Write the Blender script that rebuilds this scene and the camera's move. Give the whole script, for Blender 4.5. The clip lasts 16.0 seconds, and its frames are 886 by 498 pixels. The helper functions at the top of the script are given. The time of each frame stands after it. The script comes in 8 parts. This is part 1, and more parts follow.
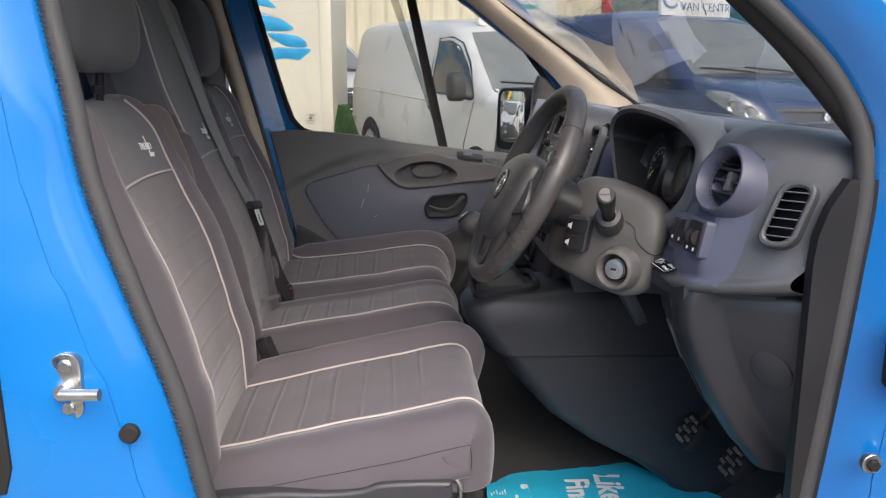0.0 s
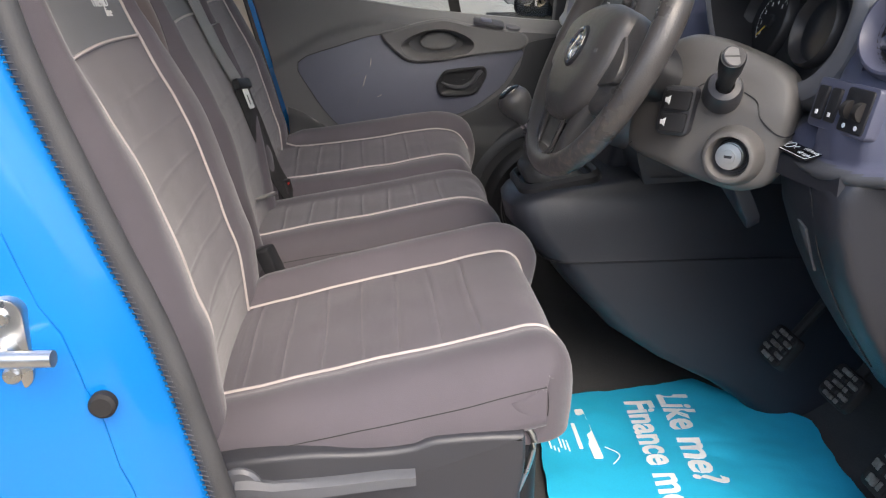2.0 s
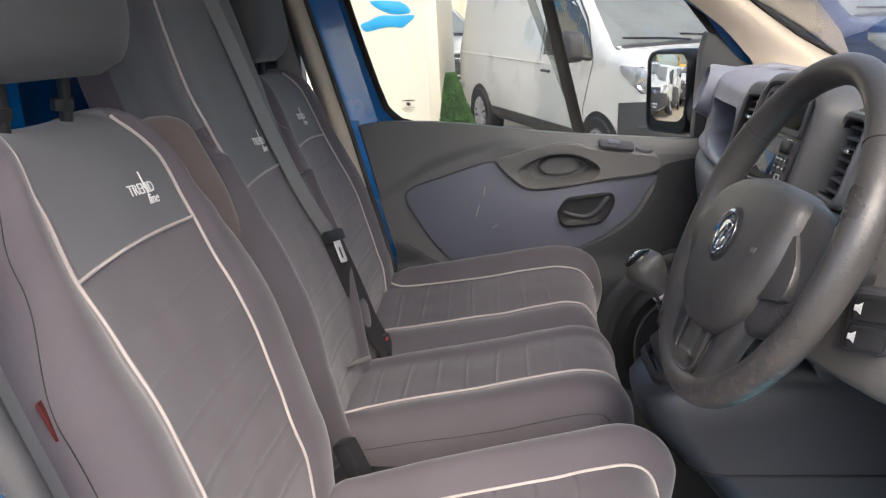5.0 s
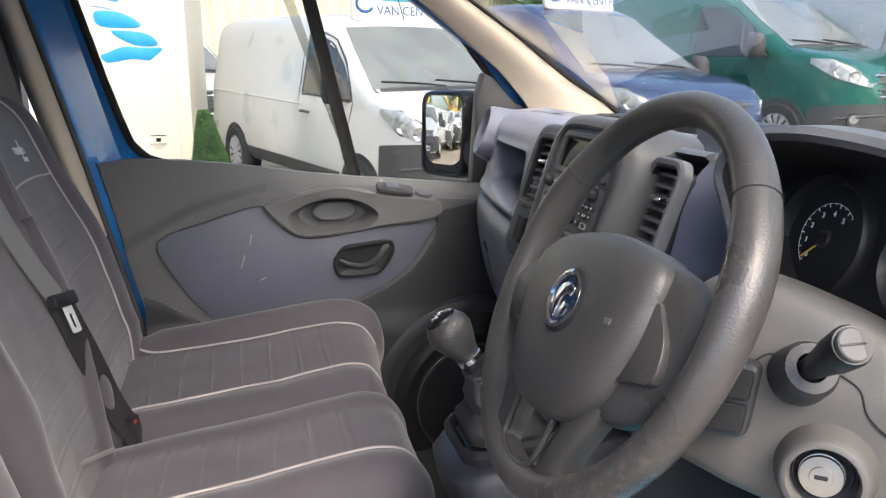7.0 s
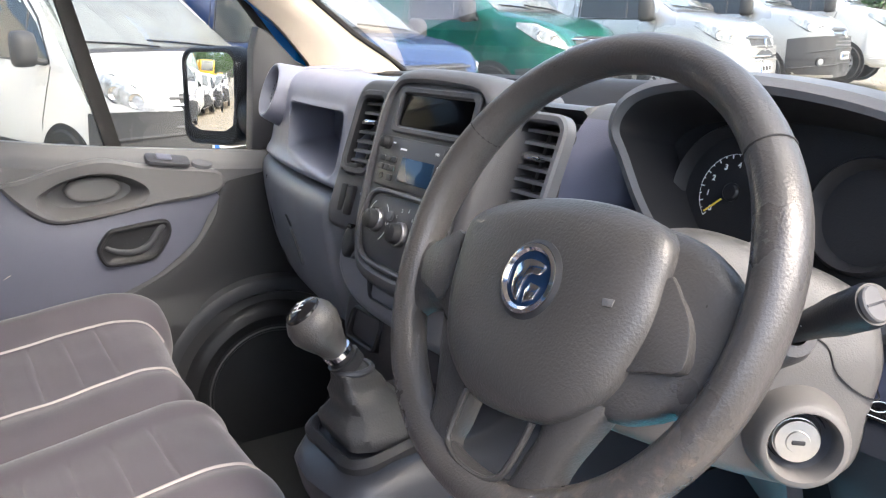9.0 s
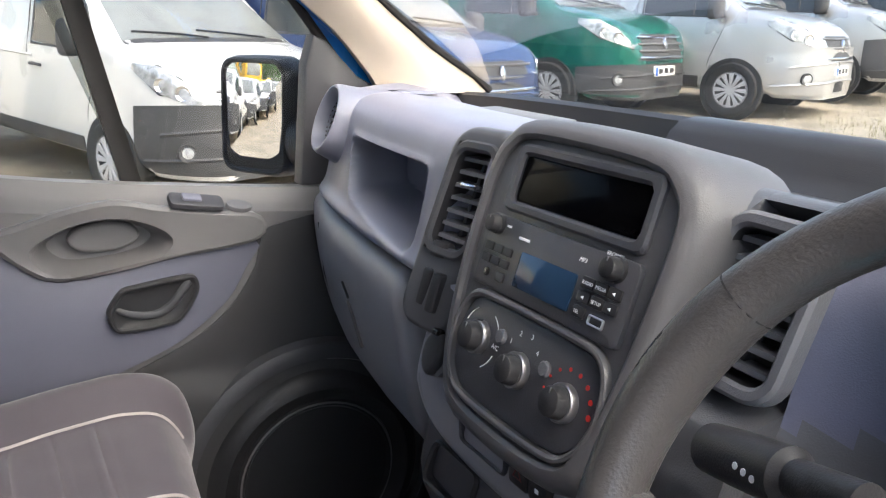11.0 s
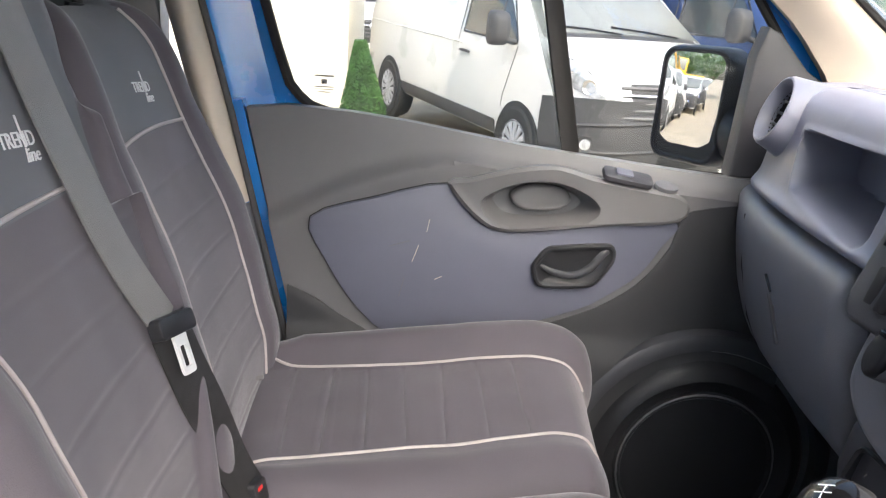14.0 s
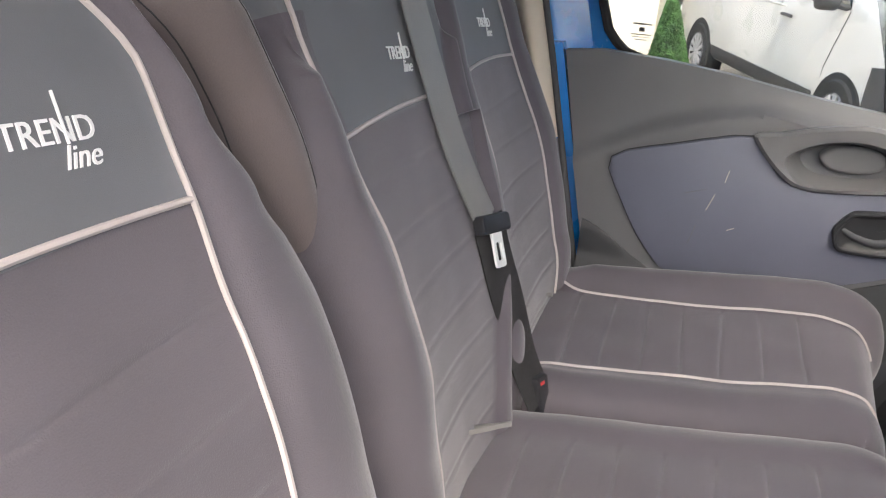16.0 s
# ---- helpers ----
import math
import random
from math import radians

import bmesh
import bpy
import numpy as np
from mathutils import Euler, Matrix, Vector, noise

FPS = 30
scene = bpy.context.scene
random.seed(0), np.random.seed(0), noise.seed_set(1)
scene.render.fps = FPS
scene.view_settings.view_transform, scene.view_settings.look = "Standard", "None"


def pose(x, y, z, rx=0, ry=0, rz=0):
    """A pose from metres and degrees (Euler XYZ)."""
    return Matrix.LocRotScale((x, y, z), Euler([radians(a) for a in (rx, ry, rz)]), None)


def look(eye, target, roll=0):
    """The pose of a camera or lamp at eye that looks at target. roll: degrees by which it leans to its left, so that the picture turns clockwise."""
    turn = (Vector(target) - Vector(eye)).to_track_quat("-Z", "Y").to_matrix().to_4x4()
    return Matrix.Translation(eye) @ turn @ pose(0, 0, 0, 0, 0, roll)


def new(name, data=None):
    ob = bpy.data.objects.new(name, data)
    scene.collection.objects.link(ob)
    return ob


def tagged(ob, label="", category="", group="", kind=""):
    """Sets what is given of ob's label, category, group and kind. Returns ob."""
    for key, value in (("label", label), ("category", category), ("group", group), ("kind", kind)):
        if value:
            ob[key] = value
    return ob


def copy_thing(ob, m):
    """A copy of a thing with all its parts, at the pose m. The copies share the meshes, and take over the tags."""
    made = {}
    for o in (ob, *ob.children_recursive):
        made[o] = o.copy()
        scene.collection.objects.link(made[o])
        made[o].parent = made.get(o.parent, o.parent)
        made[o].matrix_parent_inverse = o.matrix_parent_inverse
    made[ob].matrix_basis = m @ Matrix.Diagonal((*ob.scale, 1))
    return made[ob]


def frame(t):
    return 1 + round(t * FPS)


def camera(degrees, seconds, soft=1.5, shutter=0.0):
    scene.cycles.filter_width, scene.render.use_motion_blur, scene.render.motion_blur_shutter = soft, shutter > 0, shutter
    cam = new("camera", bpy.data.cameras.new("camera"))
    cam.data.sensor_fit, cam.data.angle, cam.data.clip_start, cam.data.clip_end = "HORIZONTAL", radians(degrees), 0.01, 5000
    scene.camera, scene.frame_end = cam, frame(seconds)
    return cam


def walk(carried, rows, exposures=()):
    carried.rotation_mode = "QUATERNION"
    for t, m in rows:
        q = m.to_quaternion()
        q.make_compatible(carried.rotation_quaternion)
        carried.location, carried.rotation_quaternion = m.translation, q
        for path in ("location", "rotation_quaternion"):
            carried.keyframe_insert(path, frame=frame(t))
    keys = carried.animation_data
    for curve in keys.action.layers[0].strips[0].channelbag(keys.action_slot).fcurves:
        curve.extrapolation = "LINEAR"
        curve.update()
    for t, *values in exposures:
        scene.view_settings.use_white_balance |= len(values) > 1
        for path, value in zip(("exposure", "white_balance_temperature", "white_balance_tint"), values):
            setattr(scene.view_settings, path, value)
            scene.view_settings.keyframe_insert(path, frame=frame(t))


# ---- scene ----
cam = camera(57.0, 16.0, 1.2)
PATH = [
    (0, (0.309, -1.862, 1.47), (0.433, 0.09, 1.053), 0.2),
    (0.5, (0.29, -1.832, 1.458), (0.405, 0.112, 1.005), 0.1),
    (1, (0.243, -1.727, 1.444), (0.375, 0.201, 0.927), -0.1),
    (1.5, (0.209, -1.64, 1.423), (0.377, 0.258, 0.815), -0.2),
    (2, (0.222, -1.54, 1.407), (0.391, 0.329, 0.716), -0.5),
    (2.5, (0.27, -1.433, 1.415), (0.347, 0.428, 0.687), -1.8),
    (3, (0.307, -1.354, 1.431), (0.194, 0.504, 0.699), -4.3),
    (3.5, (0.294, -1.307, 1.447), (0.126, 0.548, 0.72), -5.1),
    (4, (0.277, -1.279, 1.472), (0.085, 0.595, 0.8), -4.7),
    (4.2, (0.282, -1.273, 1.485), (0.063, 0.613, 0.854), -4.3),
    (6.3, (0.281, -1.205, 1.49), (0.471, 0.742, 1.074), -1.5),
    (6.5, (0.297, -1.161, 1.482), (0.558, 0.777, 1.06), -1.3),
    (7, (0.255, -1.072, 1.47), (0.69, 0.834, 1.05), -0.6),
    (7.5, (0.173, -1.006, 1.471), (0.915, 0.802, 1.044), -0.1),
    (8, (0.142, -0.985, 1.459), (1.096, 0.715, 1.011), -0.3),
    (8.5, (0.128, -0.959, 1.452), (1.172, 0.676, 0.967), -0.4),
    (9, (0.149, -0.884, 1.452), (1.199, 0.741, 0.945), -0.1),
    (9.2, (0.175, -0.843, 1.456), (1.213, 0.79, 0.949), 0.3),
    (11.3, (0.284, -0.511, 1.49), (1.228, 1.17, 0.96), 1.0),
    (11.5, (0.289, -0.504, 1.49), (1.222, 1.185, 0.964), 1.0),
    (12, (0.28, -0.497, 1.49), (1.154, 1.225, 0.966), 0.9),
    (12.5, (0.257, -0.506, 1.483), (0.954, 1.296, 0.966), 1.4),
    (13, (0.237, -0.519, 1.475), (0.727, 1.349, 0.954), 2.1),
    (13.5, (0.206, -0.54, 1.464), (0.513, 1.362, 0.927), 3.3),
    (14, (0.177, -0.568, 1.461), (0.299, 1.348, 0.901), 3.8),
    (14.5, (0.145, -0.594, 1.452), (0.086, 1.318, 0.866), 4.3),
    (15, (0.122, -0.613, 1.441), (-0.036, 1.278, 0.81), 5.2),
    (15.5, (0.128, -0.633, 1.436), (-0.212, 1.219, 0.763), 5.2),
    (16, (0.166, -0.683, 1.443), (-0.365, 1.116, 0.749), 4.8),
]
walk(cam, [(t, look(e, g, r)) for t, e, g, r in PATH], [(0, 1.4), (1.5, 1.6), (3, 1.9), (4.2, 1.95), (7, 2.2), (9, 2.9), (12, 2.58), (14, 2.85), (14.5, 2.76), (16, 2.6)])

# ---- world, sun, exposure ----
SUN_EL, SUN_AZ = 46, 164
world = bpy.data.worlds.new("sky")
scene.world = world
world.use_nodes = True
sky = world.node_tree.nodes.new("ShaderNodeTexSky")
sky.sky_type, sky.sun_disc = "NISHITA", False
sky.sun_elevation, sky.sun_rotation = radians(SUN_EL), radians(SUN_AZ)
sky.air_density, sky.dust_density = 1.0, 4.0
world.node_tree.links.new(sky.outputs[0], world.node_tree.nodes["Background"].inputs[0])
world.node_tree.nodes["Background"].inputs[1].default_value = 0.15
sun = new("sun", bpy.data.lights.new("sun", "SUN"))
sun.data.energy, sun.data.angle, sun.data.color = 0.5, radians(60), (1.0, 0.95, 0.88)
_d = Vector((math.sin(radians(SUN_AZ)) * math.cos(radians(SUN_EL)), math.cos(radians(SUN_AZ)) * math.cos(radians(SUN_EL)), math.sin(radians(SUN_EL))))
sun.matrix_world = look(_d * 30, (0, 0, 0))


# ---- materials ----
def mat(name, color, rough=0.6, metal=0.0, vary=0.12, scale=6.0, bump=0.0, fine=300.0, rvary=0.1, sheen=0.0, coat=0.0, island=0.0):
    m = bpy.data.materials.new(name)
    m.use_nodes = True
    nt = m.node_tree
    b = nt.nodes["Principled BSDF"]
    b.inputs["Roughness"].default_value, b.inputs["Metallic"].default_value = rough, metal
    b.inputs["Sheen Weight"].default_value, b.inputs["Coat Weight"].default_value = sheen, coat
    b.inputs["Sheen Roughness"].default_value = 0.4
    b.inputs["Coat Roughness"].default_value = 0.08
    tc = nt.nodes.new("ShaderNodeTexCoord")
    n1, n2 = nt.nodes.new("ShaderNodeTexNoise"), nt.nodes.new("ShaderNodeTexNoise")
    n1.inputs["Scale"].default_value, n1.inputs["Detail"].default_value = scale, 6
    n2.inputs["Scale"].default_value, n2.inputs["Detail"].default_value = fine, 2
    for n in (n1, n2):
        nt.links.new(tc.outputs["Object"], n.inputs["Vector"])
    add = nt.nodes.new("ShaderNodeMath")
    add.operation = "MULTIPLY_ADD"
    nt.links.new(n2.outputs["Fac"], add.inputs[0])
    add.inputs[1].default_value = 0.35
    nt.links.new(n1.outputs["Fac"], add.inputs[2])
    ramp = nt.nodes.new("ShaderNodeValToRGB")
    lo, hi = [c * (1 - vary) for c in color], [min(1, c * (1 + vary)) for c in color]
    ramp.color_ramp.elements[0].color, ramp.color_ramp.elements[1].color = (*lo, 1), (*hi, 1)
    ramp.color_ramp.elements[0].position, ramp.color_ramp.elements[1].position = 0.4, 0.95
    nt.links.new(add.outputs[0], ramp.inputs[0])
    nt.links.new(ramp.outputs[0], b.inputs["Base Color"])
    if rvary:
        rr_ = nt.nodes.new("ShaderNodeMapRange")
        rr_.inputs["From Min"].default_value, rr_.inputs["From Max"].default_value = 0.3, 0.7
        rr_.inputs["To Min"].default_value, rr_.inputs["To Max"].default_value = max(0, rough - rvary), min(1, rough + rvary)
        nt.links.new(n1.outputs["Fac"], rr_.inputs["Value"])
        nt.links.new(rr_.outputs[0], b.inputs["Roughness"])
    if bump:
        bp = nt.nodes.new("ShaderNodeBump")
        bp.inputs["Strength"].default_value, bp.inputs["Distance"].default_value = bump, 0.001
        nt.links.new(n2.outputs["Fac"], bp.inputs["Height"])
        nt.links.new(bp.outputs[0], b.inputs["Normal"])
    return m


def glass_mat(name, tint=(1, 1, 1), rough=0.0):
    m = bpy.data.materials.new(name)
    m.use_nodes = True
    b = m.node_tree.nodes["Principled BSDF"]
    b.inputs["Base Color"].default_value = (*tint, 1)
    b.inputs["Transmission Weight"].default_value, b.inputs["Roughness"].default_value, b.inputs["IOR"].default_value = 1.0, rough, 1.45
    return m


def glow(name, color, strength):
    m = bpy.data.materials.new(name)
    m.use_nodes = True
    b = m.node_tree.nodes["Principled BSDF"]
    b.inputs["Base Color"].default_value = (*color, 1)
    b.inputs["Emission Color"].default_value, b.inputs["Emission Strength"].default_value = (*color, 1), strength
    return m


FABRIC = mat("seat_fabric", (0.087, 0.077, 0.089), 0.85, vary=0.16, scale=9, bump=0.35, fine=900, sheen=0.35)
FABRIC_DARK = mat("seat_fabric_smooth", (0.12, 0.123, 0.132), 0.75, vary=0.14, scale=9, bump=0.25, fine=1400, sheen=0.15)
FABRIC_HEAD = mat("headrest_fabric", (0.075, 0.077, 0.083), 0.8, vary=0.14, scale=9, bump=0.25, fine=1400, sheen=0.15)
PIPING = mat("piping_cord", (0.43, 0.385, 0.37), 0.7, vary=0.08, scale=30, bump=0.3, fine=1500)
THREAD = mat("thread_white", (0.7, 0.7, 0.7), 0.6, vary=0.05)
STITCH = mat("stitch_dark", (0.015, 0.014, 0.015), 0.8)
PLASTIC = mat("plastic_charcoal", (0.102, 0.106, 0.117), 0.46, vary=0.1, scale=5, bump=0.35, fine=700)
PLASTIC_LOW = mat("plastic_lower", (0.038, 0.039, 0.045), 0.44, vary=0.1, scale=5, bump=0.3, fine=700)
# door plastic darkened to stand in for the shade low in the door
DOOR_SHADED = mat("plastic_door_shaded", (0.026, 0.0265, 0.029), 0.5, vary=0.12, scale=5, bump=0.3, fine=700)
# slate blue lightened for the passenger's side, light put into the base colour
SLATE_LIT = mat("plastic_slate_lit", (0.195, 0.205, 0.262), 0.4, vary=0.08, scale=4, bump=0.3, fine=800)
# charcoal paled for glovebox and collar: missing light put into the colour
CHAR_LIT = mat("plastic_char_lit", (0.2, 0.207, 0.228), 0.36, vary=0.1, scale=5, bump=0.35, fine=700)
# the same slate blue darkened for the driver's side, shade in the colour
SLATE_SHADED = mat("plastic_slate_shaded", (0.074, 0.080, 0.122), 0.42, vary=0.1, scale=4, bump=0.3, fine=800)
# charcoal darkened for dash body, knee bolster and console: shade in the colour
CHAR_DIM = mat("plastic_char_dim", (0.060, 0.063, 0.071), 0.42, vary=0.1, scale=5, bump=0.35, fine=700)
CHAR_SHADED = mat("plastic_char_shaded", (0.022, 0.024, 0.031), 0.42, vary=0.1, scale=5, bump=0.3, fine=700)
PLASTIC_MID = mat("plastic_grey", (0.125, 0.124, 0.127), 0.48, vary=0.08, scale=5, bump=0.3, fine=800)
PLASTIC_BLUE = mat("plastic_slate_blue", (0.115, 0.121, 0.16), 0.45, vary=0.1, scale=4, bump=0.3, fine=800)
PLASTIC_DARK = mat("plastic_black", (0.020, 0.0205, 0.023), 0.42, vary=0.15, scale=6, bump=0.25, fine=700)
GLOSS_BLACK = mat("gloss_black", (0.008, 0.008, 0.009), 0.12, vary=0.1, rvary=0.03)
RUBBER = mat("rubber_black", (0.025, 0.024, 0.024), 0.7, vary=0.2, scale=12, bump=0.3, fine=500)
LEATHERETTE = mat("wheel_leatherette", (0.052, 0.05, 0.049), 0.36, vary=0.15, scale=10, bump=0.5, fine=500)
GAITER = mat("gaiter_leather", (0.03, 0.03, 0.031), 0.5, vary=0.15, scale=12, bump=0.5, fine=400)
CARPET = mat("floor_rubber", (0.05, 0.051, 0.051), 0.85, vary=0.25, scale=14, bump=0.6, fine=260)
PAINT_BLUE = mat("paint_blue", (0.002, 0.16, 0.51), 0.3, vary=0.04, scale=3, coat=0.8, rvary=0.05)
BEIGE = mat("trim_beige", (0.60, 0.52, 0.42), 0.7, vary=0.06, scale=8, bump=0.3, fine=700)
HEADLINER = mat("headliner", (0.55, 0.52, 0.47), 0.9, vary=0.06, bump=0.4, fine=500)
CHROME = mat("chrome", (0.75, 0.75, 0.77), 0.12, metal=1.0, vary=0.03, rvary=0.04)
STEEL = mat("zinc_steel", (0.55, 0.55, 0.54), 0.32, metal=1.0, vary=0.1, scale=20)
PEDAL = mat("worn_pedal", (0.3, 0.285, 0.265), 0.45, metal=0.7, vary=0.45, scale=40, bump=0.6, fine=160)
PAPER_BLUE = mat("paper_blue", (0.02, 0.42, 0.66), 0.55, vary=0.10, scale=7, bump=0.2, fine=300)
WHITE_PRINT = mat("white_print", (0.8, 0.82, 0.84), 0.6, vary=0.04)
BELT_DARK = mat("belt_sheath", (0.022, 0.021, 0.021), 0.6, vary=0.15, scale=30, bump=0.5, fine=900)
BELT = mat("belt_webbing", (0.17, 0.163, 0.158), 0.4, vary=0.15, scale=30, bump=0.6, fine=900, sheen=0.2)
RED = mat("red_plastic", (0.55, 0.02, 0.015), 0.4)
TAG_RED = mat("red_tag", (0.10, 0.012, 0.012), 0.8)
MIRROR = mat("mirror_silver", (0.92, 0.92, 0.92), 0.01, metal=1.0, vary=0.0, rvary=0.0)
PANE = glass_mat("window_glass", (0.50, 0.515, 0.495))
SCREEN = glass_mat("windscreen_glass", (0.62, 0.64, 0.62))


DISPLAY = mat("display_black", (0.0012, 0.0012, 0.0015), 0.15, vary=0.1, rvary=0.03)
for m_, lv_ in ((DISPLAY, 0.04), (GLOSS_BLACK, 0.3), (PLASTIC_DARK, 0.3), (RUBBER, 0.2)):
    [q for q in m_.node_tree.nodes if q.type == "BSDF_PRINCIPLED"][0].inputs["Specular IOR Level"].default_value = lv_


# ---- mesh helpers ----
def part(name, me, m, parent=None, label="", smooth=True):
    if isinstance(me, bmesh.types.BMesh):
        bm, me = me, bpy.data.meshes.new(name)
        bm.to_mesh(me)
        bm.free()
    me.name = name
    if not me.materials:
        for k in (m if isinstance(m, (list, tuple)) else [m]):
            me.materials.append(k)
    if smooth:
        me.polygons.foreach_set("use_smooth", [True] * len(me.polygons))
        me.set_sharp_from_angle(angle=radians(40))
    ob = new(name, me)
    if parent is not None:
        ob.parent = parent
        ob.matrix_parent_inverse = parent.matrix_basis.inverted()
    if label:
        ob["label"] = label
    return ob


def thing(name, label, category, at=(0, 0, 0), group="", kind=""):
    ob = new(name)
    ob.matrix_basis = Matrix.Translation(at)
    ob.empty_display_size = 0.05
    return tagged(ob, label, category, group, kind)


def raw(verts, faces, midx=None):
    me = bpy.data.meshes.new("m")
    me.from_pydata([tuple(v) for v in verts], [], faces)
    if midx is not None:
        me.polygons.foreach_set("material_index", midx)
    bm = bmesh.new()
    bm.from_mesh(me)
    bmesh.ops.recalc_face_normals(bm, faces=bm.faces)
    bm.to_mesh(me)
    bm.free()
    return me


def loft(loops, closed=True, cap0=True, cap1=True):
    """Quads between successive loops of equal length."""
    n = len(loops[0])
    v = [p for l in loops for p in l]
    f = []
    for i in range(len(loops) - 1):
        for j in range(n if closed else n - 1):
            k = (j + 1) % n
            f.append((i * n + j, i * n + k, (i + 1) * n + k, (i + 1) * n + j))
    if closed and cap0:
        f.append(tuple(range(n)))
    if closed and cap1:
        f.append(tuple(range((len(loops) - 1) * n, len(loops) * n)))
    return raw(v, f)


def joined(meshes):
    """One mesh out of several that belong to one part."""
    bm = bmesh.new()
    for me in meshes:
        bm.from_mesh(me)
    me = bpy.data.meshes.new("j")
    bm.to_mesh(me)
    bm.free()
    return me


def spline(pts, per=6, closed=False):
    """A Catmull-Rom curve through pts."""
    pts = [Vector(p) for p in pts]
    n = len(pts)
    out = []
    for i in range(n if closed else n - 1):
        if closed:
            a, b, c, d = pts[(i - 1) % n], pts[i], pts[(i + 1) % n], pts[(i + 2) % n]
        else:
            a, b, c, d = pts[max(i - 1, 0)], pts[i], pts[i + 1], pts[min(i + 2, n - 1)]
        for k in range(per):
            t = k / per
            out.append(0.5 * (2 * b + (c - a) * t + (2 * a - 5 * b + 4 * c - d) * t * t + (3 * b - a - 3 * c + d) * t ** 3))
    if not closed:
        out.append(pts[-1])
    return out


def resample(loop, n):
    loop = [Vector(p) for p in loop]
    m = len(loop)
    seg = [(loop[(i + 1) % m] - loop[i]).length for i in range(m)]
    total, out, i, acc = sum(seg), [], 0, 0.0
    for k in range(n):
        d = total * k / n
        while acc + seg[i] < d:
            acc += seg[i]
            i += 1
        out.append(loop[i].lerp(loop[(i + 1) % m], (d - acc) / max(seg[i], 1e-9)))
    return out


def tube(pts, r, seg=8, closed=False, flat=1.0, up=(0, 0, 1)):
    pts = [Vector(p) for p in pts]
    n, loops = len(pts), []
    for i, p in enumerate(pts):
        a = pts[(i - 1) % n] if closed or i else pts[0]
        b = pts[(i + 1) % n] if closed or i < n - 1 else pts[-1]
        t = (b - a).normalized()
        s = t.cross(Vector(up))
        s = s.normalized() if s.length > 1e-4 else t.orthogonal().normalized()
        w = s.cross(t)
        rad = r(i / max(n - 1, 1)) if callable(r) else r
        loops.append([p + s * (rad * math.cos(2 * math.pi * k / seg)) + w * (rad * flat * math.sin(2 * math.pi * k / seg)) for k in range(seg)])
    if closed:
        return loft(loops + [loops[0]], cap0=False, cap1=False)
    return loft(loops)


def plane(o, u, v):
    """A map from (a, b, c) to o + a u + b v + c n, with n = u x v."""
    o, u, v = Vector(o), Vector(u).normalized(), Vector(v).normalized()
    n = u.cross(v).normalized()
    return lambda a, b, c=0.0: o + u * a + v * b + n * c


def rr(w, h, r, n=5, x=0.0, y=0.0):
    """A rounded rectangle, centred at x, y."""
    out = []
    for cx, cy, a0 in ((w / 2 - r, h / 2 - r, 0), (-w / 2 + r, h / 2 - r, 90), (-w / 2 + r, -h / 2 + r, 180), (w / 2 - r, -h / 2 + r, 270)):
        for k in range(n + 1):
            a = radians(a0 + 90 * k / n)
            out.append((x + cx + r * math.cos(a), y + cy + r * math.sin(a)))
    return out


def circle(r, n=24, x=0.0, y=0.0, ry=None):
    return [(x + r * math.cos(2 * math.pi * k / n), y + (ry or r) * math.sin(2 * math.pi * k / n)) for k in range(n)]


def grow(loop, d):
    """Moves a closed 2D loop outward (d > 0) or inward."""
    n = len(loop)
    area = sum(loop[i][0] * loop[(i + 1) % n][1] - loop[(i + 1) % n][0] * loop[i][1] for i in range(n))
    s = 1 if area > 0 else -1
    out = []
    for i in range(n):
        a, b, c = loop[i - 1], loop[i], loop[(i + 1) % n]
        e1 = Vector((b[0] - a[0], b[1] - a[1]))
        e2 = Vector((c[0] - b[0], c[1] - b[1]))
        m1, m2 = Vector((e1.y, -e1.x)), Vector((e2.y, -e2.x))
        q = (m1.normalized() if m1.length else m1) + (m2.normalized() if m2.length else m2)
        q = q.normalized() if q.length > 1e-6 else Vector((0, 0))
        out.append((b[0] + q.x * d * s, b[1] + q.y * d * s))
    return out


def slab(pl, loop, c0, c1, ch=0.002, steps=2):
    """A plate of outline loop on the plane map pl, from depth c0 to c1, with a rounded upper edge."""
    loops = [[pl(a, b, c0) for a, b in loop]]
    sg = 1 if c1 > c0 else -1
    for k in range(steps + 1):
        t = radians(90 * k / steps)
        g = grow(loop, -ch * (1 - math.cos(t))) if k else loop
        loops.append([pl(a, b, c1 - sg * ch * (1 - math.sin(t))) for a, b in g])
    return loft(loops)


def ringplate(pl, outer, inner, c0, c1, ch=0.002, floor=None, n=64):
    """A raised frame between two loops; floor: depth of a bottom that closes the opening."""
    o, i = [(p.x, p.y) for p in resample([Vector((*p, 0)) for p in outer], n)], [(p.x, p.y) for p in resample([Vector((*p, 0)) for p in inner], n)]
    # start both loops at the nearest corner
    k = min(range(n), key=lambda q: (i[q][0] - o[0][0]) ** 2 + (i[q][1] - o[0][1]) ** 2)
    i = i[k:] + i[:k]
    L = [[pl(a, b, c0) for a, b in o], [pl(a, b, c1 - ch) for a, b in o], [pl(a, b, c1) for a, b in grow(o, -ch)],
         [pl(a, b, c1) for a, b in grow(i, ch)], [pl(a, b, c1 - ch) for a, b in i], [pl(a, b, c0 if floor is None else floor) for a, b in i]]
    return loft(L, cap0=False, cap1=floor is not None)


def box(pl, a0, a1, b0, b1, c0, c1, ch=0.002):
    return slab(pl, [(a0, b0), (a1, b0), (a1, b1), (a0, b1)], c0, c1, ch, 2)


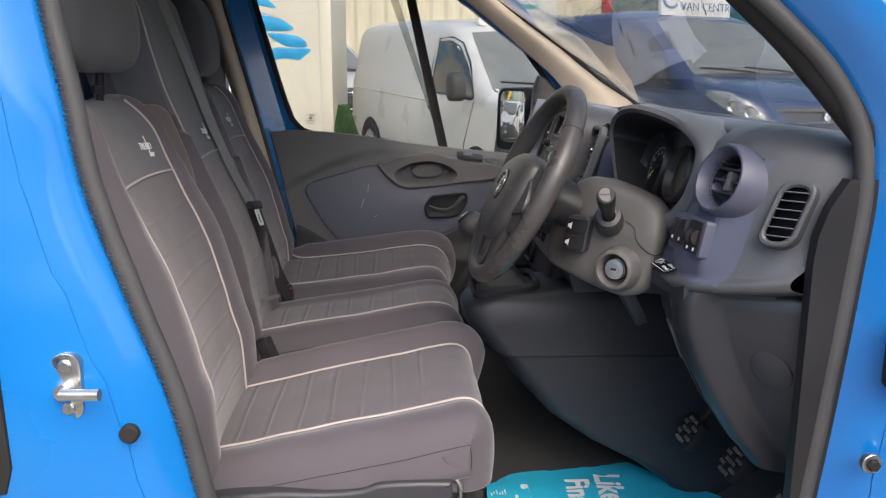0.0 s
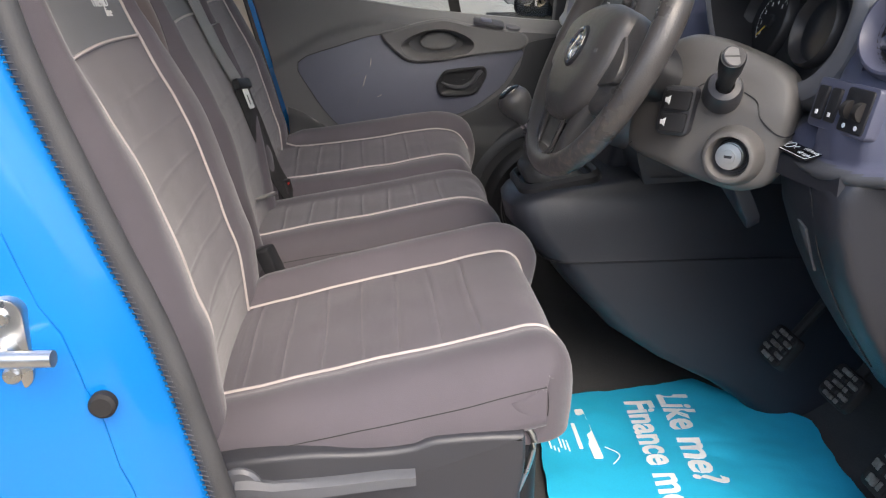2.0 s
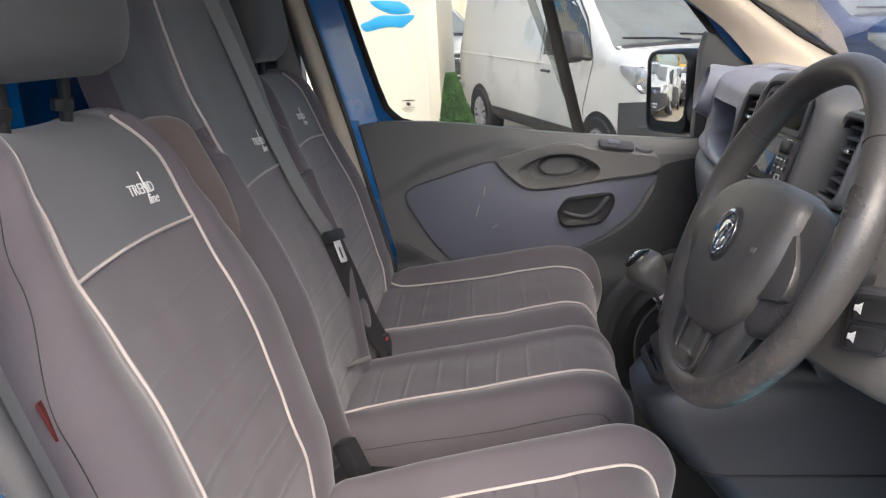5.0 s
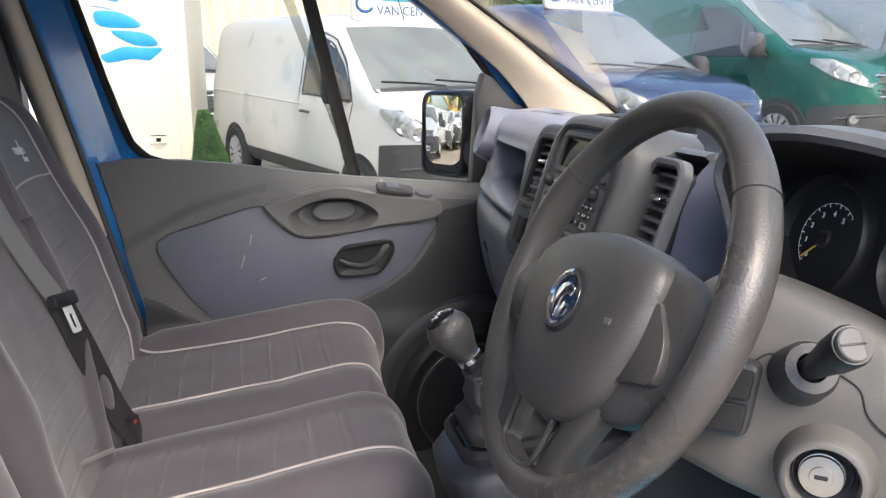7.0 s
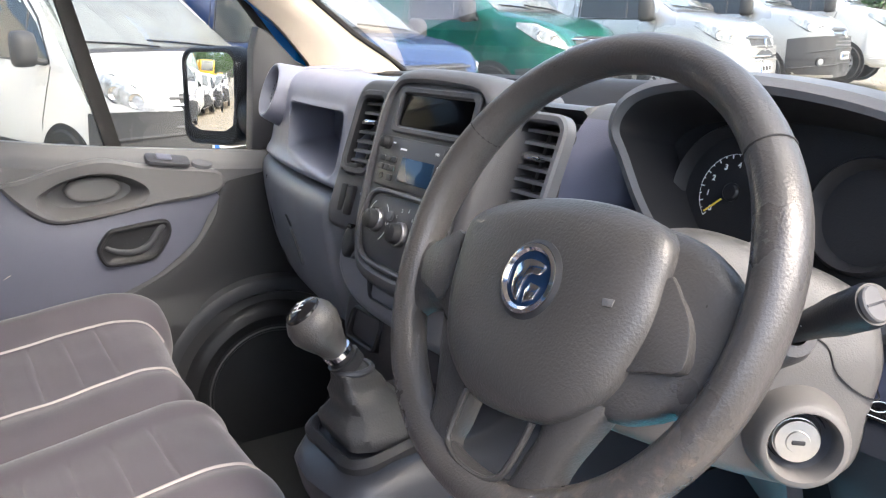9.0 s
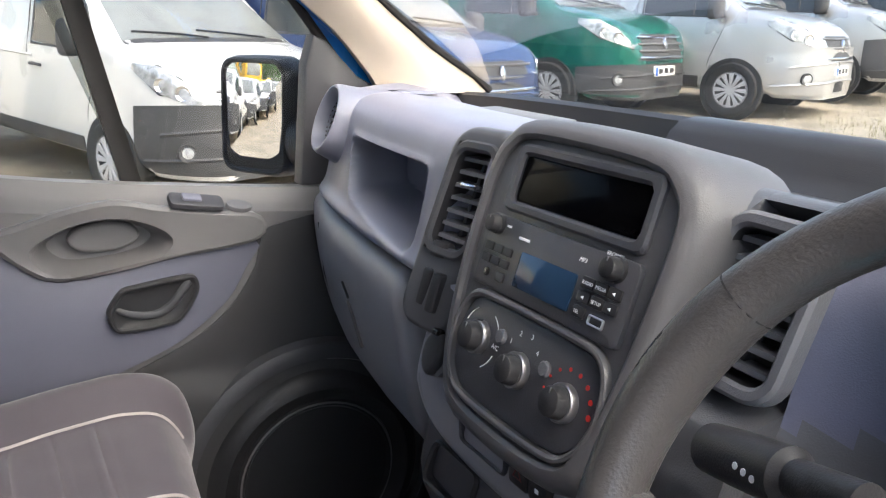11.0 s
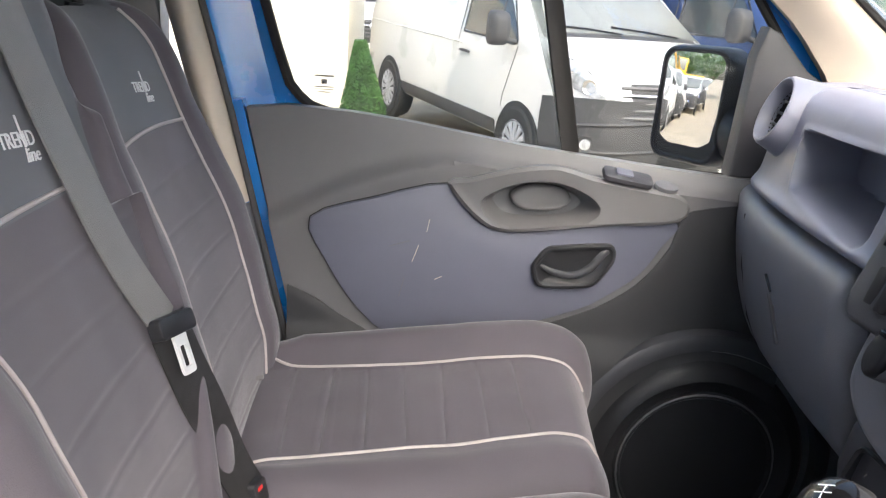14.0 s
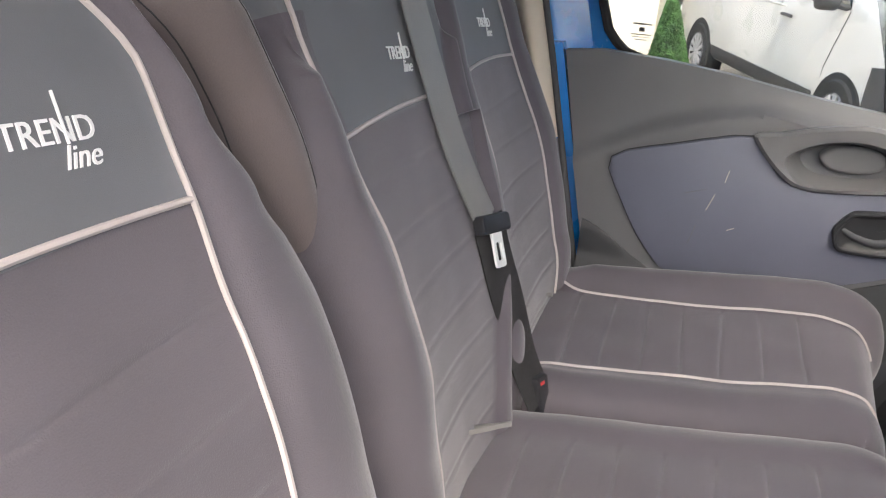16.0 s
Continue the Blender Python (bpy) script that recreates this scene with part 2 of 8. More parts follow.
def disc(pl, x, y, r, c0, c1, ch=0.001, n=24, r1=None):
    r1 = r1 or r
    L = [[pl(a, b, c0) for a, b in circle(r, n, x, y)], [pl(a, b, c1 - ch * (1 if c1 > c0 else -1)) for a, b in circle(r1, n, x, y)], [pl(a, b, c1) for a, b in circle(r1 - ch, n, x, y)]]
    return loft(L)


def lathe(pl, prof, n=28, x=0.0, y=0.0, caps=False):
    return loft([[pl(a, b, c) for a, b in circle(max(r, 1e-5), n, x, y)] for r, c in prof], cap0=caps, cap1=caps)


WORLD = plane((0, 0, 0), (1, 0, 0), (0, 1, 0))
SIDE = lambda y: (lambda a, b, c=0.0: Vector((a, y - c, b)))  # a = x, b = z, c towards the cab's middle from a left-hand wall


def letters(pl, text, size, x, y, c=0.0006, turn=0.0, shear=0.0, thick=0.0005, stretch=1.0, bold=0.0):
    """Lettering in the built-in font, laid on a plane map."""
    cu = bpy.data.curves.new("t", "FONT")
    cu.body, cu.size, cu.shear, cu.extrude, cu.resolution_u = text, size, shear, thick, 3
    cu.offset = bold
    ob = bpy.data.objects.new("t", cu)
    scene.collection.objects.link(ob)
    bpy.context.view_layer.update()
    me = bpy.data.meshes.new_from_object(ob.evaluated_get(bpy.context.evaluated_depsgraph_get()))
    bpy.data.objects.remove(ob)
    ct, st = math.cos(radians(turn)), math.sin(radians(turn))
    for v in me.vertices:
        a, b = v.co.x * stretch, v.co.y
        v.co = pl(x + a * ct - b * st, y + a * st + b * ct, c + v.co.z)
    return me


def clamp01(v):
    return max(0.0, min(1.0, v))


def lerp_table(table, s):
    if s <= table[0][0]:
        return table[0][1]
    for (a, x), (b, y) in zip(table, table[1:]):
        if s <= b:
            t = (s - a) / (b - a)
            return x + (y - x) * t
    return table[-1][1]


# ---- cab shell ----
def solid(name, me, m, label, category, smooth=True):
    return tagged(part(name, me, m, smooth=smooth), label, category, kind="structure")


def sheet(fn, nu, nv, thick, direction):
    """A panel of some thickness: fn(u, v) for u, v from 0 to 1, doubled along direction."""
    d = Vector(direction) * thick
    top = [[fn(i / nu, j / nv) for j in range(nv + 1)] for i in range(nu + 1)]
    v, f = [], []
    for side in (0, 1):
        for row in top:
            v += [p + d * side for p in row]
    w, n = nv + 1, (nu + 1) * (nv + 1)
    for i in range(nu):
        for j in range(nv):
            a = (i * w + j, i * w + j + 1, (i + 1) * w + j + 1, (i + 1) * w + j)
            f += [a, tuple(k + n for k in reversed(a))]
    edge = [(i * w, (i + 1) * w) for i in range(nu)] + [(nu * w + j, nu * w + j + 1) for j in range(nv)] + [((i + 1) * w + nv, i * w + nv) for i in range(nu)][::-1] + [(j + 1, j) for j in range(nv)][::-1]
    f += [(b, a, a + n, b + n) for a, b in edge]
    return raw(v, f)


# floor with a low ribbed surface, raised at the front towards the pedals
solid("floor", sheet(lambda u, v: Vector((-0.45 + 1.75 * u, -0.8 + 1.58 * v, 0.58 + 0.22 * max(0, u - 0.82) / 0.18)), 40, 12, 0.05, (0, 0, -1)), CARPET, "worn black rubber cab floor", "floor")
solid("bulkhead", sheet(lambda u, v: Vector((-0.42 + 0.012 * math.sin(u * 40) ** 8, -0.82 + 1.64 * u, 0.5 + 1.4 * v)), 60, 4, 0.03, (-1, 0, 0)), PAINT_BLUE, "blue painted steel bulkhead behind the seats", "bulkhead")
solid("ceiling", sheet(lambda u, v: Vector((-0.45 + 0.96 * u, -0.84 + 1.68 * v, 1.86 - 0.10 * u ** 3 - 0.05 * (2 * v - 1) ** 4)), 16, 16, 0.06, (0, 0, 1)), HEADLINER, "pale cloth headliner over the cab", "ceiling")

solid("roof", sheet(lambda u, v: Vector((-0.47 + 1.0 * u, -0.88 + 1.76 * v, 1.935 - 0.10 * u ** 3 - 0.06 * (2 * v - 1) ** 4)), 16, 16, 0.01, (0, 0, 1)), PAINT_BLUE, "blue painted cab roof", "roof")

# ---- driver's door opening: pillars and sill as one painted ring ----
APERTURE = [(-0.105, 1.62), (-0.088, 1.43), (-0.072, 1.322), (-0.032, 1.186), (0.012, 1.049), (0.04, 0.918), (0.07, 0.76), (0.12, 0.63), (0.22, 0.57), (0.5, 0.56), (0.8, 0.57), (0.885, 0.68), (0.912, 0.89), (0.928, 1.04), (0.942, 1.2), (0.95, 1.32), (0.936, 1.40), (0.89, 1.475), (0.822, 1.54), (0.74, 1.605), (0.62, 1.69), (0.45, 1.78), (0.2, 1.82), (-0.02, 1.79)]
ap = [(p.x, p.y) for p in spline([(x, z, 0) for x, z in APERTURE], 6, True)]
SEAL_GREY = mat("seal_grey", (0.05, 0.05, 0.052), 0.6, vary=0.15, scale=20, bump=0.3, fine=500)
NEAR = lambda a, b, c=0.0: Vector((a, -0.80 - c, b))  # c outward
solid("pillar_liner", loft([[NEAR(a, b, c) for a, b in grow(ap, g)] for g, c in ((0.03, -0.05), (0.004, -0.04), (-0.004, -0.015), (0.004, 0.004))], cap0=False, cap1=False), PLASTIC_MID, "grey trim lining the door opening", "trim")
rings = [[NEAR(a, b, c) for a, b in grow(ap, g)] for g, c in ((0.004, 0.0), (0.012, 0.012), (0.03, 0.03), (0.05, 0.05), (0.075, 0.056))]
solid("pillar_ring", loft(rings, cap0=False, cap1=False), PAINT_BLUE, "bright blue painted door opening of the cab", "pillar")
solid("seal_1", tube([NEAR(a, b, 0.004) for a, b in grow(ap, -0.004)], 0.013, 10, True, up=(0, 1, 0)), SEAL_GREY, "black ribbed rubber door seal", "seal")
ribs = joined([tube([NEAR(p.x - 0.007, p.y, 0.0125), NEAR(p.x + 0.003, p.y, 0.0165)], 0.0008, 4) for p in resample([Vector((a, b, 0)) for a, b in grow(ap, 0.002)], 620) if p.x < 0.13 and p.y < 1.6])
tagged(part("seal_ribs", ribs, SEAL_GREY), "fine ribs along the rubber door seal", "seal", kind="stuff")


def pillar_skin(x0, x1, z0, z1, name, label):
    """Outer painted skin beside the opening, with a slight bulge."""
    near = sorted(grow(ap, 0.06), key=lambda p: p[1])

    def edge(z, front):
        c = [p for p in near if (p[0] > 0.4) == front]
        q = min(c, key=lambda p: abs(p[1] - z))
        return q[0]

    front = x1 > 0.5

    def fn(u, v):
        z = z0 + (z1 - z0) * v
        e = edge(z, front)
        x = (e + (x1 - e) * u) if front else (e + (x0 - e) * u)
        return Vector((x, -0.855 - 0.03 * u - 0.02 * math.sin(min(1, u * 1.0) * math.pi) * (1.25 - abs(z - 1.0)), z))
    return solid(name, sheet(fn, 14, 40, 0.02, (0, 1, 0)), PAINT_BLUE, label, "pillar")


pillar_skin(-0.30, 0, 0.55, 1.68, "pillar_rear", "bright blue painted body pillar behind the door")
pillar_skin(0, 1.16, 0.6, 1.40, "pillar_front", "bright blue painted front pillar of the van")
# black guide strip of the rear shut line
solid("shut_line_strip", slab(lambda a, b, c=0: Vector((a, -0.885 - c, b)), [(-0.235, 0.95), (-0.175, 0.955), (-0.165, 0.99), (-0.175, 1.25), (-0.195, 1.62), (-0.25, 1.62)], -0.03, 0.014, 0.004), RUBBER, "black rubber edge strip on the body", "trim")

st = thing("door_striker", "zinc-plated steel door striker with two screws", "striker", (-0.107, -0.86, 1.065))
_p = lambda a, b, c=0.0: Vector((-0.099 + a, -0.868 - c, 1.086 + b))
part("plate", slab(_p, [(x, y) for x, y in rr(0.036, 0.088, 0.016)], -0.01, 0.004, 0.0015), STEEL, st)
part("pin", joined([tube([_p(0.0, 0.0, 0.0), _p(0.004, 0.0, 0.03), _p(0.05, 0.001, 0.034)], 0.0075, 10), tube([_p(0.0, -0.002, 0.0), _p(0.0, -0.002, 0.02)], 0.011, 12)]), STEEL, st)
for zz in (-0.028, 0.028):
    part("screw", disc(_p, 0, zz, 0.0085, 0.003, 0.009, 0.002, 12), STEEL, st)
tagged(part("plug", disc(lambda a, b, c=0.0: Vector((-0.031 + a, -0.862 - c, 1.017 + b)), 0, 0, 0.0125, -0.006, 0.005, 0.003), RUBBER), "black rubber plug in the blue pillar", "plug")
hs = thing("door_check", "black door check strap in the front pillar", "check strap", (1.0, -0.88, 1.1))
part("bracket", slab(lambda a, b, c=0: Vector((0.985 + a, -0.88 - c, 1.112 + b)), rr(0.05, 0.1, 0.012), -0.01, 0.012, 0.004), RUBBER, hs)
bo = thing("hinge_bolt", "steel bolt head in the blue front pillar", "bolt", (0.965, -0.87, 0.87))
part("washer", disc(lambda a, b, c=0: Vector((0.958 + a, -0.874 - c, 0.954 + b)), 0, 0, 0.014, -0.006, 0.003, 0.001), STEEL, bo)
part("head", disc(lambda a, b, c=0: Vector((0.958 + a, -0.874 - c, 0.954 + b)), 0, 0, 0.009, 0.003, 0.010, 0.002, 6), RUBBER, bo)
# lower shut face under the driver's door, hidden from most places
solid("sill_outer", sheet(lambda u, v: Vector((-0.3 + 1.46 * u, -0.87 + 0.02 * v, 0.3 + 0.27 * v)), 6, 3, 0.02, (0, 1, 0)), PAINT_BLUE, "blue painted sill below the door opening", "sill")
# trim of the front pillar inside the driver's opening
solid("pillar_trim_1", tube(spline([(1.06, -0.785, 1.31), (0.968, -0.79, 1.385), (0.885, -0.785, 1.475), (0.81, -0.78, 1.55), (0.68, -0.77, 1.655), (0.48, -0.75, 1.79)], 6), 0.022, 12, flat=1.3), RUBBER, "dark trim along the windscreen pillar", "trim")

# open driver's door, swung forward, seen by its edge
dd = thing("open_driver_door", "open blue driver door swung forward on its hinges", "door", (1.15, -0.95, 0.6), kind="structure")
DO = plane((1.12, -0.93, 0.6), (0.42, -0.9, 0), (0, 0, 1))
part("skin", slab(DO, [(0.0, 0.0), (0.9, 0.0), (0.95, 0.3), (0.95, 0.66), (0.02, 0.6)], -0.05, 0.0, 0.01), PAINT_BLUE, dd)
part("trim_panel", slab(DO, [(0.05, 0.05), (0.86, 0.05), (0.9, 0.3), (0.9, 0.66), (0.06, 0.62)], 0.002, 0.05, 0.015), PLASTIC_MID, dd)
part("window_frame", tube(spline([DO(0.02, 0.6, -0.02), DO(0.16, 0.82, -0.02), DO(0.38, 1.06, -0.02), DO(0.6, 1.17, -0.02), DO(0.85, 1.18, -0.02), DO(0.93, 0.95, -0.02), DO(0.95, 0.66, -0.02)], 6), 0.028, 10), PAINT_BLUE, dd)
part("seal", tube(spline([DO(0.06, 0.62, 0.015), DO(0.19, 0.82, 0.015), DO(0.4, 1.04, 0.015), DO(0.6, 1.14, 0.015), DO(0.84, 1.15, 0.015), DO(0.9, 0.95, 0.015), DO(0.92, 0.66, 0.015)], 6), 0.017, 8), RUBBER, dd)

solid("firewall", sheet(lambda u, v: Vector((1.13 - 0.03 * v, -0.82 + 1.64 * u, 0.5 + 0.86 * v)), 4, 4, 0.03, (1, 0, 0)), PLASTIC_DARK, "dark firewall in front of the footwells", "wall")
solid("kick_panel_1", sheet(lambda u, v: Vector((0.84 + 0.3 * u, 0.775 - 0.02 * u, 0.55 + 0.78 * v)), 4, 4, 0.03, (0, 1, 0)), PLASTIC, "charcoal kick panel beside the passenger footwell", "wall")
solid("kick_panel_2", sheet(lambda u, v: Vector((0.882 + 0.258 * u + 0.04 * clamp01((v - 0.86) / 0.14) ** 2, -0.792, 0.55 + 0.785 * v)), 4, 20, 0.02, (0, -1, 0)), PLASTIC_DARK, "dark kick panel beside the pedals", "wall")
# ---- windscreen ----


def pane(name, pts, label, parent=None, thick=0.004, m=None):
    """A flat pane of glass through the corner points."""
    c = [Vector(p) for p in pts]
    n = (c[1] - c[0]).cross(c[2] - c[1]).normalized() * thick
    ob = part(name, loft([c, [p + n for p in c]]), m or PANE, parent, "" if parent else label, smooth=False)
    ob.visible_shadow = False
    if parent is None:
        tagged(ob, label, "window", kind="structure")
    return ob


pane("windscreen", [(1.22, 0.80, 1.30), (1.22, -0.80, 1.30), (0.50, -0.72, 1.80), (0.50, 0.72, 1.80)], "large clear windscreen with faint dust", m=SCREEN)

# unseen plain wall, added to cut low light from the driver's side
solid("boundary_wall", box(WORLD, -30, 30, -7.2, -7.0, -0.5, 2.5, 0.02), mat("wall_grey", (0.16, 0.157, 0.15), 0.8, vary=0.2, scale=0.8), "unseen plain grey wall added to block low light", "wall")

# ---- passenger's side: pillar trims ----
A_IN = [(1.38, 0.908), (1.47, 0.832), (1.53, 0.76), (1.632, 0.635), (1.7, 0.545), (1.8, 0.4)]
A_OUT = [(1.38, 1.098), (1.446, 0.985), (1.505, 0.906), (1.55, 0.85), (1.63, 0.733), (1.7, 0.64), (1.8, 0.5)]


def a_trim(u, v):
    z = 1.372 + 0.428 * v
    return Vector((lerp_table(A_IN, z) + (lerp_table(A_OUT, z) - lerp_table(A_IN, z)) * u, 0.812 - 0.035 * math.sin(u * 2.2) - 0.03 * u, z))


solid("pillar_trim_2", sheet(a_trim, 12, 16, 0.03, (0.1, 1, 0.1)), BEIGE, "beige plastic trim of the windscreen pillar", "trim")
solid("seal_3", tube([a_trim(1.0, k / 16) + Vector((0.006, 0, 0.004)) for k in range(17)], 0.008, 8), RUBBER, "black edge along the windscreen", "seal")
solid("pillar_outer", tube([a_trim(0.55, k / 16) + Vector((0.0, 0.085, 0.0)) for k in range(-1, 17)], 0.04, 10), PAINT_BLUE, "blue painted windscreen pillar", "pillar")


def strip(x_of, w, y, z0, z1, m, name, label, bulge=0.012):
    return solid(name, sheet(lambda u, v: Vector((x_of(z0 + (z1 - z0) * v) + w * (u - 1), y - bulge * math.sin(u * math.pi) + 0.05 * (1 - u) ** 3 + 0.03 * u ** 6, z0 + (z1 - z0) * v)), 10, 20, 0.02, (0, 1, 0)), m, label, "trim")


REAR = lambda z: (-0.095 + (1.28 - z) * 0.235) if z < 1.28 else -0.095 - (z - 1.28) * 0.26
strip(lambda z: REAR(z) - 0.002, 0.06, 0.742, 1.137, 1.84, BEIGE, "pillar_trim_3", "beige upper trim of the door pillar")
strip(lambda z: REAR(z) - 0.002, 0.06, 0.742, 0.6, 1.133, PLASTIC, "pillar_trim_4", "charcoal lower trim of the door pillar")
solid("side_wall", sheet(lambda u, v: Vector((-0.45 + 0.24 * u, 0.80, 0.55 + 1.3 * v)), 4, 4, 0.05, (0, 1, 0)), PLASTIC_MID, "grey lined side wall behind the door pillar", "wall")
solid("seal_2", tube([Vector((REAR(z) + 0.002, 0.770, z)) for z in [0.62 + 0.03 * k for k in range(40)]], 0.006, 8), SEAL_GREY, "black rubber seal beside the passenger door", "seal")

# ---- passenger's door ----
door = thing("door_1", "closed passenger door with grey plastic trim panel", "door", (0.35, 0.8, 0.6), kind="structure")
SILL = lambda x: lerp_table([(-0.12, 1.283), (-0.01, 1.295), (0.1, 1.289), (0.2, 1.278), (0.37, 1.252), (0.48, 1.239), (0.68, 1.219), (0.86, 1.205)], x)
RIDGE = lambda x: lerp_table([(-0.1, 1.06), (-0.02, 1.104), (0.108, 1.178), (0.2, 1.208), (0.29, 1.227), (0.37, 1.214), (0.48, 1.21), (0.86, 1.17)], x)


def door_y(x, z):
    """How far out the trim panel lies."""
    r, s = RIDGE(x), SILL(x)
    y = 0.762
    if z > r:
        t = (z - r) / max(s - r, 0.02)
        y += 0.018 * min(1, t * 7) + 0.026 * t
    if ((x - 0.42) / 0.108) ** 2 + ((z - 1.158) / 0.046) ** 2 < 1.0:
        y += 0.05
    if z < 0.93:
        y -= 0.02 * min(1, (0.93 - z) / 0.05)
    return y


def door_fn(u, v):
    z0 = 0.62
    x = -0.09 + 0.97 * u
    z = z0 + (SILL(x) - z0) * v
    x = REAR(z) + 0.02 + (0.87 - REAR(z) - 0.02) * u
    z = z0 + (SILL(x) - z0) * v
    return Vector((x, door_y(x, z), z))


part("trim_panel", sheet(door_fn, 70, 90, 0.03, (0, 1, 0)), PLASTIC_MID, door, "dark grey grained plastic panel")
LOWCUT = [(p.x, p.z) for p in spline([(-0.1, 0, 1.02), (0.02, 0, 0.99), (0.11, 0, 0.935), (0.2, 0, 0.902), (0.37, 0, 0.922), (0.5, 0, 0.964), (0.57, 0, 1.0), (0.62, 0, 1.045), (0.66, 0, 1.11), (0.68, 0, 1.16), (0.9, 0, 1.19)], 6)]


def lower_fn(u, v):
    x = 0.0 + 0.87 * u
    z = 0.62 + (lerp_table(LOWCUT, x) - 0.62) * v
    return Vector((x, door_y(x, z) - 0.003 - 0.004 * math.sin(math.pi * v) ** 0.3, z))


# shade on the lower door is painted by this darker sheet
part("lower_moulding", sheet(lower_fn, 60, 40, 0.004, (0, 1, 0)), DOOR_SHADED, door, "lower moulding with shade put into its colour")
part("shell", joined([sheet(lambda u, v: Vector((REAR(0.6 + 0.7 * v) - 0.012 + 0.03 * u, 0.79 + 0.005 * u, 0.6 + 0.7 * v)), 2, 20, 0.05, (0, 1, 0)),
                      sheet(lambda u, v: Vector((-0.1 + 1.0 * u, 0.84, 0.5 + (SILL(-0.1 + 1.0 * u) - 0.52) * v)), 20, 4, 0.06, (0, 1, 0))]), PAINT_BLUE, door, "blue painted door shell")
# window frame, painted, with its black gasket
FR = [(0.088, 1.277), (0.056, 1.283), (0.025, 1.293), (0.007, 1.308), (-0.01, 1.328), (-0.03, 1.386), (-0.052, 1.46), (-0.112, 1.681), (-0.13, 1.76), (-0.06, 1.8), (0.3, 1.8), (0.5, 1.76), (0.68, 1.635), (0.8, 1.478), (0.86, 1.40), (0.86, 1.2), (0.48, 1.225), (0.2, 1.262)]
part("window_frame", ringplate(SIDE(0.865), [(x, z) for x, z in grow(FR, 0.085)], FR, 0.0, 0.012, 0.006, n=90), PAINT_BLUE, door, "blue painted window frame")
part("frame_flange", sheet(lambda u, v: Vector((REAR(1.27 + 0.5 * v) - 0.008 + 0.03 * u + 0.066 * max(0, u - 0.3), 0.80 + 0.055 * u ** 0.7, 1.27 + 0.5 * v)), 8, 10, 0.012, (0, 1, 0)), PAINT_BLUE, door, "blue painted frame behind the window")
part("gasket", tube([Vector((x, 0.852, z)) for x, z in grow(FR, 0.002)], 0.0085, 8, True, up=(0, 1, 0)), RUBBER, door, "black rubber gasket")
part("divider", sheet(lambda u, v: Vector((0.468 + 0.03 * u - 0.222 * (v * 0.58) * 1.0, 0.842 + 0.004 * math.sin(u * 3.14), 1.225 + 0.58 * v)), 4, 10, 0.02, (0, 1, 0)), RUBBER, door, "black bar between the panes")
pane("pane", [(-0.13, 0.872, 1.2), (0.5, 0.872, 1.2), (0.3, 0.872, 1.82), (-0.16, 0.872, 1.82)], "", door)
pane("pane", [(0.49, 0.870, 1.2), (0.88, 0.870, 1.2), (0.88, 0.870, 1.42), (0.5, 0.870, 1.82), (0.27, 0.870, 1.82)], "", door)
# maker's mark of the glass, as unreadable bars
gm = [box(lambda a, b, c=0: Vector((a, 0.8705 - c, b)), 0.045 - w / 2, 0.045 + w / 2, z, z + h, 0, 0.0006, 0.0001) for w, z, h in ((0.034, 1.339, 0.003), (0.010, 1.327, 0.008), (0.036, 1.321, 0.002), (0.034, 1.317, 0.0015), (0.022, 1.312, 0.002))]
part("glass_mark", joined(gm), PLASTIC_MID, door, "small grey printed mark")
# sail panel in the front corner of the window
part("sail_panel", slab(SIDE(0.845), [(0.76, 1.21), (0.9, 1.21), (0.9, 1.385), (0.872, 1.40), (0.815, 1.46), (0.79, 1.47), (0.775, 1.42)], -0.015, 0.02, 0.008), PLASTIC_LOW, door, "dark grey corner panel")

INSERT = [(0.037, 1.118), (0.139, 1.156), (0.269, 1.187), (0.304, 1.136), (0.364, 1.109), (0.50, 1.124), (0.654, 1.141), (0.635, 1.095), (0.605, 1.047), (0.56, 1.01), (0.5, 0.975), (0.367, 0.933), (0.199, 0.912), (0.125, 0.956), (0.064, 1.045)]
part("insert", slab(SIDE(0.764), [(p.x, p.y) for p in spline([(a, b, 0) for a, b in INSERT], 3, True)], -0.004, 0.010, 0.0025), PLASTIC_BLUE, door, "slate blue scuffed insert")
part("insert_gap", tube([SIDE(0.761)(p.x, p.y) for p in spline([(a, b, 0) for a, b in grow(INSERT, 0.001)], 3, True)], 0.0013, 6, True, up=(0, 1, 0)), PLASTIC_DARK, door)
POCKET = [(0.262, 1.19), (0.3, 1.2), (0.368, 1.219), (0.432, 1.228), (0.47, 1.222), (0.503, 1.213), (0.58, 1.2), (0.661, 1.185), (0.655, 1.143), (0.5, 1.127), (0.363, 1.112), (0.308, 1.136)]
RECESS = [(0.322, 1.16), (0.35, 1.18), (0.39, 1.194), (0.43, 1.197), (0.465, 1.191), (0.5, 1.175), (0.517, 1.156), (0.5, 1.138), (0.474, 1.128), (0.42, 1.121), (0.362, 1.122), (0.335, 1.135)]
pk = [(p.x, p.y) for p in spline([(a, b, 0) for a, b in POCKET], 5, True)]
rc = [(p.x, p.y) for p in spline([(a, b, 0) for a, b in RECESS], 5, True)]
rc = [(p.x, p.y) for p in resample([Vector((*p, 0)) for p in rc], 60)]
pk = [(p.x, p.y) for p in resample([Vector((*p, 0)) for p in pk], 60)]
k0 = min(range(60), key=lambda q: (rc[q][0] - pk[0][0]) ** 2 + (rc[q][1] - pk[0][1]) ** 2)
rc = rc[k0:] + rc[:k0]
S = SIDE(0.762)
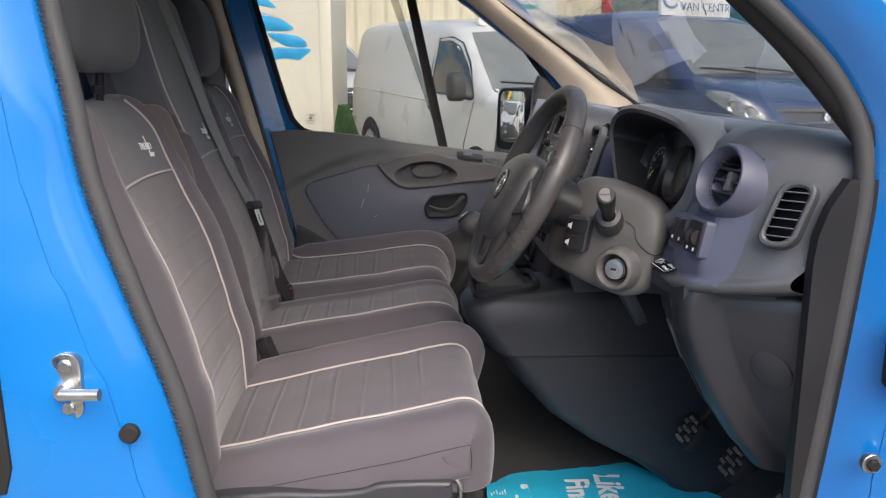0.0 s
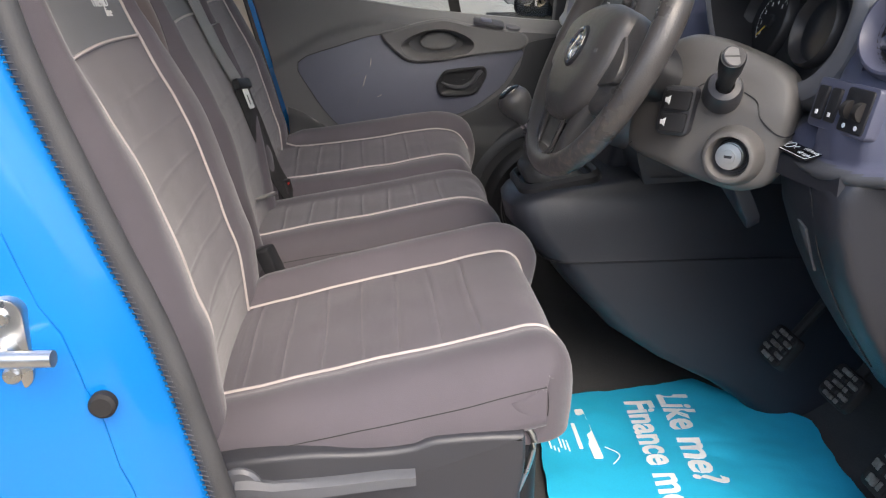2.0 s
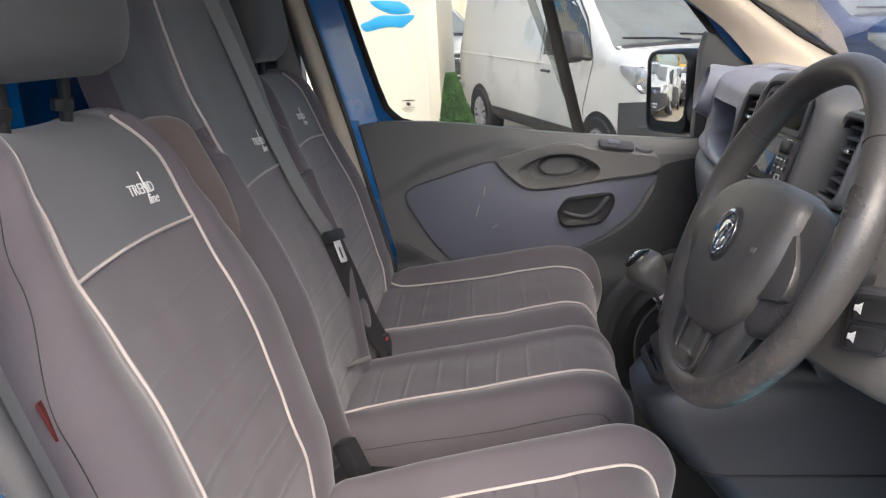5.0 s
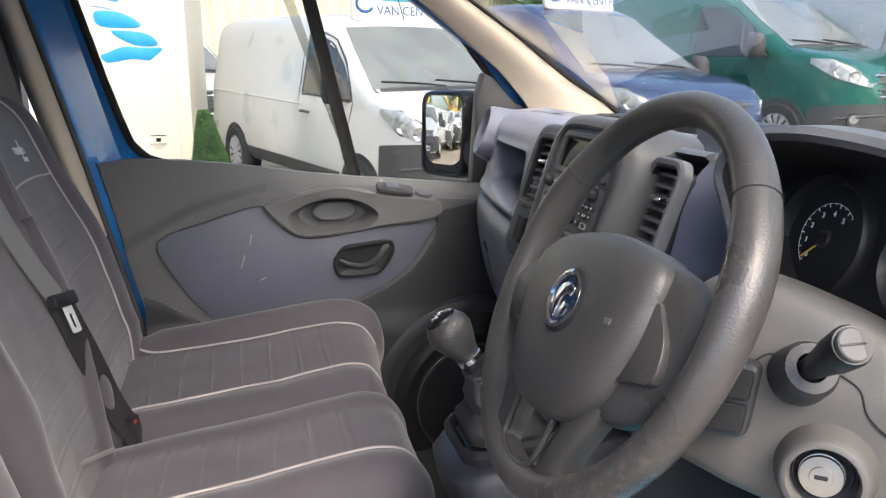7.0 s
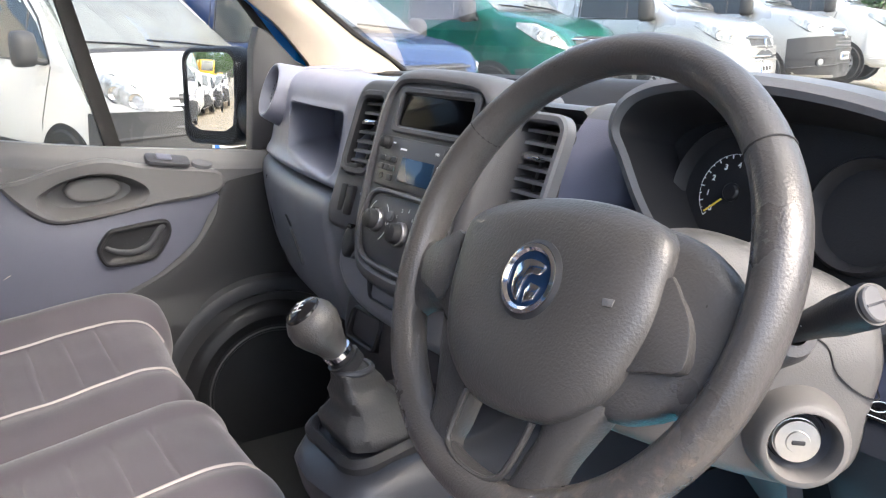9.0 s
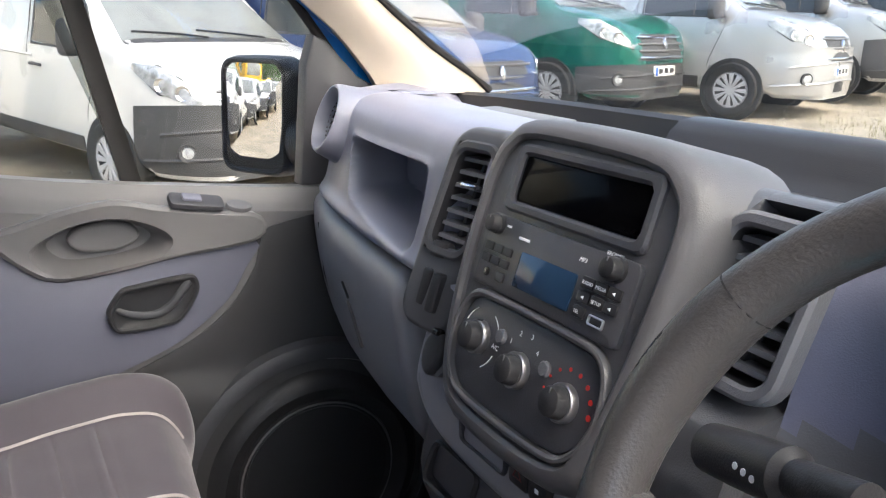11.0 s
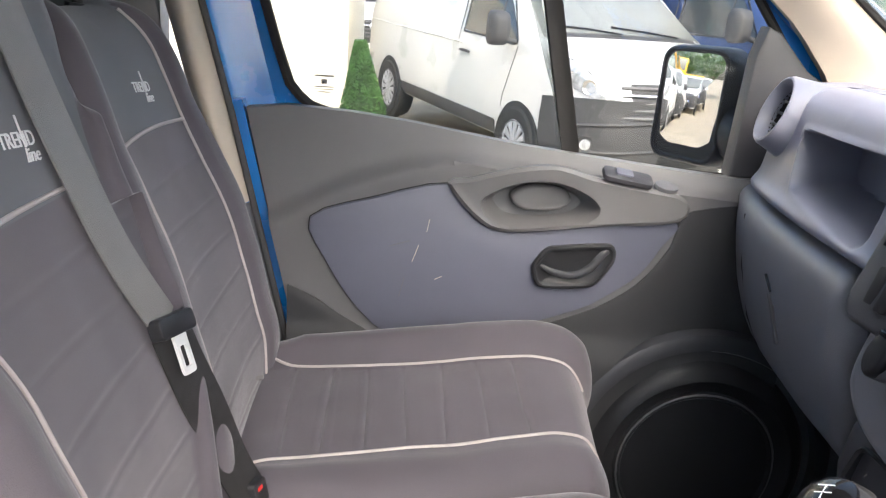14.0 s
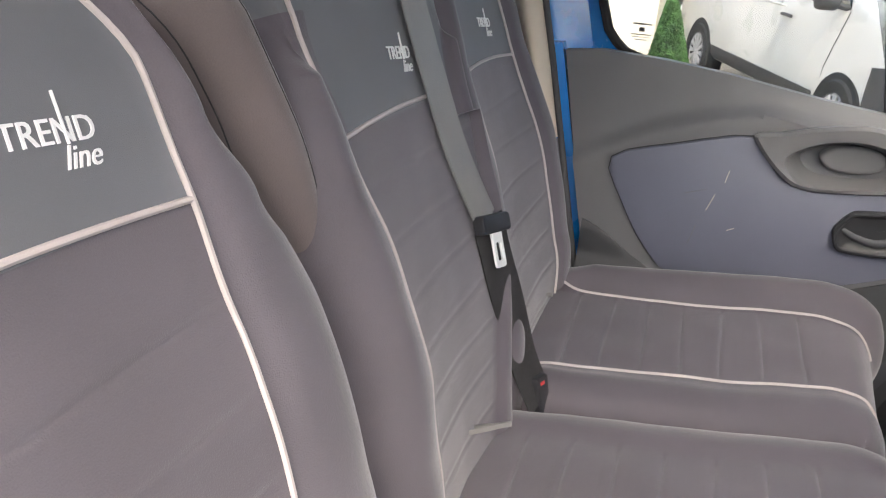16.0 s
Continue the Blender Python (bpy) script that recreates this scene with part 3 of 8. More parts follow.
armrest = part("armrest", loft([[S(a, b, 0.0) for a, b in pk], [S(a, b, 0.014) for a, b in pk], [S(a, b, 0.019) for a, b in grow(pk, -0.006)], [S(a, b, 0.016) for a, b in grow(rc, 0.004)], [S(a, b, 0.006) for a, b in rc],
                               [S(a * 0.9 + 0.42 * 0.1, b * 0.87 + 1.163 * 0.13, -0.014) for a, b in rc], [S(a * 0.78 + 0.42 * 0.22, b * 0.74 + 1.165 * 0.26, -0.032) for a, b in rc], [S(a * 0.5 + 0.42 * 0.5, b * 0.5 + 1.165 * 0.5, -0.036) for a, b in rc]], cap0=False), PLASTIC_MID, door, "moulded grey door pull with scooped recess")
part("recess_pad", slab(SIDE(0.80), [(p.x, p.y) for p in spline([(a, b, 0) for a, b in ((0.372, 1.166), (0.392, 1.185), (0.43, 1.19), (0.462, 1.184), (0.476, 1.166), (0.462, 1.150), (0.43, 1.143), (0.39, 1.146))], 4, True)], -0.002, 0.024, 0.008, 4), PLASTIC_MID, armrest)
sw = part("switch", slab(plane((0.56, 0.752, 1.214), (1, 0.02, -0.16), (0, 0.85, 0.5)), rr(0.085, 0.03, 0.008), -0.003, 0.006, 0.002), PLASTIC_LOW, door, "electric window switch")
part("rocker", slab(plane((0.553, 0.752, 1.220), (1, 0.02, -0.16), (0, 0.85, 0.5)), rr(0.03, 0.016, 0.004), 0.002, 0.006, 0.002), PLASTIC_BLUE, sw)
part("cap", slab(plane((0.628, 0.754, 1.201), (1, 0.02, -0.16), (0, 0.85, 0.5)), circle(0.021, 20, ry=0.012), -0.003, 0.005, 0.002), PLASTIC, door, "oval blanking cap")
HB = [(0.414, 1.05), (0.42, 1.066), (0.437, 1.087), (0.46, 1.092), (0.535, 1.099), (0.552, 1.094), (0.556, 1.075), (0.548, 1.055), (0.526, 1.026), (0.5, 1.018), (0.44, 1.016), (0.422, 1.024)]
hb = [(p.x, p.y) for p in spline([(a, b, 0) for a, b in HB], 4, True)]
HS = SIDE(0.7515)
hd = part("handle", ringplate(HS, hb, grow(hb, -0.009), -0.006, 0.008, 0.003, n=56), PLASTIC_DARK, door, "black bezel of the inner door handle")
hi = grow(hb, -0.0085)
part("scoop", loft([[HS(a, b, 0.005) for a, b in hi], [HS(0.485 + (a - 0.485) * 0.85, 1.056 + (b - 1.056) * 0.82, 0.0) for a, b in hi], [HS(0.485 + (a - 0.485) * 0.5, 1.053 + (b - 1.056) * 0.45, -0.0015) for a, b in hi]], cap0=False), PLASTIC_DARK, hd, "dark finger scoop")
part("lever", tube(spline([HS(0.428, 1.056, 0.0), HS(0.452, 1.045, 0.003), HS(0.485, 1.041, 0.005), HS(0.512, 1.054, 0.005), HS(0.53, 1.077, 0.005), HS(0.542, 1.087, 0.002)], 5), lambda t: 0.0038 + 0.0034 * math.sin(t * 2.6), 12, flat=0.7, up=(0, 1, 0)), PLASTIC_LOW, hd, "black pull lever")
# loudspeaker grille low in the door
SP = SIDE(0.742)
spk = part("speaker", lathe(SP, [(0.21, -0.02), (0.205, 0.004), (0.192, 0.02), (0.175, 0.024), (0.158, 0.014), (0.15, 0.008), (0.147, 0.014), (0.14, 0.016), (0.136, 0.010), (0.1, 0.011), (0.05, 0.012), (0.0, 0.012)], 56, 0.745, 0.69), PLASTIC_DARK, door, "round black speaker grille")
part("speaker_moulding", lathe(SP, [(0.262, -0.012), (0.256, 0.006), (0.245, 0.012), (0.228, 0.010), (0.222, -0.004)], 56, 0.745, 0.69), PLASTIC_LOW, door, "rounded moulding round the speaker")
part("grille_ring", tube([SP(a, b, 0.014) for a, b in circle(0.145, 48, 0.745, 0.69)], 0.002, 6, True, up=(0, 1, 0)), PLASTIC_MID, spk)
# scratches on the insert
for i, (x, z, dx, dz) in enumerate(((0.21, 1.05, 0.01, 0.03), (0.17, 1.075, 0.035, 0.012), (0.232, 1.103, 0.004, 0.022), (0.19, 0.985, 0.008, 0.035), (0.25, 1.02, 0.012, 0.006))):
    part("scratch", tube([SIDE(0.7537)(x, z), SIDE(0.7537)(x + dx, z + dz)], 0.0005, 4), PLASTIC_MID if i % 2 else BEIGE, door, "thin pale scratch")

# ---- door mirror outside ----
mir = thing("door_mirror", "black door mirror housing outside the passenger window", "mirror", (0.78, 0.95, 1.3))
MP = plane((0.728, 0.985, 1.318), (0.5, -0.866, 0), (0.03, 0, 1))
MG = lambda a, b, c=0.0: MP(a, b, c - (a * a + b * b) / 2.8 + 0.012 * b)
part("housing", loft([[MP(a, b, c) for a, b in rr(w, h, r, 6, x)] for w, h, r, x, c in ((0.16, 0.215, 0.03, 0, 0.0), (0.166, 0.222, 0.036, 0, -0.01), (0.175, 0.225, 0.05, 0.006, -0.05), (0.15, 0.19, 0.06, 0.01, -0.095), (0.08, 0.11, 0.04, 0.012, -0.12))]), PLASTIC_DARK, mir, "black ribbed housing")
part("rim", ringplate(MP, rr(0.16, 0.215, 0.03, 6), rr(0.142, 0.196, 0.024, 6), -0.004, 0.006, 0.003), PLASTIC_DARK, mir)
part("mirror_glass", loft([[MG(a * k, b * k, 0.0035) for a, b in rr(0.146, 0.2, 0.026, 10)] for k in (1.0, 0.93, 0.85, 0.75, 0.65, 0.55, 0.45, 0.35, 0.25, 0.15, 0.05)], cap0=False), MIRROR, mir, "convex mirror glass")
part("arm", loft([[Vector((x + a, y, z + b)) for a, b in circle(0.035, 14, ry=0.05)] for x, y, z in ((0.82, 0.85, 1.26), (0.80, 0.9, 1.27), (0.79, 0.95, 1.29))]), PLASTIC_DARK, mir)


# ---- seats ----
def smooth_table(table, s):
    if s <= table[0][0]:
        return table[0][1]
    for (a, x), (b, y) in zip(table, table[1:]):
        if s <= b:
            t = (s - a) / (b - a)
            t = t * t * (3 - 2 * t)
            return x + (y - x) * t
    return table[-1][1]


class Pad:
    """An upholstered pad swept along a spine in the x-z plane, mirrored about y = yc."""

    def __init__(self, yc, spine, width, piping, profile, thick, grooves=(), ends=(0.03, 0.03), tilt=0.0, lean=None):
        self.yc, self.width, self.pip, self.profile, self.thick, self.grooves, self.ends = yc, width, piping, profile, thick, grooves, ends
        self.lean = lean
        c = spline([(x, 0, z) for x, z in spine], 24)
        d = [0.0]
        for a, b in zip(c, c[1:]):
            d.append(d[-1] + (b - a).length)
        self.c, self.d, self.length = c, d, d[-1]

    def spine(self, s):
        s = min(max(s, 0.0), self.length)
        i = 0
        lo, hi = 0, len(self.d) - 2
        while lo < hi:
            m = (lo + hi + 1) // 2
            if self.d[m] <= s:
                lo = m
            else:
                hi = m - 1
        i = lo
        t = (s - self.d[i]) / max(self.d[i + 1] - self.d[i], 1e-9)
        a, b = self.c[max(i - 2, 0)], self.c[min(i + 3, len(self.c) - 1)]
        tan = (b - a).normalized()
        return self.c[i].lerp(self.c[i + 1], t), Vector((tan.z, 0, -tan.x)) if self.flip else Vector((-tan.z, 0, tan.x))

    flip = True
    far = ()
    fade = 0.0
    hump = 0.0
    quilt = 1.0
    roll = 0.0

    def half(self, s):
        """Points (lateral, depth) of half a section, from the front's middle to the back's middle."""
        w, v = smooth_table(self.width, s), smooth_table(self.pip, s)
        e = 1.0
        for dist, r in ((s, self.ends[0]), (self.length - s, self.ends[1])):
            if r and dist < r:
                e = min(e, math.sqrt(max(0.0, 1 - (1 - dist / r) ** 2)))
        T = self.thick
        out = []
        for k, a, b in self.profile:
            if self.fade and k == "w":
                b -= 0.62 * clamp01((s - self.fade) / 0.06) * min(1.0, a * 2.2) * (1.0 if a < 0.9 else 0.4)
            lat = {"p": v * a, "w": v + (w - v) * a, "b": w * a}[k]
            out.append((lat * (0.45 + 0.55 * e) if e < 1 else lat, -T / 2 + (b * T + T / 2) * (0.25 + 0.75 * e)))
        return out

    def narrowed(self, s, x):
        """The far flank, drawn in where the seat is narrower on that side."""
        if not self.far:
            return x
        w, v = smooth_table(self.width, s), smooth_table(self.pip, s)
        f = smooth_table(self.far, s)
        if f > v:
            return x if x < v else v + (x - v) * min(1.0, (f - v) / max(w - v, 1e-3))
        return x * min(1.0, f / max(w, 1e-3))

    def dip(self, s, lat):
        """Depth of the quilting at a place of the front."""
        v = smooth_table(self.pip, s)
        if abs(lat) > v:
            return 0.0
        g = 0.0
        for q in self.grooves:
            d = abs(s - q - 0.0015 * math.sin(lat * 17 + q * 40))
            if d < 0.012:
                g += self.quilt * (-0.0030 * math.exp(-(d / 0.0024) ** 2) + 0.0006)
        return g * min(1.0, (v - abs(lat)) / 0.01)

    def point(self, s, lat, lift=0.0):
        h = spline([(a, b, 0) for a, b in self.half(s)], 6)
        for p, q in zip(h, h[1:]):
            if p.x <= abs(lat) <= q.x + 1e-9:
                t = (abs(lat) - p.x) / max(q.x - p.x, 1e-9)
                dep = p.y + (q.y - p.y) * t
                break
        else:
            dep = 0.0
        o, n = self.spine(s)
        r = o + n * (dep + lift + self.wrinkle(s, lat)) + Vector((0, self.yc + lat, 0))
        return r

    def wrinkle(self, s, lat):
        q = Vector((s * 5, lat * 5 + self.yc * 7, self.yc * 3))
        h = 0.0
        if self.hump and lat > 0:
            v, w = smooth_table(self.pip, s), smooth_table(self.width, s)
            t = (lat - v) / max(w - v, 1e-4)
            if 0 < t < 1.0:
                h = self.hump * math.sin(math.pi * min(1.0, t * 1.05)) * min(1.0, s / 0.10) * clamp01((self.length - s - 0.02) / 0.09)
        return h + self.roll * lat + 0.0022 * noise.noise(q) + 0.0012 * noise.noise(q * 4.1)

    def mesh(self, rows, split=None):
        loops, lats = [], []
        for i in range(rows + 1):
            s = self.length * i / rows
            h = spline([(a, b, 0) for a, b in self.half(s)], 4)
            o, n = self.spine(s)
            loop, ll = [], []
            m = len(h)
            for sgn, seq in ((1, h), (-1, h[-2:0:-1])):
                for p in seq:
                    lat = sgn * (self.narrowed(s, p.x) if sgn > 0 else p.x)
                    front = p.y > -self.thick * 0.7
                    loop.append(o + n * (p.y + (self.dip(s, lat) if front else 0) + self.wrinkle(s, lat)) + Vector((0, self.yc + lat, 0)))
                    ll.append((abs(p.x), front))
            loops.append(loop)
            lats.append(ll)
        me = loft(loops)
        if split is not None:
            n = len(loops[0])
            for p in me.polygons:
                i, j = p.vertices[0] // n, p.vertices[0] % n
                s = self.length * i / rows
                lat, front = lats[min(i, rows)][j]
                if front and s > split and (self.fade and s > self.fade + 0.05 or lat < smooth_table(self.pip, s) - 0.002) and len(p.vertices) == 4:
                    p.material_index = 1
        return me


BACK_PROFILE = [("p", 0, 0.0), ("p", 0.5, 0.01), ("p", 1.0, 0.05), ("w", 0.25, 0.14), ("w", 0.55, 0.16), ("w", 0.82, 0.02), ("w", 0.97, -0.22), ("w", 1.0, -0.48), ("w", 0.95, -0.78), ("b", 0.78, -0.96), ("b", 0.4, -1.0), ("b", 0.0, -1.0)]
SEAT_PROFILE = [("p", 0, 0.0), ("p", 0.5, 0.0), ("p", 1.0, 0.0), ("w", 0.3, 0.06), ("w", 0.62, 0.0), ("w", 0.88, -0.24), ("w", 1.0, -0.6), ("w", 0.98, -0.85), ("b", 0.85, -1.0), ("b", 0.5, -1.0), ("b", 0.0, -1.0)]


def cover_text(pad, s, lat, size):
    """The embroidered name on the upper panel of a seat cover."""
    o, n = pad.spine(s)
    o2, _ = pad.spine(s + 0.01)
    up = (o2 - o).normalized()
    base = pad.point(s, lat, 0.0008)
    pl = plane(base, (0, 1, 0), up)
    pl2 = lambda a, b, c=0.0: pad.point(s + b, lat + a, 0.0006 + c)
    return joined([letters(pl2, "TREND", size, 0, 0, 0.0, -4, 0.0), letters(pl2, "line", size * 0.95, size * 1.75, -size * 0.85, 0.0, -4, 0.35),
                   tube([pl2(size * 2.12, -0.2 * size, 0.0005), pl2(size * 2.2, size * 1.25, 0.0005)], size * 0.05, 6)])


def seat(name, label, yc, dx, back_spine, back_width, back_pip, cushion_spine, cushion_width, cushion_pip, t_line, text_lat, head, dz=0.0, groove_back=(), groove_seat=(), flare=0.0, yc2=None, hump=0.0, sides=(1, -1), far=(), fade=0.0, roll=0.0):
    root = thing(name, label, "seat", (dx, yc, 0.62), "seats in the cab")
    back = Pad(yc, [(x + dx, z + dz) for x, z in back_spine], back_width, back_pip, BACK_PROFILE, 0.125, groove_back, (0.05, 0.07))
    cush = Pad(yc if yc2 is None else yc2, [(x + dx, z + dz) for x, z in cushion_spine], cushion_width, cushion_pip, SEAT_PROFILE, 0.105, groove_seat, (0.0, 0.02))
    cush.flip = False
    cush.hump = hump
    back.far = far
    back.quilt, cush.quilt, cush.roll = 0.4, 0.8, roll
    back.fade = fade
    b = part("backrest", back.mesh(300, t_line), [FABRIC, FABRIC_DARK], root)
    c = part("cushion", cush.mesh(260), FABRIC, root)
    for sg in sides:
        n = 60
        top = back.length - 0.035
        pts = [back.point(0.035 + (top - 0.035) * i / n, sg * smooth_table(back_pip, 0.035 + (top - 0.035) * i / n), 0.001) for i in range(n + 1)]
        part("piping", tube(pts, 0.0023, 6), PIPING, b, "light grey piping cord")
        s0, s1 = 0.03, cush.length - 0.075
        pts = [cush.point(s0 + (s1 - s0) * i / n, sg * (smooth_table(cushion_pip, s0 + (s1 - s0) * i / n) + flare * max(0, 1 - i / 7) ** 2), 0.001) for i in range(n + 1)]
        part("piping", tube(pts, 0.0023, 6), PIPING, c, "light grey piping cord")
        w0 = [cush.point(s0 + (cush.length - 0.06 - s0) * i / n, sg * (smooth_table(cushion_width, s0 + (cush.length - 0.06 - s0) * i / n) - 0.006), 0.0003) for i in range(n + 1)]
        part("seam", tube(w0, 0.0007, 5), STITCH, c)
        w0 = [back.point(0.06 + (top - 0.09) * i / n, sg * (smooth_table(back_width, 0.06 + (top - 0.09) * i / n) - 0.012), 0.0002) for i in range(n + 1)]
        if not fade:
            part("seam", tube(w0, 0.0006, 5), STITCH, b)
    v = smooth_table(back_pip, t_line)
    part("piping", tube([back.point(t_line + 0.006 * math.cos(k / 20 * math.pi - math.pi / 2), -v + 2 * v * k / 20, 0.001) for k in range(21)], 0.0023, 6), PIPING, b, "light grey piping cord")
    part("embroidery", cover_text(back, t_line + 0.052, text_lat, 0.0185), THREAD, b, "white embroidered lettering")
    if head:
        hx, hz, hw, hh = head
        loops = []
        for i in range(17):
            t = -1 + 2 * i / 16
            e = (1 - abs(t) ** 2.6) ** 0.5
            w, dpt = hw * (0.55 + 0.45 * e) * (1 - 0.06 * t), 0.058 * (0.12 + 0.88 * e)
            cx, cz = hx + dx - 0.045 * (t + 1) * 0.3, hz + hh * t
            loops.append([Vector((cx + dpt * (abs(math.sin(a)) ** 0.8) * (1 if math.sin(a) > 0 else -1) + 0.012 * math.cos(a) ** 2, yc + w * (abs(math.cos(a)) ** 0.6) * (1 if math.cos(a) > 0 else -1), cz)) for a in [2 * math.pi * k / 36 for k in range(36)]])
        h = part("headrest", loft(loops), FABRIC_HEAD, root, "smooth dark headrest")
        for sg in (1, -1):
            part("post", tube([(hx + dx - 0.02, yc + sg * 0.06, hz - hh - 0.08), (hx + dx - 0.01, yc + sg * 0.06, hz - hh + 0.05)], 0.007, 10), PLASTIC_DARK, h)
            part("collar", tube([(hx + dx - 0.02, yc + sg * 0.06, hz - hh - 0.035), (hx + dx - 0.0185, yc + sg * 0.06, hz - hh - 0.022)], 0.016, 12, flat=0.7), PLASTIC_DARK, h)
    return root, back, cush


BACK_SPINE = [(0.02, 0.79), (0.008, 0.85), (0.003, 0.95), (-0.01, 1.0), (-0.026, 1.065), (-0.054, 1.16), (-0.084, 1.23), (-0.112, 1.295), (-0.148, 1.385), (-0.2, 1.448)]
TALL_SPINE = [(0.03, 0.79), (0.004, 0.85), (-0.012, 0.97), (-0.034, 1.1), (-0.106, 1.295), (-0.16, 1.46), (-0.2, 1.6), (-0.235, 1.67)]
SEAT_SPINE = [(-0.05, 0.838), (0.0, 0.851), (0.1, 0.872), (0.2, 0.893), (0.31, 0.913), (0.385, 0.929), (0.425, 0.936), (0.45, 0.929), (0.465, 0.905), (0.47, 0.86), (0.465, 0.79)]
MID_SPINE = [(-0.05, 0.865), (0.0, 0.872), (0.12, 0.892), (0.25, 0.91), (0.36, 0.928), (0.41, 0.933), (0.45, 0.922), (0.476, 0.88), (0.476, 0.82)]
PAS_SPINE = [(-0.05, 0.905), (0.0, 0.908), (0.12, 0.918), (0.25, 0.932), (0.36, 0.948), (0.41, 0.951), (0.45, 0.939), (0.476, 0.89), (0.476, 0.83)]
# driver's seat
drv, drv_back, drv_cush = seat(
    "driver_seat", "grey fabric covered driver seat with light piping", -0.436, 0.0, BACK_SPINE,
    [(0, 0.235), (0.2, 0.272), (0.42, 0.262), (0.55, 0.218), (0.68, 0.17)], [(0, 0.142), (0.25, 0.135), (0.45, 0.14), (0.52, 0.145), (0.6, 0.14), (0.67, 0.11)],
    SEAT_SPINE, [(0, 0.235), (0.3, 0.25), (0.5, 0.246), (0.62, 0.235)], [(0, 0.14), (0.25, 0.143), (0.5, 0.142)],
    0.522, 0.035, (-0.182, 1.582, 0.158, 0.11), groove_back=[0.12 + 0.056 * k for k in range(7)], groove_seat=[0.09 + 0.055 * k for k in range(7)], hump=0.03, yc2=-0.43, far=[(0, 0.28), (0.44, 0.266), (0.51, 0.226), (0.57, 0.185), (0.63, 0.155), (0.68, 0.138)])
# middle seat, its backrest carries on upwards to the belt's outlet
mid, mid_back, mid_cush = seat(
    "middle_seat", "grey fabric covered middle seat with tall one-piece backrest", 0.09, -0.012,
    TALL_SPINE,
    [(0, 0.17), (0.25, 0.215), (0.5, 0.235), (0.6, 0.24), (0.66, 0.235), (0.8, 0.225), (0.93, 0.19)], [(0, 0.09), (0.25, 0.12), (0.38, 0.14), (0.5, 0.168), (0.6, 0.2), (0.66, 0.215), (0.9, 0.19)],
    [(x + 0.012, z - 0.012) for x, z in MID_SPINE], [(0, 0.175), (0.3, 0.178), (0.5, 0.175), (0.62, 0.165)], [(0, 0.088), (0.3, 0.078), (0.5, 0.084)],
    0.505, -0.02, None, dz=0.012, groove_back=[0.12 + 0.056 * k for k in range(7)], groove_seat=[0.09 + 0.055 * k for k in range(7)], flare=0.03, yc2=0.115, sides=(-1,), far=[(0, 0.165)], fade=0.56)
# stuffed bolster on the driver's side of the middle backrest
SIDE_FABRIC = mat("bolster_fabric", (0.125, 0.1, 0.097), 0.85, vary=0.16, scale=9, bump=0.35, fine=900, sheen=0.35)
bl = []
for k in range(41):
    t = k / 40
    o_, n_ = mid_back.spine(0.38 + 0.265 * t)
    e = max(0.05, math.sin(math.pi / 2 * min(1.0, t / 0.6))) if t < 0.6 else max(0.02, 1 - max(0.0, (t - 0.86) / 0.14) ** 2.2) ** 0.5
    c_ = o_ + n_ * (-0.035 + 0.005 * t) + Vector((0, -0.112 - 0.10 * t ** 1.3, 0))
    bl.append([c_ + n_ * (0.05 * (0.7 + 0.3 * t) * e * math.sin(a)) + Vector((0, 0.038 * (0.8 + 0.25 * t) * e * math.cos(a), 0)) for a in [2 * math.pi * j / 28 for j in range(28)]])
sb_ = part("side_bolster", loft(bl), [SIDE_FABRIC, FABRIC], mid, "brownish rounded side bolster")
for p in sb_.data.polygons:
    p.material_index = 1 if p.index % 28 < 6 or p.index % 28 > 21 else 0
part("seam", tube([p[6] for p in bl[3:-1]], 0.0007, 5), STITCH, sb_)
# passenger's seat
pas, pas_back, pas_cush = seat(
    "passenger_seat", "grey fabric covered passenger seat beside the door", 0.448, -0.018, BACK_SPINE,
    [(0, 0.2), (0.2, 0.236), (0.42, 0.24), (0.55, 0.205), (0.68, 0.165)], [(0, 0.12), (0.25, 0.135), (0.5, 0.122), (0.6, 0.115), (0.68, 0.095)],
    [(x + 0.018, z - 0.012) for x, z in PAS_SPINE], [(0, 0.2), (0.3, 0.225), (0.5, 0.22), (0.62, 0.2)], [(0, 0.118), (0.3, 0.105), (0.5, 0.098)],
    0.512, -0.005, (-0.195, 1.572, 0.125, 0.108), dz=0.012, groove_back=[0.12 + 0.056 * k for k in range(7)], groove_seat=[0.09 + 0.055 * k for k in range(7)], flare=0.03, hump=0.026, yc2=0.476, roll=0.1)


# ---- dashboard ----
dash = thing("dashboard", "charcoal and slate blue moulded plastic dashboard", "dashboard", (0.95, 0, 0.9))
# profiles from the windscreen over the top and down the face: (x, z)
PM = [(1.2, 1.31), (1.07, 1.38), (0.985, 1.388), (0.945, 1.345), (0.86, 1.335), (0.80, 1.372), (0.765, 1.372), (0.735, 1.352), (0.722, 1.33), (0.712, 1.29), (0.7, 1.25), (0.69, 1.235), (0.678, 1.225), (0.67, 1.2), (0.665, 1.18), (0.67, 1.12), (0.68, 1.06), (0.71, 0.99), (0.77, 0.945), (1.1, 0.92)]
PR = [(1.2, 1.32), (1.07, 1.378), (0.98, 1.385), (0.93, 1.395), (0.88, 1.398), (0.845, 1.39), (0.815, 1.37), (0.795, 1.33), (0.785, 1.29), (0.775, 1.24), (0.765, 1.195), (0.755, 1.172), (0.743, 1.164), (0.738, 1.156), (0.75, 1.148), (0.80, 1.146), (0.88, 1.145), (0.95, 1.14), (1.02, 1.14), (1.1, 1.14)]


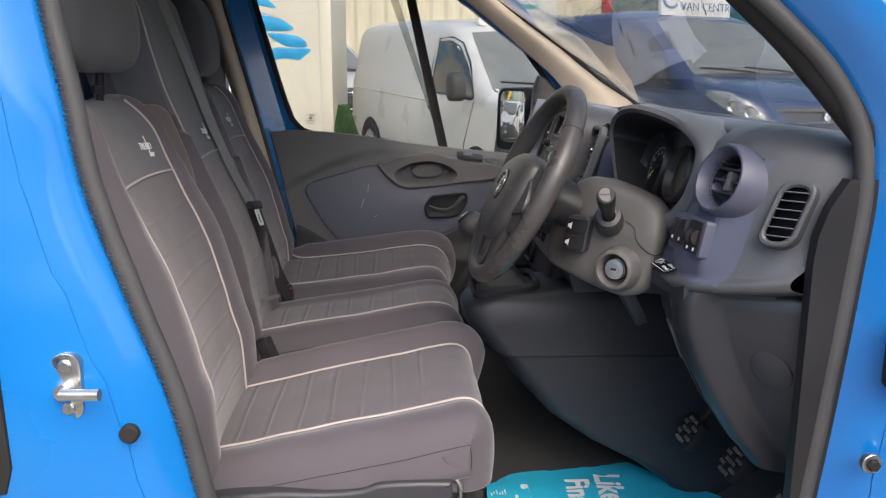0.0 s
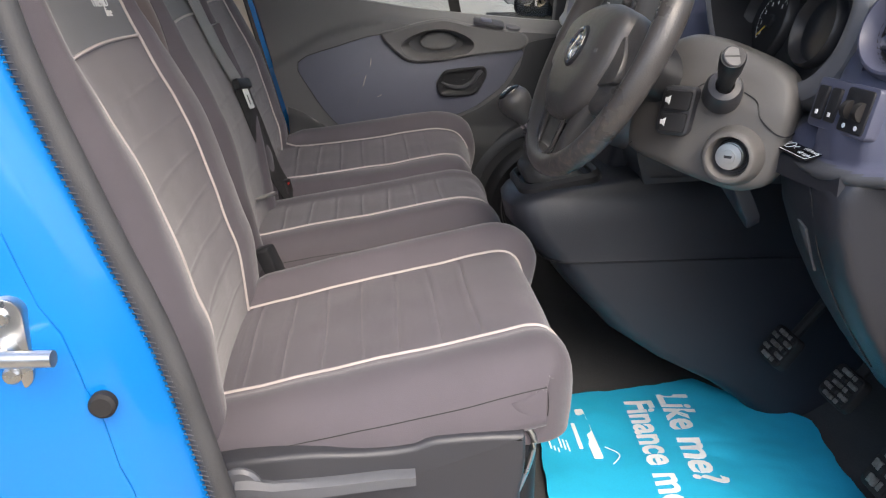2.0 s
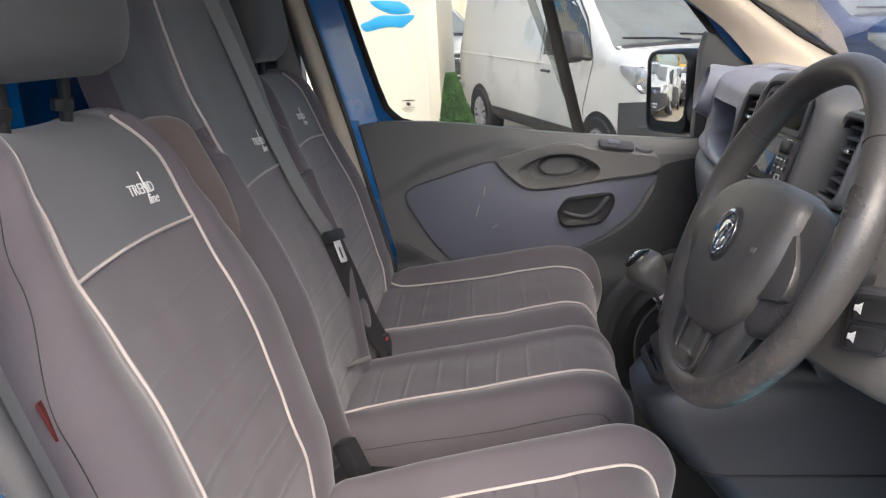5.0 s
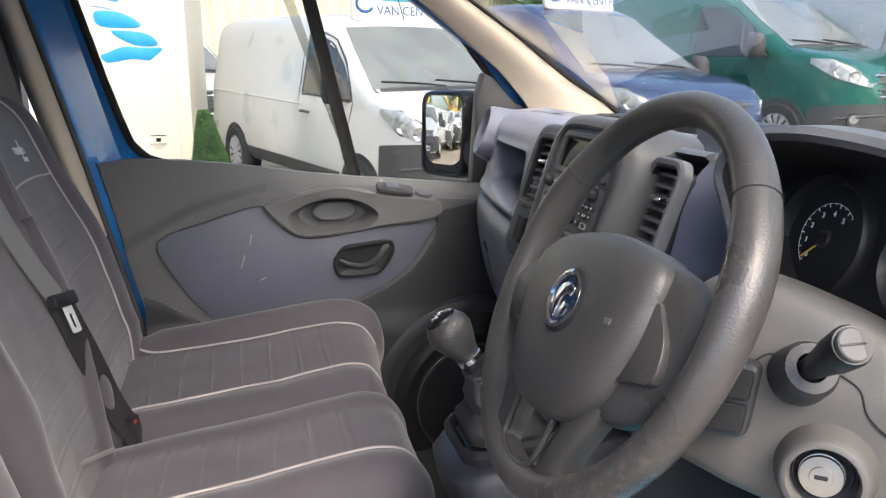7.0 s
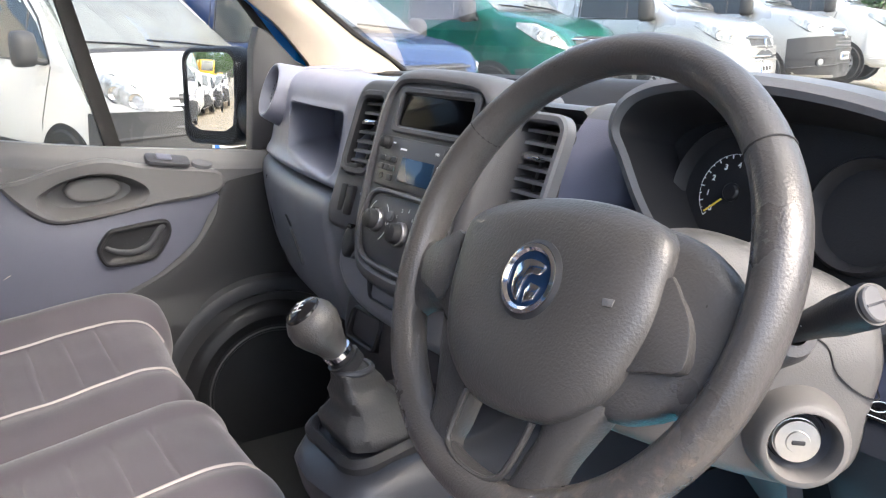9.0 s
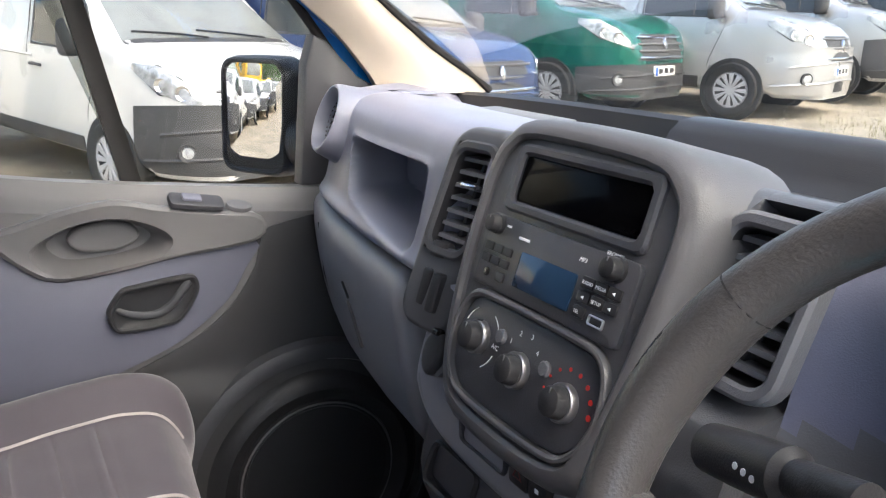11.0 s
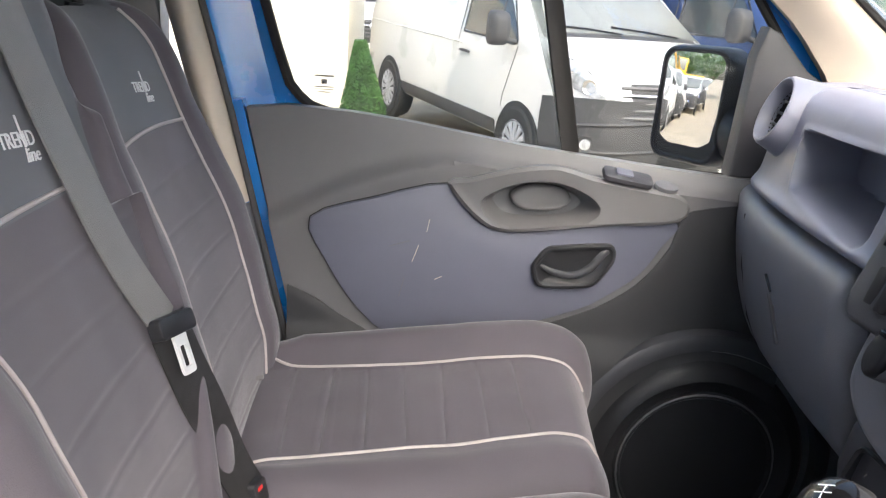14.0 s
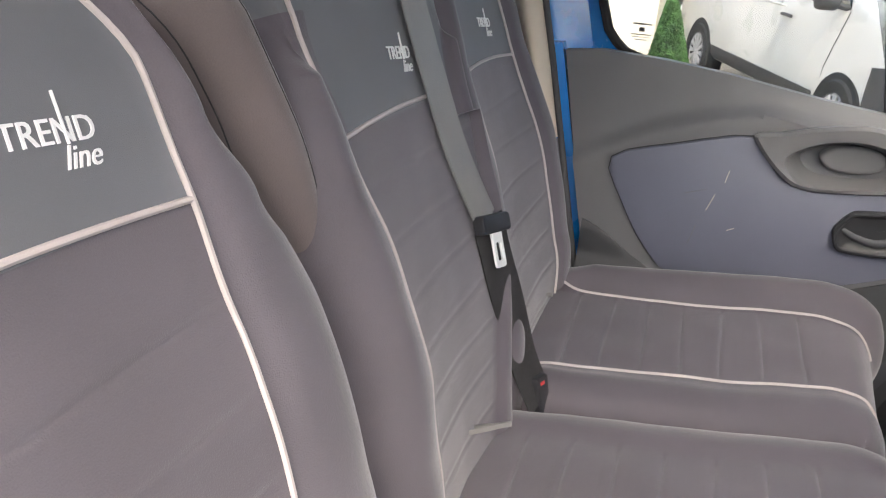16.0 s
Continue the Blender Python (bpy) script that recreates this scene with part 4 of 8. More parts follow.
PE = [(1.2, 1.32), (1.12, 1.345), (1.06, 1.357), (1.03, 1.362), (1.0, 1.365), (0.975, 1.362), (0.955, 1.35), (0.935, 1.32), (0.922, 1.28), (0.91, 1.24), (0.895, 1.217), (0.882, 1.202), (0.870, 1.192), (0.866, 1.182), (0.878, 1.173), (0.93, 1.168), (0.98, 1.16), (1.02, 1.155), (1.05, 1.15), (1.1, 1.15)]


def lerp_profile(a, b, t):
    return [(x0 + (x1 - x0) * t, z0 + (z1 - z0) * t) for (x0, z0), (x1, z1) in zip(a, b)]


def sunk(p):
    """The profile hollowed out behind the instrument cluster."""
    return [(x + (0.03 if k == 6 else 0.075 if 6 < k < 10 else 0.0), z) for k, (x, z) in enumerate(p)]


def along(prof, per=10):
    """A profile (x, z) as a function of its share of length."""
    c = spline([(x, 0, z) for x, z in prof], per)
    d = [0.0]
    for q, r in zip(c, c[1:]):
        d.append(d[-1] + (r - q).length)
    xs, zs = [(u / d[-1], q.x) for u, q in zip(d, c)], [(u / d[-1], q.z) for u, q in zip(d, c)]
    return lambda v: (lerp_table(xs, v), lerp_table(zs, v))


def moved(p, d):
    return [(x + (d if k > 3 and k < 18 else 0), z) for k, (x, z) in enumerate(p)]


def dented(p):
    """The profile sunk behind an air vent."""
    return [(x + (0.06 if 6 < k < 11 else 0.0), z) for k, (x, z) in enumerate(p)]


def swelled(p):
    """The profile brought forward where the switches sit."""
    return [(x - (0.012 if k in (9, 10) else 0.0), z) for k, (x, z) in enumerate(p)]


# middle and driver's side: one moulding through smooth stations
stations = [(0.16, moved(PM, 0.02)), (0.12, PM), (0, PM), (-0.135, PM), (-0.143, PM), (-0.144, dented(PM)), (-0.213, dented(PM)), (-0.214, lerp_profile(PM, PR, 0.3)), (-0.27, lerp_profile(PM, PR, 0.8)), (-0.30, sunk(PR)), (-0.5, sunk(PR)), (-0.60, sunk(PR)), (-0.614, PR), (-0.625, swelled(PR)), (-0.66, swelled(PR)), (-0.70, lerp_profile(swelled(PR), PE, 0.10)), (-0.735, lerp_profile(PR, PE, 0.34)), (-0.765, lerp_profile(PR, PE, 0.64)), (-0.785, lerp_profile(PR, PE, 0.92)), (-0.79, PE)]
dl = []
for (y0, p0), (y1, p1) in zip(stations, stations[1:]):
    for k in range(6):
        y = y0 + (y1 - y0) * k / 6
        dl.append([Vector((q.x + (0.06 if math.hypot(y + 0.686, q.z - 1.318) < 0.040 and q.x < 0.9 else 0.0), y, q.z)) for q in spline([(x, 0, z) for x, z in lerp_profile(p0, p1, k / 6)], 3)])
dash_body = part("body", loft(dl, closed=False), CHAR_DIM, dash, "charcoal grained dashboard moulding")
dash_body.data.materials.append(SLATE_SHADED)
dash_body.data.materials.append(PLASTIC_DARK)
# index 1 is the darkened slate: painted shade beside the instruments
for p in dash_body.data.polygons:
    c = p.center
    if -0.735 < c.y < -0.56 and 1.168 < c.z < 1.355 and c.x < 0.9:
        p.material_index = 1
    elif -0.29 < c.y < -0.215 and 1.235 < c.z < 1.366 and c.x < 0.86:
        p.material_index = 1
    elif 0.86 < c.x and -0.2 < c.y:
        p.material_index = 2
# passenger's side: upper moulding with the open cubby
UPPER = along([(1.0, 1.345), (0.94, 1.372), (0.87, 1.384), (0.815, 1.389), (0.778, 1.385), (0.757, 1.370), (0.747, 1.347), (0.741, 1.315), (0.735, 1.28), (0.728, 1.25), (0.719, 1.236), (0.716, 1.228), (0.724, 1.220), (0.76, 1.216)])
SWEEP = [(0.2, -0.037), (0.262, -0.035), (0.42, -0.021), (0.54, -0.004), (0.60, 0.006), (0.66, 0.019), (0.72, 0.036), (0.79, 0.06)]
CUBBY = [(0.545, 1.334), (0.525, 1.258), (0.268, 1.236), (0.258, 1.337)]


def cubby_in(y, z):
    """How far inside the cubby's mouth a place of the face lies."""
    acc = 0.0
    for k in range(4):
        (y0, z0), (y1, z1) = CUBBY[k], CUBBY[(k + 1) % 4]
        l = math.hypot(y1 - y0, z1 - z0)
        d = ((y - y0) * (z1 - z0) - (z - z0) * (y1 - y0)) / l
        acc += math.exp(-d / (0.011 if k == 1 else 0.007))
    return -0.007 * math.log(acc)


def upper_fn(u, v):
    y = 0.79 - 0.672 * u
    x, z = UPPER(v)
    x += lerp_table(SWEEP, y)
    x += 0.06 * max(0.0, (y - 0.70) / 0.09) ** 2
    if v > 0.3 and 1.22 < z < 1.36:
        d = cubby_in(y, z)
        t = clamp01((d + 0.002) / 0.011)
        x += 0.085 * t * t * (3 - 2 * t) - 0.0025 * math.exp(-((d + 0.004) / 0.004) ** 2)
    if v > 0.3 and math.hypot(y - 0.640, z - 1.345) < 0.047:
        x += 0.06
    if 0.147 < y < 0.2 and 1.266 < z < 1.368:
        x += 0.05
    return Vector((x, y, z))


part("upper_moulding", sheet(upper_fn, 222, 130, 0.004, (1, 0, -0.2)), SLATE_LIT, dash, "slate blue upper moulding with an open cubby")
part("cubby_panel", slab(lambda a, b, c=0: Vector((0.783 - c - 0.10 * (0.33 - a), a, b)), rr(0.075, 0.062, 0.006, 4, 0.318, 1.29), -0.01, 0.004, 0.003), PLASTIC_BLUE, dash)
# glovebox front below it
LOWER = along([(0.745, 1.214), (0.716, 1.213), (0.697, 1.203), (0.688, 1.185), (0.688, 1.15), (0.697, 1.09), (0.712, 1.03), (0.738, 0.975), (0.79, 0.94), (0.9, 0.925), (1.1, 0.92)])


def lower_dash_fn(u, v):
    y = 0.79 - 0.534 * u
    x, z = LOWER(v)
    x += (lerp_table(SWEEP, y) + 0.022) * (1.0 if x < 0.9 else 0.0)
    x += 0.03 * (1 - math.sqrt(max(0.0, 1 - clamp01((0.29 - y) / 0.034) ** 2)))
    return Vector((x, y, z))


part("glovebox_front", sheet(lower_dash_fn, 70, 60, 0.004, (1, 0, 0.2)), CHAR_LIT, dash, "charcoal rounded glovebox front")
GBX = lambda y, z: min((lower_dash_fn((0.79 - y) / 0.534, k / 120) for k in range(10, 100)), key=lambda q: abs(q.z - z))
part("glovebox_seam", tube([GBX(y, z) + Vector((-0.0005, 0, 0)) for y, z in ((0.66, 1.185), (0.652, 1.10), (0.64, 1.02), (0.60, 0.985))], 0.0013, 5), PLASTIC_DARK, dash)
part("glovebox_latch", loft([[GBX(y, z) + Vector((-o, 0, 0)) for y, z in ((0.482, 1.112), (0.462, 1.096), (0.446, 1.052), (0.456, 1.046))] for o in (-0.004, 0.004)]), PLASTIC_MID, dash, "glovebox latch")
part("latch_slot", tube([GBX(0.50, 1.137) + Vector((-0.001, 0, 0)), GBX(0.476, 1.118) + Vector((-0.001, 0, 0))], 0.0022, 6), PLASTIC_DARK, dash)
# dark deck and trough between the mouldings and the windscreen
part("deck", sheet(lambda u, v: Vector((max(lerp_table([(0, 0.86), (0.15, 0.93), (0.35, 0.95), (0.6, 1.03), (0.68, 1.045), (1, 1.17)], v), 0.86 + 0.2 * clamp01((1.6 * u - 1.44) / 0.11)), 0.8 - 1.6 * u, lerp_table([(0, 1.358), (0.15, 1.345), (0.35, 1.325), (0.6, 1.332), (0.68, 1.388), (1, 1.322)], v) - 0.012 * (2 * u - 1) ** 4)), 24, 30, 0.006, (0, 0, -1)), PLASTIC_DARK, dash, "dark deck under the windscreen")
part("deck_insert", slab(lambda a, b, c=0: Vector((b, a, 1.3745 + c)), [(0.46, 0.875), (0.30, 0.865), (0.27, 0.885), (0.28, 0.93), (0.47, 0.935)], -0.02, 0.0035, 0.003), PLASTIC_MID, dash, "pale grey insert on the deck")


def vent_slats(pl, w, h, n, parent, c0=-0.012, tilt=0.006):
    for k in range(n):
        b = -h / 2 + h * (k + 0.5) / n
        part("slat", loft([[pl(-w / 2, b - 0.002, c0 + tilt), pl(-w / 2, b + 0.002, c0 + tilt), pl(-w / 2, b + 0.006, c0 - tilt), pl(-w / 2, b + 0.002, c0 - tilt)],
                           [pl(w / 2, b - 0.002, c0 + tilt), pl(w / 2, b + 0.002, c0 + tilt), pl(w / 2, b + 0.006, c0 - tilt), pl(w / 2, b + 0.002, c0 - tilt)]]), PLASTIC, parent, smooth=False)


def square_vent(o, u, v, w, h, skew, rim_mat, tab):
    """An air vent: rim, dark throat, slats and a bright tab."""
    pl0 = plane(o, u, v)
    pl = lambda a, b, c=0.0: pl0(a + skew * b, b, c)
    loop = rr(w, h, 0.012, 5)
    vt = part("air_vent", ringplate(pl, grow(loop, 0.012), loop, -0.01, 0.005, 0.003, floor=-0.04), rim_mat, dash, "air vent with dark slats")
    vt.data.materials.append(PLASTIC_DARK)
    for p in vt.data.polygons:
        q = p.center - pl0(0, 0, 0)
        if q.dot(pl0(0, 0, 1) - pl0(0, 0, 0)) < -0.015:
            p.material_index = 1
    vent_slats(pl, w - 0.002, h - 0.004, 7, vt)
    part("tab", slab(pl, rr(0.026, 0.006, 0.0025, 3, tab[0], tab[1]), -0.008, 0.004, 0.002), CHROME, vt, "silver vent tab")
    part("spine", slab(pl, rr(0.006, h - 0.01, 0.002, 2), -0.022, -0.012, 0.001), PLASTIC_DARK, vt)
    return vt


square_vent((0.700, 0.172, 1.316), (0.12, -1, 0), (0.27, -0.14, 0.95), 0.056, 0.104, 0.0, PLASTIC_LOW, (0.004, 0.016))
square_vent((0.721, -0.178, 1.308), (-0.05, -1, 0), (0.30, -0.08, 0.95), 0.070, 0.104, 0.0, PLASTIC, (0.0, 0.012))


def round_vent(o, u, v, R, m):
    pl = plane(o, u, v)
    vt = part("round_vent", lathe(pl, [(R * 1.5, -0.10), (R * 1.4, -0.06), (R * 1.26, -0.036), (R * 1.15, -0.008), (R * 1.08, 0.012), (R * 1.02, 0.0175), (R * 0.96, 0.018), (R * 0.88, 0.012), (R * 0.80, -0.004), (R * 0.76, -0.03)], 36), m, dash, "round swivelling air vent")
    part("throat", lathe(pl, [(R * 0.815, -0.001), (R * 0.775, -0.012), (R * 0.745, -0.034)], 32), PLASTIC_DARK, vt)
    b = part("barrel", disc(pl, 0, 0, R * 0.73, -0.04, -0.03, 0.001, 28), PLASTIC_DARK, vt)
    for k in (-1, 0, 1):
        wd = 2 * R * math.sqrt(max(0.05, 0.5 - (k * 0.36) ** 2))
        part("slat", box(pl, -wd / 2, wd / 2, k * R * 0.36 - 0.002, k * R * 0.36 + 0.002, -0.028, -0.002, 0.001), PLASTIC_LOW, vt)
    part("tab", slab(pl, rr(0.012, 0.03, 0.004, 3), -0.012, 0.0, 0.003), PLASTIC_MID, vt)


round_vent((0.752, 0.640, 1.345), (-0.12, -1, 0), (0.35, -0.04, 0.94), 0.051, SLATE_LIT)
round_vent((0.806, -0.686, 1.318), (0.25, -1, 0), (0.3, 0.08, 0.95), 0.05, SLATE_SHADED)
# oval side vent at the dash end
pv = plane((0.862, -0.768, 1.28), (0.72, -0.70, 0), (0.38, 0.05, 0.92))
ov = part("side_vent", ringplate(pv, rr(0.052, 0.100, 0.02, 6), rr(0.036, 0.082, 0.015, 6), -0.03, 0.009, 0.003, floor=0.001), CHAR_DIM, dash, "slotted side window vent")
part("throat", slab(pv, rr(0.0355, 0.0815, 0.015, 6), 0.0, 0.002, 0.0005), DISPLAY, ov)
for k in range(6):
    part("slat", box(pv, -0.018, 0.018, -0.033 + 0.0132 * k - 0.0008, -0.033 + 0.0132 * k + 0.0008, 0.0015, 0.007, 0.0004), PLASTIC, ov)
# left rocker switches, rim roller
for y in (0.201, 0.177):
    r = plane((0.676 - (0.201 - y) * 0.1, y, 1.218), (0.12, -1, 0), (0.2, -0.14, 0.97))
    part("rocker_switch", slab(r, rr(0.017, 0.045, 0.004, 3), -0.006, 0.006, 0.003), PLASTIC_DARK, dash, "black rocker switch")
VC = plane((0.700, 0.172, 1.316), (0.12, -1, 0), (0.25, -0.15, 0.95))
vc_out = [(p.x, p.y) for p in resample([Vector((a, b, 0)) for a, b in rr(0.094, 0.226, 0.030, 6, 0.0, -0.035)], 90)]
vc_in = []
for a, b in vc_out:
    k = max(abs(a) / 0.036, abs(b) / 0.060)
    vc_in.append((a / k, b / k))
part("vent_column", loft([[VC(a, b, c) for a, b in grow(vc_out, g)] for g, c in ((0.004, -0.06), (0.002, -0.012), (0.0, -0.004), (-0.003, 0.0), (-0.008, 0.0015))] + [[VC(a, b, 0.0015) for a, b in vc_in], [VC(a, b, -0.03) for a, b in vc_in]], cap0=False, cap1=False), CHAR_DIM, dash, "charcoal column round the vent and rocker switches")
part("vent_wheel", slab(plane((0.684, 0.187, 1.262), (0.12, -1, 0), (0.2, -0.14, 0.97)), rr(0.03, 0.018, 0.007), -0.006, 0.004, 0.002), PLASTIC_DARK, dash)

# ---- centre stack ----
STACK = mat("plastic_stack", (0.068, 0.068, 0.073), 0.4, vary=0.1, scale=5, bump=0.3, fine=800)
ST = plane((0.692, -0.003, 1.31), (0, -1, 0), (0.316, 0, 0.949))
# a = to the driver's side, b = up, c = towards the cab
stack_loop = [(-0.118, 0.046), (-0.105, 0.074), (-0.07, 0.087), (0.07, 0.084), (0.108, 0.068), (0.12, 0.042), (0.118, -0.02), (0.112, -0.08), (0.098, -0.135), (0.065, -0.168), (-0.065, -0.168), (-0.100, -0.135), (-0.114, -0.08), (-0.119, -0.02)]
sl = [(p.x, p.y) for p in spline([(a, b, 0) for a, b in stack_loop], 4, True)]
stack = part("centre_surround", loft([[ST(a, b, -0.10) for a, b in grow(sl, 0.03)], [ST(a, b, -0.03) for a, b in grow(sl, 0.024)], [ST(a, b, -0.008) for a, b in grow(sl, 0.020)], [ST(a, b, 0.002) for a, b in grow(sl, 0.015)], [ST(a, b, 0.0065) for a, b in grow(sl, 0.008)], [ST(a, b, 0.007) for a, b in grow(sl, 0.002)], [ST(a, b, 0.004) for a, b in grow(sl, -0.002)], [ST(a, b, -0.005) for a, b in grow(sl, -0.004)]]), STACK, dash, "rounded charcoal centre console surround")
part("face", slab(ST, grow(sl, -0.002), -0.008, 0.0008, 0.001), STACK, stack, "charcoal console face")
# display housing
part("display_frame", ringplate(ST, rr(0.188, 0.064, 0.008, 4, 0.004, 0.047), rr(0.166, 0.044, 0.005, 4, 0.004, 0.047), -0.002, 0.0065, 0.0025, floor=0.0012), PLASTIC_LOW, stack, "black display frame")
part("display", slab(ST, rr(0.164, 0.042, 0.004, 3, 0.004, 0.047), 0.001, 0.0025, 0.0006), DISPLAY, stack, "blank glossy black display")
# radio
rad = part("radio", slab(ST, rr(0.204, 0.068, 0.006, 4, 0.0, -0.024), -0.002, 0.006, 0.002), PLASTIC_LOW, stack, "black car radio with a small screen")
part("screen", slab(ST, rr(0.078, 0.032, 0.002, 2, 0.0, -0.031), 0.004, 0.0075, 0.0006), mat("radio_screen", (0.012, 0.03, 0.06), 0.06, vary=0.1, rvary=0.0), rad, "blue-grey radio screen")


RING_GREY = mat("ring_grey", (0.2, 0.2, 0.21), 0.3, metal=0.8, vary=0.05)


def knob(pl, x, y, r, h, parent, ring=True, label=""):
    k = part("knob", lathe(pl, [(r * 1.1, 0.0), (r * 1.1, h * 0.3), (r * 1.0, h * 0.36), (r * 0.95, h * 0.8), (r * 0.86, h * 0.95), (r * 0.7, h), (0, h * 1.02)], 26, x, y), PLASTIC_DARK, parent, label or "black rotary knob")
    if ring:
        part("ring", lathe(pl, [(r * 1.2, 0.0), (r * 1.2, h * 0.32), (r * 1.12, h * 0.40), (r * 1.0, h * 0.40), (r * 1.0, 0.0)], 26, x, y), RING_GREY, k, "thin dark chrome ring")
    part("pointer", box(lambda a, b, c=0: pl(x + a, y + b, c), -0.0006, 0.0006, r * 0.5, r * 0.85, h * 0.9, h + 0.0004, 0.0002), PLASTIC_MID, k)
    return k


UP6 = lambda a, b, c=0.0: ST(a, b, 0.006 + c)
knob(UP6, -0.084, 0.0, 0.0085, 0.013, rad, False)
knob(UP6, 0.079, 0.0, 0.0095, 0.014, rad, False)
for i in range(3):
    for j in range(2):
        part("button", slab(UP6, rr(0.013, 0.008, 0.0015, 2, -0.088 + 0.0145 * i, -0.021 - 0.0115 * j), -0.001, 0.002, 0.0008), PLASTIC_DARK, rad)
part("socket", disc(UP6, -0.082, -0.045, 0.0042, 0, 0.001, 0.0004, 14), GLOSS_BLACK, rad)
part("button", slab(UP6, rr(0.013, 0.009, 0.0015, 2, -0.06, -0.045), -0.001, 0.002, 0.0008), PLASTIC_DARK, rad)
for i, (tx, x, y) in enumerate((("RADIO", 0.053, -0.018), ("MEDIA", 0.069, -0.018), ("", 0.085, -0.018), ("", 0.053, -0.03), ("SETUP", 0.069, -0.03), ("", 0.085, -0.03), ("TEL", 0.053, -0.042))):
    b = part("button", slab(UP6, rr(0.0145, 0.0095, 0.0015, 2, x, y), -0.001, 0.002, 0.0008), PLASTIC_DARK, rad)
    if tx:
        part("lettering", letters(UP6, tx, 0.0042, x - 0.0056, y - 0.0016, 0.0021, thick=0.0001), WHITE_PRINT, b)
    else:
        part("arrow", slab(UP6, [(x - 0.002, y), (x + 0.0012, y + 0.0014), (x + 0.0012, y - 0.0014)], 0.002, 0.0024, 0.0001), WHITE_PRINT, b)
part("usb_port", ringplate(UP6, rr(0.018, 0.0085, 0.0015, 2, 0.074, -0.044), rr(0.0145, 0.0055, 0.0008, 2, 0.074, -0.044), -0.001, 0.0022, 0.0006, floor=-0.002), STEEL, rad, "metal USB socket")
part("lettering", letters(UP6, "BROWSE", 0.0048, 0.062, 0.0085, 0.0002, thick=0.0001), WHITE_PRINT, rad)
part("lettering", letters(UP6, "MP3", 0.0052, 0.034, -0.004, 0.0002, thick=0.0001, shear=0.3), WHITE_PRINT, rad)
part("print_bar", box(UP6, -0.05, -0.034, -0.006, -0.0035, 0, 0.0004, 0.0001), WHITE_PRINT, rad)
part("print_bar", box(UP6, -0.072, -0.065, 0.0005, 0.0025, 0, 0.0004, 0.0001), WHITE_PRINT, rad)
# heater controls
hvl = [(p.x, p.y) for p in spline([(-0.099, -0.092, 0), (-0.086, -0.072, 0), (-0.05, -0.068, 0), (0.05, -0.068, 0), (0.086, -0.072, 0), (0.099, -0.092, 0), (0.099, -0.12, 0), (0.085, -0.146, 0), (0.055, -0.156, 0), (-0.055, -0.156, 0), (-0.087, -0.145, 0), (-0.1, -0.12, 0)], 4, True)]
hv = part("heater_panel", slab(ST, hvl, -0.002, 0.003, 0.002), PLASTIC_LOW, stack, "black heater control panel")
part("heater_bezel", loft([[ST(a, b, c) for a, b in grow(hvl, g)] for g, c in ((0.009, -0.002), (0.009, 0.004), (0.007, 0.0072), (0.0045, 0.0078), (0.002, 0.0065), (0.001, 0.0))], cap0=False, cap1=False), STACK, stack, "raised charcoal bezel round the heater controls")
HP = lambda a, b, c=0.0: ST(a, b, 0.003 + c)
for x, y in ((-0.066, -0.104), (0.0, -0.112), (0.066, -0.114)):
    knob(HP, x, y, 0.0135, 0.019, hv)
for x, y in ((-0.034, -0.093), (0.033, -0.098)):
    part("button", disc(HP, x, y, 0.007, 0, 0.004, 0.0015, 18), PLASTIC, hv)
for k in range(9):
    a = radians(200 - 25 * k)
    part("mark", disc(HP, 0.066 + 0.029 * math.cos(a), -0.114 + 0.027 * math.sin(a), 0.0010 + 0.00022 * k, 0, 0.0004, 0.0001, 8), RED, hv, "red heat mark")
for t, x, y in (("1", -0.022, -0.094), ("2", -0.012, -0.084), ("3", 0.004, -0.082), ("4", 0.016, -0.092), ("A/C", -0.045, -0.107)):
    part("lettering", letters(HP, t, 0.0065, x, y, 0.0003, thick=0.0001), WHITE_PRINT, hv)
for s_ in (120, 20, -60):
    part("dial_arc", tube([HP(-0.066 + 0.028 * math.cos(radians(a)), -0.104 + 0.028 * math.sin(radians(a)), 0.0003) for a in range(s_, s_ + 50, 10)], 0.0005, 4), WHITE_PRINT, hv)
# collar round the foot of the stack, with tray, hazard and lock buttons
hsl = [(-0.150, -0.09), (-0.196, -0.10), (-0.202, -0.14), (-0.196, -0.185), (-0.17, -0.222), (-0.11, -0.24), (0.0, -0.244), (0.11, -0.24), (0.165, -0.22), (0.19, -0.18), (0.195, -0.12), (0.15, -0.09)]
hs_loop = [(p.x, p.y) for p in spline([(a, b, 0) for a, b in hsl], 5, True)]
HC = lambda a, b, c=0.0: ST(a, b, -0.022 + c - 0.35 * max(0.0, -0.19 - b))
part("stack_collar", slab(HC, hs_loop, -0.06, 0.0, 0.014, 5), CHAR_LIT, dash, "charcoal collar round the foot of the centre stack")
lt = lambda a, b, c=0.0: HC(a, b - 0.200, c)
part("tray", ringplate(lt, rr(0.082, 0.034, 0.008, 4, -0.052, 0.0), rr(0.074, 0.026, 0.006, 4, -0.052, 0.0), -0.03, 0.002, 0.002, floor=-0.012), PLASTIC_LOW, dash, "shallow storage slot")
hz_ = part("button", slab(lt, rr(0.028, 0.026, 0.004, 3, 0.012, 0.0), -0.014, 0.004, 0.002), PLASTIC_DARK, dash, "hazard light button")
